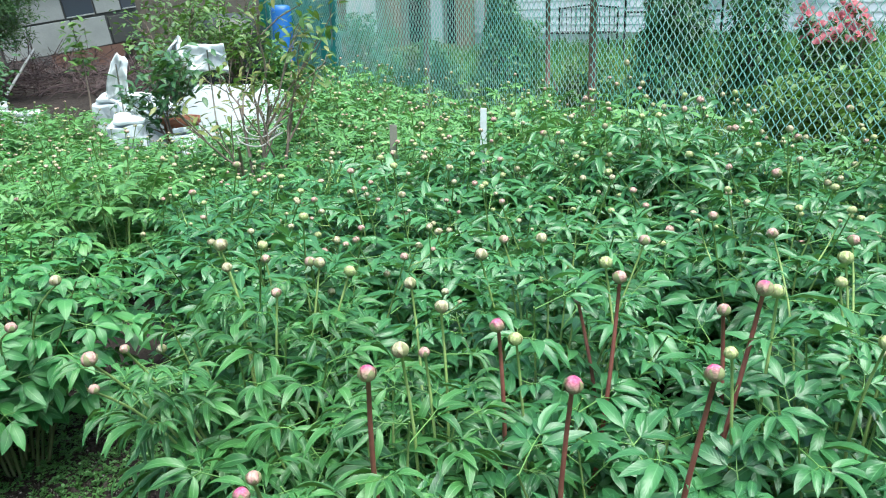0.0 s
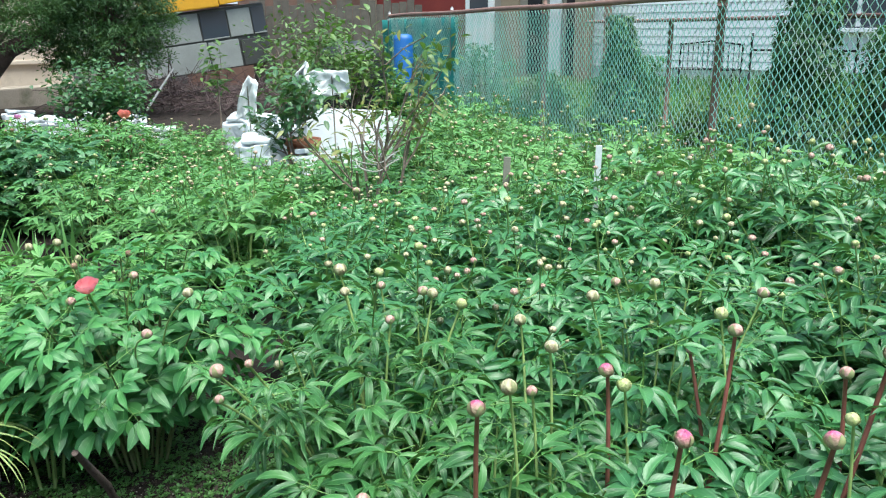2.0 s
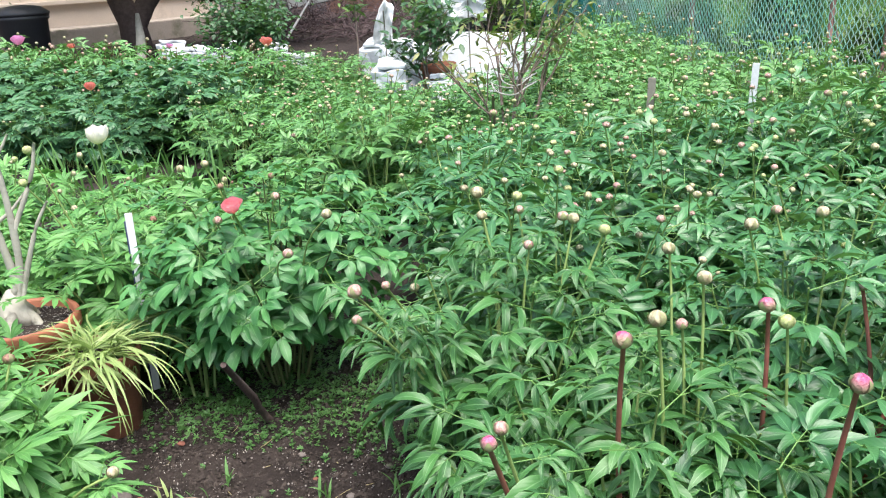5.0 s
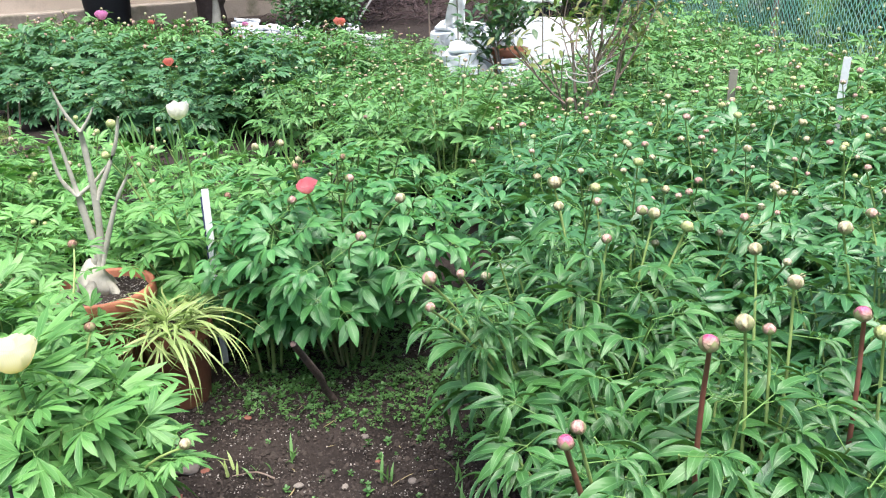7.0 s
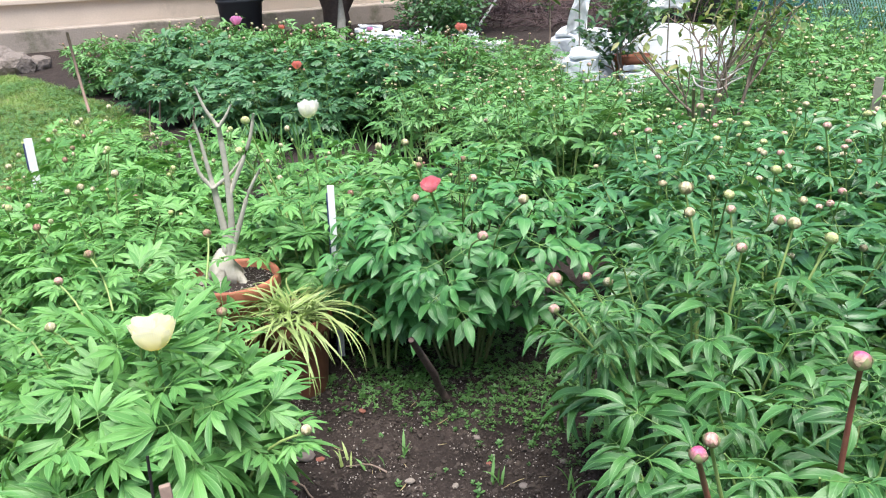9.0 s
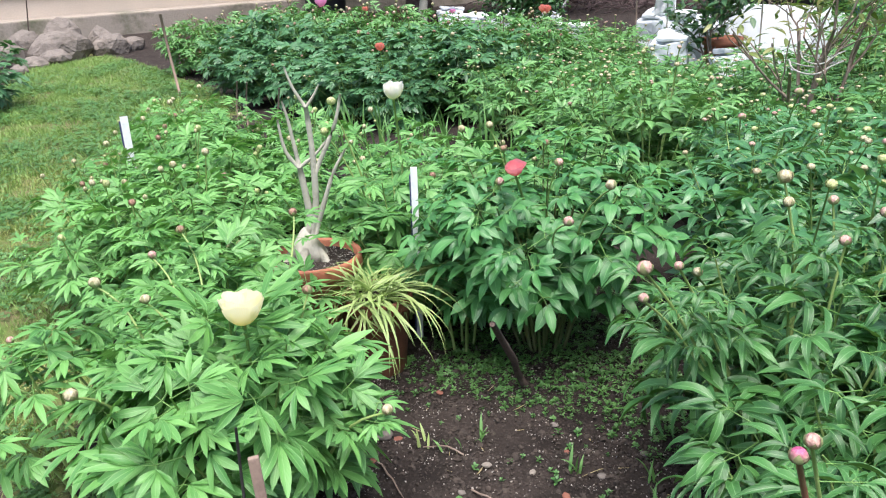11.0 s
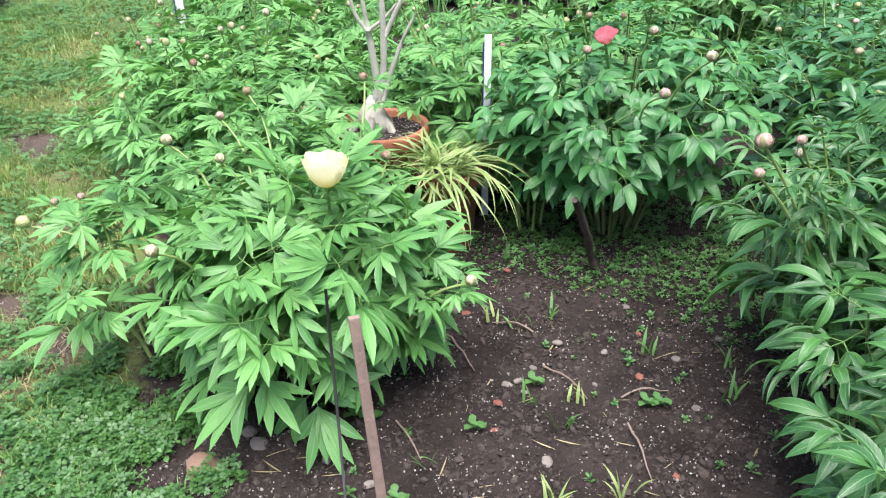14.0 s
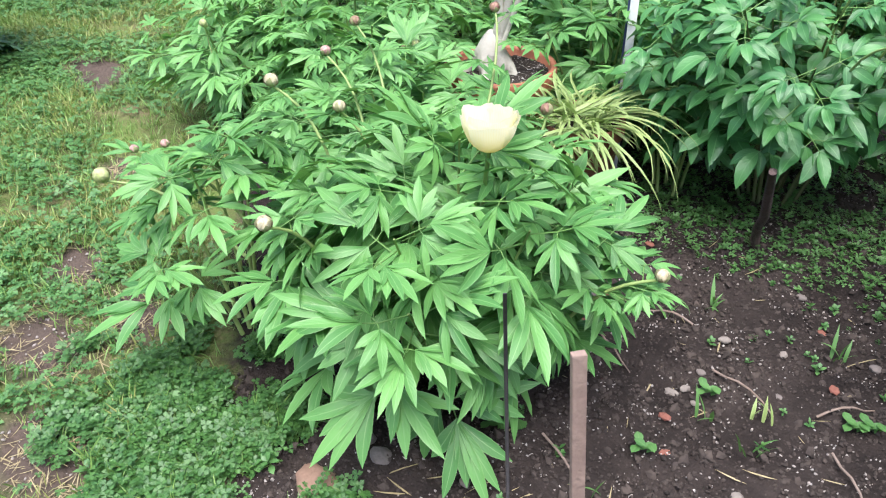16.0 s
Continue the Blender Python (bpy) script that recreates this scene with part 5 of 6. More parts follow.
film_bag((-3.95, 7.95, 0.6), (0.22, 0.42), 1.0, 25, "cloudy plastic film draped over a short stake")
film_bag((-3.4, 8.1, 0.88), (0.16, 0.3), 2.2, 20, "folded cloudy film caught on a shrub")
film_bag((-2.98, 8.0, 0.83), (0.42, 0.28), -0.3, 20, "wide cloudy film sheet hung on stakes")


def twiggy(root, base, rng, stems, height, spread, r0, mat, forks=3, up=0.6):
    """Forking branches from one base; returns the tips and their ways."""
    tips = []
    def grow(p, d, length, r, level):
        pts = [p]
        for k in range(4):
            d = d + np.array([rng.gauss(0, 0.16), rng.gauss(0, 0.16), rng.gauss(0.04, 0.1)])
            d = d / np.linalg.norm(d)
            pts.append(pts[-1] + d * length / 4)
        link("branch", Geo().add(tube(np.array(pts), np.linspace(r, r * 0.6, 5), 6 if level == 0 else 4)).mesh("branch", [M[mat]]), root)
        tips.append((pts[-1], d, level))
        tips.append(((pts[2] + pts[3]) / 2, d, level))
        if level < forks - 1:
            for _ in range(rng.choice((2, 2, 3))):
                k = rng.choice((2, 3, 4))
                out = d + np.array([rng.gauss(0, 0.55), rng.gauss(0, 0.55), rng.uniform(0, up)])
                grow(pts[k], out / np.linalg.norm(out), length * rng.uniform(0.55, 0.75), r * 0.6, level + 1)
    for s in range(stems):
        az = 6.283 * s / stems + rng.uniform(-0.4, 0.4)
        d = np.array([math.cos(az) * spread, math.sin(az) * spread, 1.0])
        grow(np.array(base, float), d / np.linalg.norm(d), height * rng.uniform(0.42, 0.55), r0, 0)
    return tips


def leafy(root, tips, rng, mat, per_tip, length, width, name="foliage", spread=0.06, min_level=1, droop=0.6):
    g = Geo()
    shapes = [leaflet(length * k, width * k, 4, droop, 0.25, 0.45) for k in (0.75, 1.0, 1.2)]
    for p, d, level in tips:
        if level < min_level:
            continue
        for _ in range(per_tip):
            at = np.array(p) + np.array([rng.gauss(0, spread) for _ in range(3)])
            g.add(rng.choice(shapes), np.array(pose(*at, 0, 0, rng.uniform(0, 360))) @ turn(rng.uniform(-35, 55), rng.uniform(-30, 30), 0))
    return link(name, g.mesh(name, [M[mat]]), root, kind="stuff")


rng = random.Random(9)
bare = thing("shrub", (-1.5, 5.35, 0.0), "sparse shrub with bare twigs, bronze young leaves and a cord", "shrub")
tips = twiggy(bare, (0, 0, 0), rng, 6, 1.75, 0.27, 0.014, "grey_bark", 3)
leafy(bare, [t for t in tips if t[0][2] > 0.75], rng, "bronze_leaf", 3, 0.085, 0.026, spread=0.045)
leafy(bare, [t for t in tips if t[0][2] > 0.95], rng, "shrub_leaf", 3, 0.09, 0.034, "young_foliage", 0.05)
cord = np.array([(0.02 + 0.15 * math.cos(a) * (1 + 0.15 * math.sin(3 * a)), 0.14 * math.sin(a), 0.62 + 0.03 * math.sin(2 * a + 1)) for a in np.linspace(0, 6.6, 40)])
link("cord", Geo().add(tube(cord, 0.005, 6)).mesh("cord", [M["rope"]]), bare, label="pale cord looped round the twigs")
link("cord", Geo().add(tube(cord * np.array((0.8, 0.9, 1.0)) + np.array((0.04, 0, 0.06)), 0.004, 6)).mesh("cord", [M["rope"]]), bare, label="pale cord looped round the twigs")

leafs = thing("shrub", (-3.2, 7.5, 0.0), "leafy green shrub in front of the plastic film", "shrub")
tips = twiggy(leafs, (0, 0, 0.1), rng, 4, 1.0, 0.14, 0.012, "grey_bark", 3)
leafy(leafs, [t for t in tips if t[0][2] > 0.35], rng, "rose_leaf", 7, 0.12, 0.05, spread=0.07)
for x, y, h, seed in ((-4.15, 9.9, 1.75, 1), (-3.8, 10.7, 1.6, 2), (-4.9, 12.3, 1.8, 3)):
    tall = thing("shrub", (x, y, 0.0), "tall loose green shrub in the far corner", "shrub", "far corner shrubs")
    tips = twiggy(tall, (0, 0, 0), rng, 6, h, 0.3, 0.016, "grey_bark", 3)
    leafy(tall, tips, rng, "shrub_leaf", 10, 0.1, 0.045, spread=0.12)
sapling = thing("sapling", (-4.75, 8.7, 0.0), "thin young sapling with a tuft of pale leaves", "sapling")
link("trunk", Geo().add(tube([(0, 0, 0), (0.02, 0, 0.5), (0, 0.02, 1.05)], [0.012, 0.01, 0.007], 6)).mesh("trunk", [M["grey_bark"]]), sapling)
leafy(sapling, [(np.array((0, 0, 0.85 + 0.1 * k)), None, 1) for k in range(5)], rng, "shrub_leaf", 16, 0.12, 0.05, spread=0.075)
rose = thing("rose_bush", (-5.75, 7.85, 0.0), "round grey-green rose bush behind the back bed", "shrub")
tips = twiggy(rose, (0, 0, 0.1), rng, 8, 1.1, 0.42, 0.014, "grey_bark", 3)
leafy(rose, tips, rng, "rose_leaf", 22, 0.065, 0.042, spread=0.12)

# ---- trees and buildings at the far side ----
M["beige_wall"] = surface("beige render", (0.63, 0.54, 0.45), (0.55, 0.47, 0.39), 1.2, 0.9, 0.25, 40, 0, (0.3, 0.26, 0.22), 0.8, (0.58, 0.8))
M["old_board"] = surface("old dark board", (0.1, 0.09, 0.08), (0.17, 0.15, 0.13), 5, 0.9, 0.5, 60)
M["old_concrete"] = surface("old concrete", (0.33, 0.285, 0.24), (0.4, 0.35, 0.295), 1.6, 0.95, 0.6, 30, 0, (0.07, 0.085, 0.04), 1.1, (0.5, 0.68), 0.02)
M["siding"] = surface("pale siding", (0.3, 0.28, 0.25), (0.24, 0.225, 0.2), 2, 0.7, 0.15, 40)
M["white_siding"] = surface("white siding", (0.84, 0.87, 0.92), (0.78, 0.81, 0.86), 2, 0.6, 0.1, 40)
M["red_paint"] = surface("dark red paint", (0.2, 0.028, 0.024), (0.26, 0.04, 0.032), 1.5, 0.7, 0.2, 40, 0, (0.12, 0.03, 0.03), 2, (0.6, 0.8))
M["brick_red"] = surface("old brick", (0.15, 0.08, 0.065), (0.21, 0.13, 0.1), 3, 0.9, 0.4, 50)
M["yellow_paint"] = surface("yellow paint", (0.75, 0.4, 0.02), (0.68, 0.34, 0.02), 2, 0.5, 0.1, 40, 0, (0.4, 0.22, 0.05), 3, (0.65, 0.85))
M["dark_letter"] = surface("faded dark lettering", (0.2, 0.1, 0.02), (0.26, 0.13, 0.02), 9, 0.6, 0)
M["cart_panel"] = surface("dull aluminium panel", (0.36, 0.38, 0.37), (0.27, 0.29, 0.28), 1.6, 0.5, 0.15, 40, 0.1, (0.2, 0.2, 0.19), 2, (0.6, 0.85))
M["dark_panel"] = surface("dark panel", (0.045, 0.05, 0.05), (0.08, 0.075, 0.07), 2, 0.4, 0.1)
M["black_plastic"] = surface("black plastic", (0.03, 0.032, 0.038), (0.045, 0.05, 0.055), 3, 0.45, 0.1)
M["blue_plastic"] = surface("blue plastic", (0.02, 0.13, 0.42), (0.03, 0.16, 0.5), 3, 0.4, 0.1)
M["board"] = surface("tan boards", (0.26, 0.2, 0.14), (0.32, 0.26, 0.19), 2, 0.8, 0.3)
M["iron"] = surface("black iron", (0.02, 0.02, 0.022), (0.04, 0.04, 0.045), 8, 0.5, 0.2, 60, 0.5)
M["azalea"] = petal_material("azalea petal", (0.85, 0.25, 0.35), (0.88, 0.4, 0.45), (0.9, 0.6, 0.6))
M["window_glass"] = Nodes("window glass").set(base_color=(0.05, 0.06, 0.08, 1), roughness=0.05, metallic=0.0).mat


def wall_frame(a, b):
    """Along x from a to b, y away from the garden."""
    d = Vector((b[0] - a[0], b[1] - a[1], 0))
    return pose(a[0], a[1], 0, 0, 0, math.degrees(math.atan2(d.y, d.x))), d.length


def beige_house():
    m, n = wall_frame((-18.6, 0.4), (-12.9, 15.8))
    root = thing("house", m, "beige rendered house wall with a low ledge", "house")
    part("wall", box_bm((n, 0.4, 6.0), (n / 2, 0.2, -0.3), 0.02), M["beige_wall"], root)
    part("ledge", box_bm((n, 0.5, 0.09), (n / 2, 0.15, 0.85), 0.015), M["beige_wall"], root, "projecting ledge")
    part("plinth", box_bm((n, 0.9, 0.5), (n / 2, -0.25, -0.1), 0.03), M["old_concrete"], root, "mossy grey concrete plinth")
    m2, n2 = wall_frame((-12.8, 15.9), (-12.0, 16.9))
    side = thing("shed", m2, "grey clapboard shed beside the beige house", "shed")
    for k in range(26):
        part("clapboard", box_bm((n2, 0.05, 0.135), (n2 / 2, 0.02, 0.13 * k), 0.008, Matrix.Rotation(radians(-5), 4, "X")), M["siding"], side)
    part("pipe", box_bm((n2 * 1.05, 0.05, 0.05), (n2 / 2, -0.06, 0.9), 0.01, Matrix.Rotation(radians(0), 4, "X")), M["siding"], side)


beige_house()
bin_ = thing("rubbish_bin", (-11.4, 9.3, 0.0), "black plastic rubbish bin against the house", "bin")
part("body", lathe([(0.3, 0), (0.32, 0.02), (0.38, 0.78), (0.41, 0.8), (0.41, 0.86), (0.36, 0.86), (0.34, 0.8)], 28), M["black_plastic"], bin_)
part("lid", lathe([(0.42, 0.862), (0.43, 0.9), (0.3, 0.99), (0.08, 1.02), (0.0, 1.02)][:4], 28), M["black_plastic"], bin_)


def conifer(x, y, trunk, label, seed, crown_low, crown_high, crown_r, off=(0, 0), clumps=700, fork=None):
    rng = random.Random(seed)
    root = thing("conifer_tree", (x, y, 0), label, "tree")
    link("trunk", Geo().add(tube(trunk, np.linspace(0.29, 0.14, len(trunk)), 12)).mesh("trunk", [M["dark_bark"]]), root)
    if fork:
        link("limb", Geo().add(tube(fork, np.linspace(0.2, 0.09, len(fork)), 10)).mesh("limb", [M["dark_bark"]]), root)
    for k in range(9):
        az = rng.uniform(0, 6.28)
        z0 = rng.uniform(0.35, 0.95)
        p = np.array([np.interp(z0, np.linspace(0, 1, len(trunk)), np.array(trunk)[:, i]) for i in range(3)])
        e = p + np.array((math.cos(az) * crown_r * 0.75, math.sin(az) * crown_r * 0.75, rng.uniform(0.4, 1.3)))
        link("limb", Geo().add(tube([p, (p + e) / 2 + np.array((0, 0, 0.15)), e], [0.09, 0.06, 0.025], 7)).mesh("limb", [M["dark_bark"]]), root)
    g = Geo()
    sprays = []
    for _ in range(5):
        s = Geo()
        for _ in range(26):
            s.add(leaflet(rng.uniform(0.05, 0.1), 0.017, 2, 0.4, 0.1, 0.45), turn(rng.uniform(-60, 60), rng.uniform(-40, 40), rng.uniform(-70, 70), (rng.gauss(0, 0.04), rng.gauss(0, 0.08), rng.gauss(0, 0.04))))
        sprays.append(s.piece())
    for _ in range(clumps):
        az, u = rng.uniform(0, 6.28), rng.random()
        z = crown_low + (crown_high - crown_low) * u
        r = crown_r * (0.55 + 0.45 * math.sin(math.pi * min(u * 1.3 + 0.15, 1))) * math.sqrt(rng.uniform(0.25, 1)) * (1 + 0.35 * noise.noise((math.cos(az) * 2, math.sin(az) * 2, z * 0.9 + seed)))
        if noise.noise((math.cos(az) * r * 1.3, math.sin(az) * r * 1.3, z * 1.3 + seed * 5)) < -0.22:
            continue
        g.add(rng.choice(sprays), np.array(pose(off[0] + r * math.cos(az), off[1] + r * math.sin(az), z, rng.uniform(-40, 40), rng.uniform(-40, 40), math.degrees(az) - 90)) @ np.diag((1.25, 1.25, 1.25, 1)))
    link("crown", g.mesh("crown", [M["needle"]]), root, kind="stuff")


conifer(-10.7, 10.9, [(0, 0, -0.1), (0.02, 0.02, 0.3), (0.0, 0.0, 0.6), (-0.1, -0.1, 1.0), (-0.2, -0.22, 1.5), (-0.2, -0.2, 2.4)], "dark conifer with forked trunk by the house", 3, 1.25, 4.2, 2.35, (-0.3, -0.2), 3800, [(0.0, 0.0, 0.45), (0.2, 0.2, 0.9), (0.42, 0.44, 1.25), (0.8, 0.85, 1.5), (1.1, 1.15, 2.1)])
conifer(-9.3, 12.6, [(0, 0, -0.1), (-0.05, 0, 0.8), (0, 0.05, 1.6), (0.05, 0, 2.6)], "dense dark conifer with low hanging crown", 4, 0.9, 4.4, 1.15, (0, 0), 2800)
stump = rod("dead_branch", [(-9.9, 10.2, 0.0), (-9.82, 10.2, 0.45), (-9.86, 10.25, 0.8)], [0.09, 0.07, 0.03], "caudex", "pale broken branch at the tree foot", "branch")
for k, (x, y, s) in enumerate(((-8.7, 10.3, 0.5), (-8.2, 10.6, 0.45), (-9.2, 10.2, 0.4), (-7.8, 10.9, 0.5), (-8.5, 9.6, 0.3))):
    foam_box(x, y, s, s * 0.8, 0.2 + 0.06 * (k % 3), 25 * k, label="white foam box dumped near the conifer")
rod("pole", [(-7.75, 11.4, 0.3), (-8.5, 13.3, 0.85)], 0.02, "grey_pipe", "pale pole leaning over brushwood", "pole")

brush = thing("brushwood", (-8.6, 14.2, 0.0), "heap of dark purple-brown brushwood", "brushwood")
M["brush_twig"] = surface("purple-brown twigs", (0.07, 0.045, 0.05), (0.12, 0.085, 0.08), 9, 0.9, 0.3)
rng = random.Random(15)
g = Geo()
for _ in range(700):
    a = np.array((rng.uniform(-2.6, 2.6), rng.uniform(-1.0, 1.0), rng.uniform(0, 0.42)))
    d = np.array((rng.gauss(0, 1), rng.gauss(0, 0.5), rng.gauss(0.2, 0.5)))
    d *= rng.uniform(0.3, 0.9) / np.linalg.norm(d)
    g.add(tube([a, a + d * 0.5 + np.array((0, 0, 0.05)), a + d], [0.011, 0.008, 0.004], 3))
link("brush", g.mesh("brush", [M["brush_twig"]]), brush, kind="stuff")


def food_cart():
    """An old food cart: yellow sign band on top, dull panels and dark windows below; it leans."""
    m = pose(-11.35, 16.4, 0.4, 0, 0, 38) @ pose(0, 0, 0, 0, -7.5, 0)
    root = thing("food_cart", m, "derelict food cart with yellow sign band, leaning", "cart")
    part("body", box_bm((3.0, 1.6, 1.42), (1.5, 0.85, 0), 0.04), M["dark_panel"], root)
    for x, w, mat, z, h in ((0.02, 0.56, "cart_panel", 0.02, 0.66), (0.6, 0.9, "cart_panel", 0.02, 0.66), (1.53, 0.72, "cart_panel", 0.02, 0.64), (0.48, 0.94, "cart_panel", 0.72, 0.64), (2.1, 0.54, "cart_panel", 0.72, 0.62), (2.3, 0.68, "dark_panel", 0.02, 0.6)):
        part("panel", box_bm((w, 0.04, h), (x + w / 2, 0.025, z), 0.012), M[mat], root, "dull grey panel" if mat == "cart_panel" else "")
    for x, w in ((1.46, 0.6), (2.67, 0.3)):
        pane = part("window", box_bm((w, 0.03, 0.6), (x + w / 2, 0.03, 0.74), 0.01), M["window_glass"], root)
        part("frame", box_bm((w, 0.02, 0.03), (x + w / 2, 0.0, 0.72), 0.004), M["cart_panel"], pane)
    part("sign_band", box_bm((1.8, 0.3, 0.3), (1.05, -0.02, 1.44), 0.03), M["yellow_paint"], root, "plain yellow sign band")
    sign = part("sign_board", box_bm((1.07, 0.2, 0.34), (2.5, -0.06, 1.5), 0.02, Matrix.Rotation(radians(-3), 4, "Y")), M["yellow_paint"], root, "yellow board lettered FRUIT SALAD")
    txt = bpy.data.curves.new("lettering", "FONT")
    txt.body, txt.size, txt.extrude, txt.align_x = "FRUIT SALAD", 0.165, 0.006, "CENTER"
    ob = new("lettering", txt)
    txt.materials.append(M["dark_letter"])
    ob.parent = sign
    ob.matrix_basis = pose(2.5, -0.168, 1.6, 90, 0, 0)
    return root


food_cart()


def block_house(name, a, b, height, mat, label, depth=3.0, z=0.0):
    m, n = wall_frame(a, b)
    m = Matrix.Translation((0, 0, z)) @ m
    root = thing(name, m, label, "house")
    part("wall", box_bm((n, depth, height), (n / 2, depth / 2, -0.5), 0.02), M[mat], root)
    return root, n


# houses beyond the fence and the corner
brick_house, n = block_house("house", (-13.0, 20.5), (-7.6, 23.5), 6, "brick_red", "old brick house behind the food cart")
for k in range(1):
    w = part("window", box_bm((0.9, 0.08, 1.2), (1.0 + 1.9 * k, -0.02, 2.35), 0.02), M["window_glass"], brick_house)
    part("frame", box_bm((1.1, 0.12, 0.1), (1.0 + 1.9 * k, -0.03, 2.26), 0.015), M["white_siding"], w)
fence_w = thing("board_fence", pose(-9.9, 19.0, 0, 0, 0, 20), "dark weathered board fence behind shrubs", "fence")
for k in range(22):
    part("board", box_bm((0.19, 0.03, 2.25 + 0.12 * math.sin(k * 2.3)), (0.2 * k, 0.01 * (k % 2), 0), 0.006), M["old_board"], fence_w)
red_house, n = block_house("house", (-7.6, 21.5), (-4.6, 20.0), 6, "red_paint", "dark red painted shed wall beyond the fence")
part("post", box_bm((0.16, 0.16, 5.4), (0.1, -0.1, -0.5), 0.02), M["board"], red_house)
mid_house, n = block_house("house", (-4.6, 20.0), (-1.4, 19.0), 6, "siding", "grey house with doors and tan boards beyond the fence")
for k, (x, w, mat) in enumerate(((0.45, 0.8, "white_siding"), (1.3, 0.5, "board"), (1.95, 0.35, "iron"), (2.5, 0.3, "white_siding"), (2.95, 0.35, "iron"))):
    part("door" if mat == "white_siding" else "panel", box_bm((w, 0.08, 4.2), (x, -0.03, 0.0), 0.015), M[mat], mid_house)
part("window", box_bm((0.5, 0.05, 0.8), (0.45, -0.09, 1.95), 0.01), M["window_glass"], mid_house)


def white_house():
    m, n = wall_frame((-1.4, 17.6), (7.5, 13.2))
    root = thing("house", Matrix.Translation((0, 0, 0.75)) @ m, "white clapboard house with windows beyond the fence", "house")
    part("core", box_bm((n, 3, 6), (n / 2, 1.55, -0.5), 0.02), M["white_siding"], root)
    for k in range(30):
        part("clapboard", box_bm((n, 0.03, 0.16), (n / 2, 0.0, 0.15 * k), 0.006, Matrix.Rotation(radians(-6), 4, "X")), M["white_siding"], root)
    for x, w in ((5.35, 0.9), (6.5, 0.9)):
        win = part("window", box_bm((w, 0.06, 1.6), (x, -0.05, 0.75), 0.01), M["window_glass"], root)
        part("sill", box_bm((w + 0.25, 0.14, 0.07), (x, -0.08, 0.66), 0.01), M["white_siding"], win)
        for dx in (-w / 2 - 0.06, w / 2 + 0.06, 0.0):
            part("frame", box_bm((0.1 if dx else 0.06, 0.09, 1.6), (x + dx, -0.08, 0.75), 0.01), M["white_siding"], win)
    part("post", box_bm((0.3, 0.3, 5), (0.2, -0.3, -0.5), 0.02), M["board"], root, "tan porch post")
    part("post", box_bm((0.12, 0.12, 5), (0.75, -0.3, -0.5), 0.02), M["brown_wood"], root)
    return root


white_house()
barrel = thing("barrel", (-3.16, 10.95, 0.0), "blue plastic barrel before the teal sheet", "barrel")
part("body", lathe([(0.12, 0), (0.13, 0.02), (0.135, 0.3), (0.142, 0.32), (0.135, 0.34), (0.137, 0.7), (0.145, 0.72), (0.137, 0.74), (0.135, 1.38), (0.12, 1.44), (0.06, 1.46)], 28), M["blue_plastic"], barrel)
drum = thing("tarp_covered_drum", (-4.3, 11.9, 0.0), "dark grey covered drum beside the blue barrel", "drum")
part("body", lathe([(0.5, 0), (0.52, 0.02), (0.52, 1.1), (0.46, 1.26), (0.3, 1.34), (0.1, 1.36)], 28), M["black_plastic"], drum)


def vine_column(x, y, top, r_low, r_high, label, seed, count=2600, lean=0.0):
    rng = random.Random(seed)
    base = ground_z(x, y)
    root = thing("ivy_column", (x, y, base), label, "ivy")
    link("pole", Geo().add(tube([(0, 0, -0.1), (lean, 0, top)], [0.06, 0.05], 8)).mesh("pole", [M["grey_wood"]]), root)
    for k in range(5):
        az = 1.3 * k
        link("vine", Geo().add(tube([(r_low * 0.5 * math.cos(az), r_low * 0.5 * math.sin(az), 0), (0.1 * math.cos(az + 1), 0.1 * math.sin(az + 1), top * 0.5), (lean, 0.05, top * 0.95)], 0.012, 5)).mesh("vine", [M["dark_bark"]]), root)
    g = Geo()
    shapes = [leaflet(s, s * 0.85, 3, 0.7, 0.2, 0.4) for s in (0.04, 0.055, 0.07)]
    for _ in range(int(count * 1.8)):
        u = rng.random() ** 1.2
        r = (r_low + (r_high - r_low) * u) * math.sqrt(rng.uniform(0.2, 1))
        az = rng.uniform(0, 6.283)
        r *= 1 + 0.5 * noise.noise((math.cos(az) * 1.5, math.sin(az) * 1.5, u * 5 + seed))
        g.add(rng.choice(shapes), np.array(pose(r * math.cos(az) + lean * u, r * math.sin(az), u * top, 0, 0, math.degrees(az) - 90 + rng.uniform(-40, 40))) @ turn(rng.uniform(-70, 25), 0, 0))
    link("foliage", g.mesh("foliage", [M["ivy_leaf"]]), root, kind="stuff")
    return root


vine_column(-0.05, 10.2, 1.55, 0.45, 0.14, "ivy-covered post beyond the fence", 1, 2600, -0.12)
vine_column(-0.1, 11.4, 1.0, 0.6, 0.4, "low mound of ivy beyond the fence", 4, 2000)
vine_column(1.6, 8.75, 1.75, 0.55, 0.24, "broad ivy-covered post beyond the fence", 2, 3600, 0.15)
vine_column(2.5, 8.9, 1.3, 0.4, 0.25, "ivy-covered stump beyond the fence", 3, 1800)


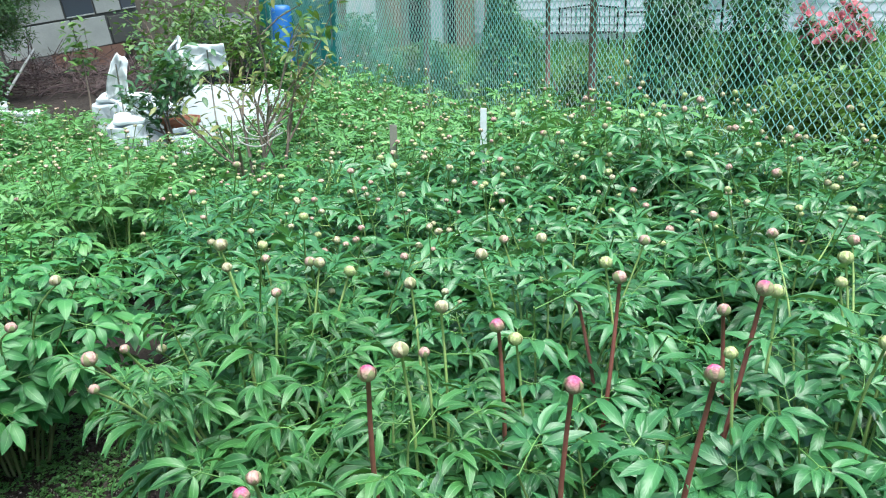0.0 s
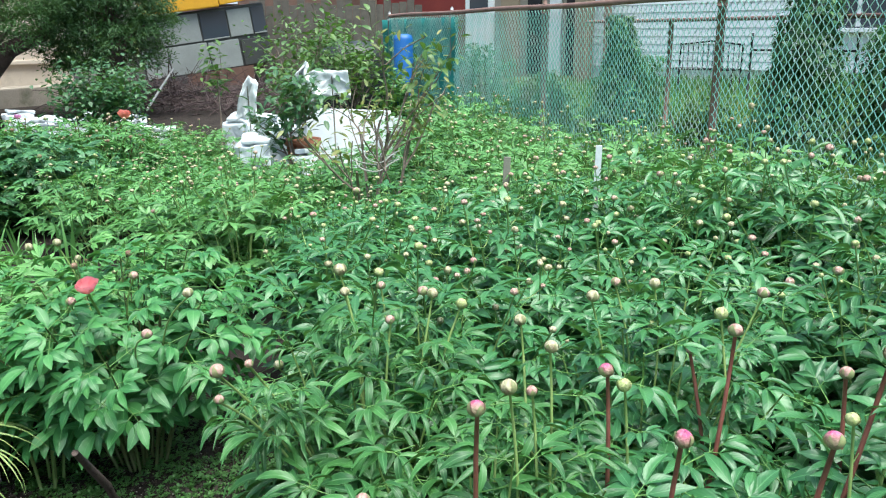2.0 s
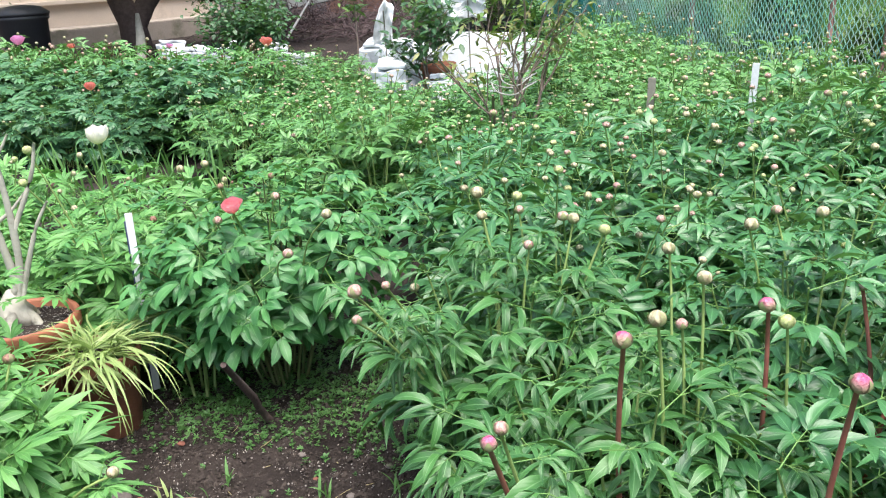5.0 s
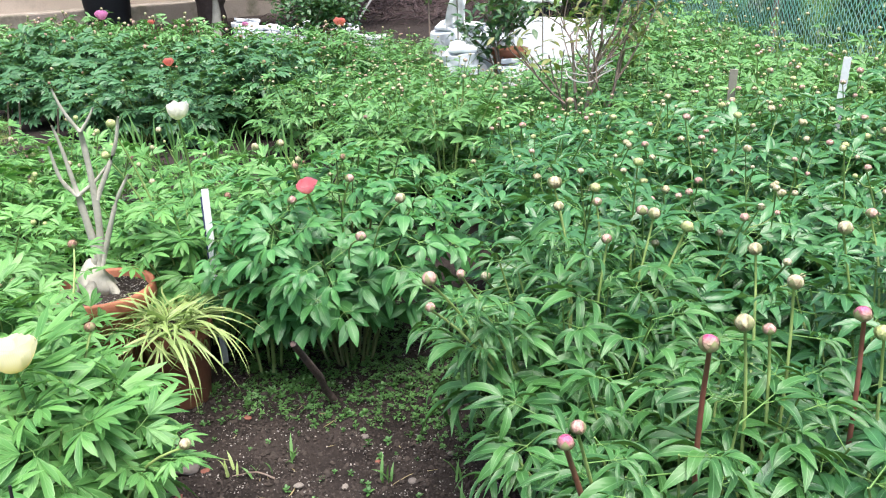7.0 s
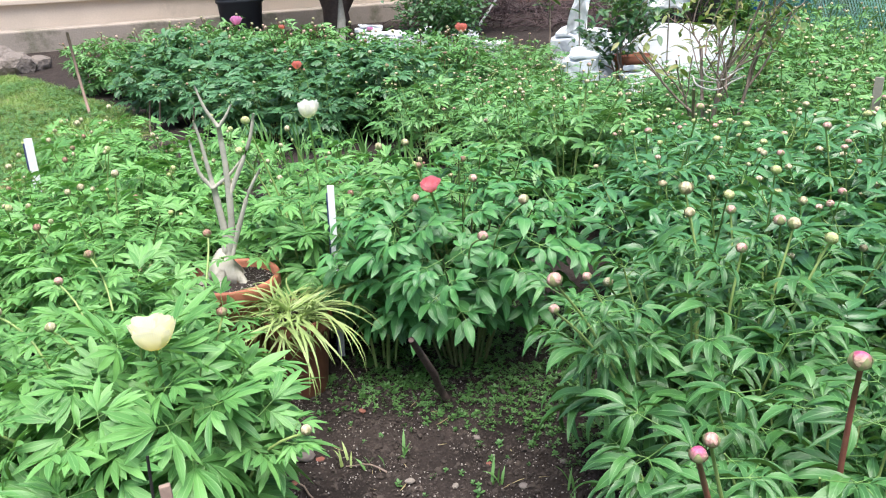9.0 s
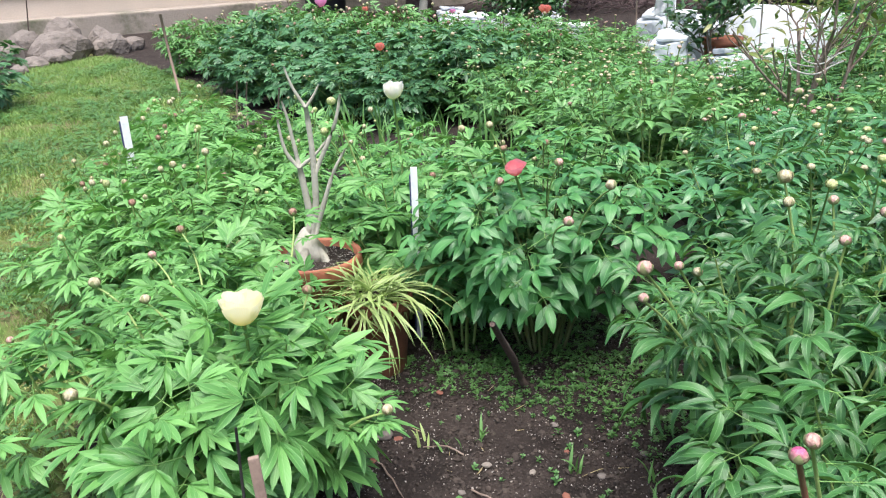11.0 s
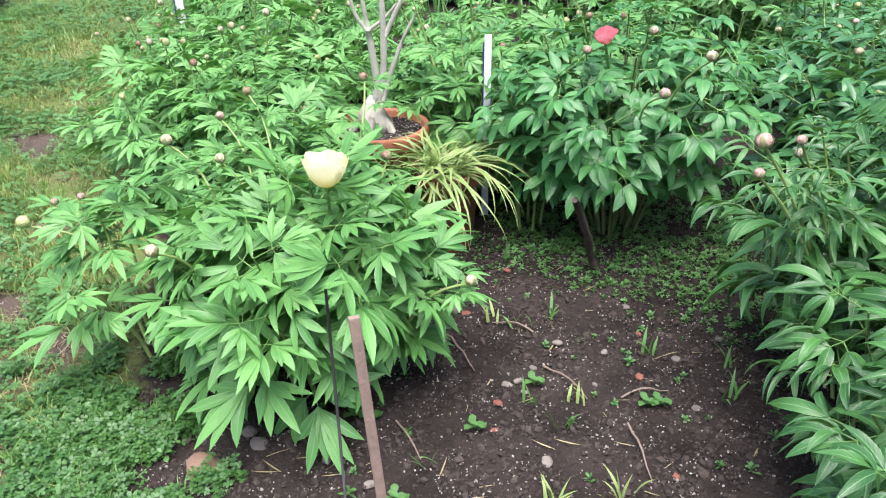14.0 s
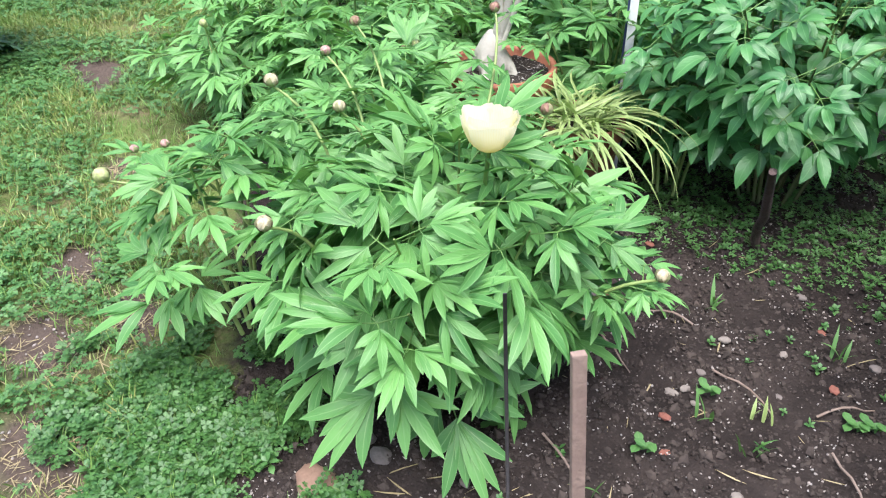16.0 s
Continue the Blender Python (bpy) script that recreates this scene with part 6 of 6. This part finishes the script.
def hedge(x, y, length, depth, height, rz, label, mat, seed, count, flowers=0):
    rng = random.Random(seed)
    root = thing("azalea_bush" if flowers else "hedge", pose(x, y, ground_z(x, y), 0, 0, rz), label, "shrub")
    tips = []
    for k in range(7):
        a = (rng.uniform(-0.4, 0.4) * length, rng.uniform(-0.3, 0.3) * depth, 0)
        link("branch", Geo().add(tube([(a[0] * 0.5, a[1] * 0.5, 0), (a[0] * 0.8, a[1], height * 0.4), (a[0], a[1] * 1.2, height * 0.8)], [0.02, 0.014, 0.006], 5)).mesh("branch", [M["grey_bark"]]), root)
    g, fl = Geo(), Geo()
    shapes = [leaflet(s, s * 0.5, 3, 0.5, 0.2, 0.45) for s in (0.06, 0.08, 0.1)]
    def spot(shell):
        while True:
            p = np.array([rng.uniform(-1, 1), rng.uniform(-1, 1), rng.uniform(0, 1)])
            n = np.linalg.norm(p * np.array((1, 1, 1)))
            lump = 1 + 0.3 * noise.noise(tuple(p * 2.2 + seed))
            if shell < n < lump:
                return p * np.array((length / 2, depth / 2, height)), p / n
    for _ in range(count):
        p, nrm = spot(0.45)
        g.add(rng.choice(shapes), np.array(pose(*p, 0, 0, rng.uniform(0, 360))) @ turn(rng.uniform(-40, 50), rng.uniform(-30, 30), 0))
    link("foliage", g.mesh("foliage", [M[mat]]), root, kind="stuff")
    if flowers:
        cup = Geo()
        for k in range(5):
            cup.add(leaflet(0.05, 0.04, 3, -0.5, 0.2, 0.6), turn(0, 0, 72 * k) @ turn(35, 0, 0))
        cup = cup.piece()
        for _ in range(flowers):
            p, nrm = spot(0.78)
            if p[2] < 0.62 * height:
                continue
            fl.add(cup, np.array(pose(*(p * 1.03), rng.uniform(-50, 50), rng.uniform(-50, 50), 0)) @ np.diag((1.2, 1.2, 1.2, 1)))
        link("blossom", fl.mesh("blossom", [M["azalea"]]), root, label="pink azalea blooms", kind="stuff")
    return root


hedge(3.15, 8.55, 0.8, 0.8, 1.1, -20, "azalea bush covered in pink blooms beyond the fence", "ivy_leaf", 5, 2200, 420)
hedge(2.9, 6.9, 2.4, 1.1, 0.72, -45, "low green hedge along the outside of the fence", "shrub_leaf", 6, 5200)
hedge(4.4, 6.6, 2.0, 1.2, 0.8, -45, "low green hedge along the outside of the fence", "shrub_leaf", 7, 3000)
hedge(0.2, 9.2, 1.4, 0.6, 0.35, -50, "low weedy growth beyond the fence", "shrub_leaf", 8, 2200)
hedge(-3.1, 10.5, 1.2, 0.5, 1.0, -50, "green climber at the foot of the teal sheet", "weed_leaf", 12, 2200)


hedge(-2.3, 12.0, 1.8, 1.0, 1.25, -50, "dark leafy thicket beyond the fence", "ivy_leaf", 21, 4200)
hedge(-1.2, 11.2, 1.4, 0.8, 0.9, -50, "dark leafy thicket beyond the fence", "ivy_leaf", 22, 3000)
hedge(0.9, 9.9, 1.2, 0.8, 0.6, -50, "low green thicket beyond the fence", "shrub_leaf", 23, 2000)
hedge(-3.4, 13.4, 1.8, 1.0, 1.4, -50, "dark leafy thicket beyond the fence", "ivy_leaf", 24, 3600)


def iron_seat(x, y, rz, label):
    """A scrolled iron garden bench."""
    root = thing("garden_bench", pose(x, y, ground_z(x, y), 0, 0, rz), label, "bench")
    for dx in (-0.55, 0.55):
        for dy, h in ((0, 0.42), (0.4, 0.85)):
            link("leg", Geo().add(tube([(dx, dy, 0), (dx, dy + 0.02, h)], 0.016, 6)).mesh("leg", [M["iron"]]), root)
    for k in range(6):
        link("slat", Geo().add(tube([(-0.58, 0.07 * k, 0.42), (0.58, 0.07 * k, 0.42)], 0.014, 6)).mesh("slat", [M["iron"]]), root)
    link("back_rail", Geo().add(tube([(-0.56, 0.42, 0.82), (0, 0.42, 0.88), (0.56, 0.42, 0.82)], 0.016, 6)).mesh("back_rail", [M["iron"]]), root)
    for k in range(12):
        x0 = -0.5 + k * 0.09
        link("back_bar", Geo().add(tube([(x0, 0.42, 0.42), (x0, 0.42, 0.84)], 0.008, 5)).mesh("back_bar", [M["iron"]]), root)
    return root


iron_seat(0.9, 14.6, -25, "black iron garden bench by the white house")
gate = thing("iron_railing", pose(2.15, 13.35, ground_z(2.15, 13.35), 0, 0, -25), "black iron railing with scroll by the white house", "railing")
link("rail", Geo().add(tube([(-0.6, 0, 0.75), (0.9, 0, 0.75)], 0.02, 6)).mesh("rail", [M["iron"]]), gate)
for k in range(3):
    link("upright", Geo().add(tube([(-0.6 + 0.75 * k, 0, 0), (-0.6 + 0.75 * k, 0, 1.0)], 0.018, 6)).mesh("upright", [M["iron"]]), gate)
loop = [(0.12 * math.cos(a), 0, 0.9 + 0.13 * math.sin(a)) for a in np.linspace(-0.9, 4.0, 20)]
link("scroll", Geo().add(tube(loop, 0.014, 6)).mesh("scroll", [M["iron"]]), gate)
# an older fence farther back
back_fence = thing("pipe_fence", Matrix.Identity(4), "old pipe frame fence beyond the chain-link fence", "fence")
for s in (1.75, 3.5, 4.6):
    link("post", Geo().add(tube([fence_point(s, 0.0, 2.2), fence_point(s, 1.62, 2.2)], 0.03, 8)).mesh("post", [M["rust_pipe"]]), back_fence)
link("rail", Geo().add(tube([fence_point(0.4, 1.6, 2.2), fence_point(5.4, 1.6, 2.2)], 0.022, 8)).mesh("rail", [M["rust_pipe"]]), back_fence)

# ---- grass, weeds and litter on the ground ----
def scatter(name, label, mats, pieces, spots, category="", rng=None, sizes=(0.7, 1.3), tilt=25, smooth=True):
    """Small uncountable growth as one object."""
    g = Geo()
    for x, y in spots:
        s = rng.uniform(*sizes)
        g.add(rng.choice(pieces), np.array(pose(x, y, ground_z(x, y), rng.uniform(-tilt, tilt), rng.uniform(-tilt, tilt), rng.uniform(0, 360))) @ np.diag((s, s, s, 1)))
    return tagged(new(name, g.mesh(name, mats, smooth)), label, category or name, kind="stuff")


rng = random.Random(101)
blades = []
for k in range(8):
    g = Geo()
    for _ in range(6):
        g.add(strap_leaf(rng, rng.uniform(0.03, 0.075), 0.004, rng.uniform(50, 85), rng.uniform(0.3, 1.4), 0, 2), turn(0, 0, rng.uniform(0, 360), (rng.gauss(0, 0.015), rng.gauss(0, 0.015), 0)))
    blades.append(g.piece())
clovers = []
for k in range(8):
    g = Geo()
    for _ in range(5):
        h, px, py = rng.uniform(0.015, 0.045), rng.gauss(0, 0.022), rng.gauss(0, 0.022)
        for j in range(3):
            g.add(leaflet(0.014, 0.013, 3, 0.3, 0.15, 0.6) if k < 3 else leaflet(0.014, 0.014, 2, 0.3, 0.15, 0.6), turn(0, 0, 120 * j + 20 * k, (px, py, h)) @ turn(8, 0, 0))
    clovers.append(g.piece())
weeds = []
for k in range(6):
    g = Geo()
    for j in range(7):
        az = 137.5 * j
        g.add(leaflet(rng.uniform(0.02, 0.04), rng.uniform(0.012, 0.022), 4, 0.6, 0.2, 0.55), turn(0, 0, az, (0, 0, 0.004 + 0.004 * j)) @ turn(20 + 6 * j, 0, 0))
    weeds.append(g.piece())


def spots_where(n, box, keep):
    out = []
    tries = 0
    while len(out) < n and tries < n * 30:
        tries += 1
        x, y = rng.uniform(box[0], box[1]), rng.uniform(box[2], box[3])
        if rng.random() < keep(x, y):
            out.append((x, y))
    return out


def patchy(x, y, scale=2.2, bias=0.15):
    return min(max(0.5 + bias + 0.9 * noise.noise((x * scale, y * scale, 5.0)), 0), 1)


def lawn(x, y):
    return min(max(lawn_depth(x, y) * 5 + 0.35, 0), 1) * (1 - min(dirt(x, y), 1)) * patchy(x, y)


scatter("grass", "short patchy lawn grass on the path", [M["grass_blade"]], blades, spots_where(11000, (-5.2, -1.2, -0.2, 2.6), lambda x, y: lawn(x, y) * (0.4 if x > -1.9 and y < 0.9 else 1)), "grass", rng, (0.45, 1.0))
scatter("grass", "yellowing grass tufts on the worn path", [M["dry_blade"]], blades, spots_where(5000, (-6.5, -1.5, 0.1, 2.9), lambda x, y: lawn(x, y) * min(max(0.35 + 1.4 * noise.noise((x * 1.7, y * 1.7, 8.0)), 0), 1)), "grass", rng, (0.5, 1.05))
scatter("grass", "short lawn grass farther along the path", [M["grass_blade"]], blades, spots_where(9000, (-12.0, -5.0, 0.0, 5.6), lawn), "grass", rng, (0.7, 1.4))
scatter("clover", "clover patches farther along the lawn path", [M["weed_leaf"]], clovers[3:], spots_where(3800, (-11.0, -4.6, 0.2, 5.4), lambda x, y: lawn(x, y) * patchy(x, y, 1.3, -0.05)), "clover", rng, (1.0, 1.7), 15)
def clover_patch(x, y):
    edge = 1.35 + 1.6 * noise.noise((x * 8, y * 8, 1.0)) - math.hypot((x + 1.56) / 0.25, (y - 0.6) / 0.19)
    return min(max(edge, 0), 1) * (1 - 0.85 * min(dirt(x, y), 1))


scatter("clover", "clover and low weeds at the bed's edge", [M["clover_leaf"]], clovers, spots_where(2300, (-2.2, -1.15, 0.2, 1.0), lambda x, y: clover_patch(x, y) * patchy(x, y, 14, 0.0)), "clover", rng, (0.4, 1.0), 25)
scatter("weeds", "low round-leaved weeds among clover", [M["weed_leaf"]], weeds, spots_where(420, (-2.2, -1.15, 0.2, 1.0), lambda x, y: clover_patch(x, y) * patchy(x, y, 9, -0.15)), "weeds", rng, (0.35, 0.9), 25)
scatter("grass", "thin grass blades among clover", [M["grass_blade"]], blades, spots_where(420, (-2.3, -1.15, 0.2, 1.0), lambda x, y: clover_patch(x, y)), "grass", rng, (0.5, 1.0), 40)
scatter("clover", "clover spread through the lawn path", [M["weed_leaf"]], clovers[3:], spots_where(5000, (-5.2, -1.8, -0.2, 2.6), lambda x, y: lawn(x, y) * patchy(x, y, 1.3, -0.05)), "clover", rng, (0.6, 1.2), 20)
scatter("weeds", "small round-leaved weeds in shaded soil", [M["weed_leaf"]], weeds + clovers[:4], spots_where(3600, (-1.75, -0.3, 1.7, 3.0), lambda x, y: min(max((y - 2.08 - 0.25 * (x + 1.0)) * 4 + 0.35, 0), 1) * patchy(x, y, 5, 0.05)), "weeds", rng, (0.25, 0.6))
scatter("weeds", "stray seedlings on bare soil", [M["weed_leaf"]], weeds, spots_where(60, (-1.5, -0.3, 0.9, 2.2), lambda x, y: patchy(x, y, 3, -0.2)), "weeds", rng, (0.3, 0.7))
scatter("weeds", "weeds growing under the field peonies", [M["weed_leaf"]], weeds, spots_where(900, (-5.5, -1.6, 2.3, 5.0), lambda x, y: 0.7 * patchy(x, y, 3, 0.0)), "weeds", rng, (0.8, 1.6))
scatter("grass", "rough grass on the bank beyond the fence", [M["bank_blade"]], blades, spots_where(5200, (-6.0, 6.0, 6.0, 17.0), lambda x, y: 1.0 if 0.4 < beyond_fence(x, y) < 9 else 0.0), "grass", rng, (2.5, 4.5))
scatter("straw", "dry straw litter on trodden earth", [M["straw"]], [leaflet(0.06, 0.0025, 3, 0.5, 0.1), leaflet(0.04, 0.002, 3, -0.4, 0.1)], spots_where(1500, (-2.9, -1.35, 0.2, 1.1), lambda x, y: min(dirt(x, y) * 1.6, 1) * patchy(x, y, 7, -0.1)), "straw", rng, (0.7, 1.6), 8)
scatter("straw", "dead stems lying on the bare soil", [M["straw"]], [leaflet(0.09, 0.003, 3, 0.4, 0.1), leaflet(0.05, 0.003, 3, -0.3, 0.1)], spots_where(110, (-1.4, -0.2, 0.8, 2.1), lambda x, y: 0.6), "straw", rng, (0.5, 1.6), 10)

# grit and crumbs of soil
M["grit"] = surface("pale grit", (0.3, 0.27, 0.24), (0.4, 0.36, 0.32), 30, 0.9, 0.2)
M["clod"] = surface("soil crumb", (0.024, 0.0185, 0.0155), (0.1, 0.078, 0.064), 30, 0.95, 0.4)
M["perlite"] = surface("white grit", (0.5, 0.47, 0.43), (0.22, 0.2, 0.18), 30, 0.9, 0.1)


def crumb(seed):
    me = stone_mesh(seed, (1, 0.8, 1), 0.6, 0.9, 1)
    v = np.array([tuple(p.co) for p in me.vertices])
    f = np.array([tuple(p.vertices) for p in me.polygons])
    bpy.data.meshes.remove(me)
    return piece_of(v, f)


crumbs = [crumb(k) for k in range(5)]
soil_box = (-1.65, 0.1, 0.65, 2.75)
bare_soil = lambda x, y: (1.0 if lawn_depth(x, y) < 0 else 0.2) * patchy(x, y, 6, 0.1)
scatter("soil_crumbs", "loose dark crumbs of bed soil", [M["clod"]], crumbs, spots_where(24000, soil_box, bare_soil), "soil", rng, (0.004, 0.014), 60, False)
scatter("soil_crumbs", "larger clods on the dug soil", [M["clod"]], crumbs, spots_where(2200, soil_box, bare_soil), "soil", rng, (0.012, 0.03), 60, False)
scatter("grit", "pale grit and pebbles strewn on soil", [M["grit"]], crumbs, spots_where(3200, soil_box, bare_soil), "grit", rng, (0.003, 0.01), 60)
scatter("grit", "white specks of grit on dark soil", [M["perlite"]], crumbs, spots_where(6500, soil_box, lambda x, y: bare_soil(x, y) * patchy(x, y, 11, -0.2)), "grit", rng, (0.0018, 0.007), 60, False)
scatter("grit", "small stones and crumbs on trodden earth", [M["grit"], ], crumbs, spots_where(260, (-2.6, -1.5, 0.2, 1.2), lambda x, y: min(dirt(x, y), 1)), "grit", rng, (0.004, 0.012), 60)


def sprout(x, y, count, height, label, mat, seed, width=0.01):
    r = random.Random(seed)
    root = thing("sprout", (x, y, ground_z(x, y)), label, "sprout", "sprouts on the bare soil")
    for k in range(count):
        shape = Geo().add(strap_leaf(r, height * r.uniform(0.6, 1.1), width * r.uniform(0.7, 1.2), r.uniform(55, 85), r.uniform(0.2, 1.3))).mesh("sprout leaf", [M[mat]])
        link("leaf", shape, root, turn(0, 0, r.uniform(0, 360), (r.gauss(0, 0.012), r.gauss(0, 0.012), 0)))
    return root


for k, (x, y, n, h, mat) in enumerate(((-0.88, 1.169, 4, 0.1, "iris_leaf"), (-0.864, 1.506, 4, 0.08, "iris_leaf"), (-0.741, 1.502, 4, 0.1, "iris_leaf"), (-0.779, 1.598, 5, 0.07, "striped_leaf"), (-0.592, 1.28, 13, 0.09, "striped_leaf"), (-0.491, 1.407, 7, 0.09, "striped_leaf"), (-1.074, 1.833, 7, 0.08, "iris_leaf"), (-1.194, 1.703, 4, 0.07, "striped_leaf"), (-1.108, 1.733, 4, 0.07, "iris_leaf"), (-0.78, 1.909, 6, 0.09, "iris_leaf"), (-0.58, 2.0, 5, 0.08, "iris_leaf"), (-0.5, 1.88, 5, 0.08, "iris_leaf"))):
    sprout(x, y, n, h, "small tuft of pale green shoots on bare soil", mat, 200 + k, 0.008)
for k, (x, y) in enumerate(((-0.641, 1.716), (-0.615, 1.735), (-0.853, 1.047), (-0.885, 1.33), (-1.128, 1.14), (-1.1, 1.17), (-0.898, 1.567))):
    root = thing("seedling", (x, y, ground_z(x, y)), "bright green leafy seedling on bare soil", "seedling", "seedlings")
    for j in range(8):
        link("leaf", Geo().add(leaflet(0.03, 0.02, 5, 0.5, 0.2, 0.55)).mesh("seedling leaf", [M["weed_leaf"]]), root, turn(0, 0, 137 * j, (0.01 * math.cos(j), 0.01 * math.sin(j), 0.01 + 0.003 * j)) @ turn(25, 0, 0))
for k in range(7):
    a = rng.uniform(0, 6.28)
    x, y, n = rng.uniform(-1.3, -0.5), rng.uniform(0.85, 1.8), rng.uniform(0.08, 0.2)
    pts = [(x + n * u * math.cos(a), y + n * u * math.sin(a), ground_z(x + n * u * math.cos(a), y + n * u * math.sin(a)) + 0.006 + 0.012 * math.sin(3.1 * u)) for u in np.linspace(0, 1, 6)]
    rod("twig", pts, [0.003, 0.003, 0.003, 0.0025, 0.002, 0.0015], "grey_bark", "thin dry twig lying on the soil", "twig", 5)
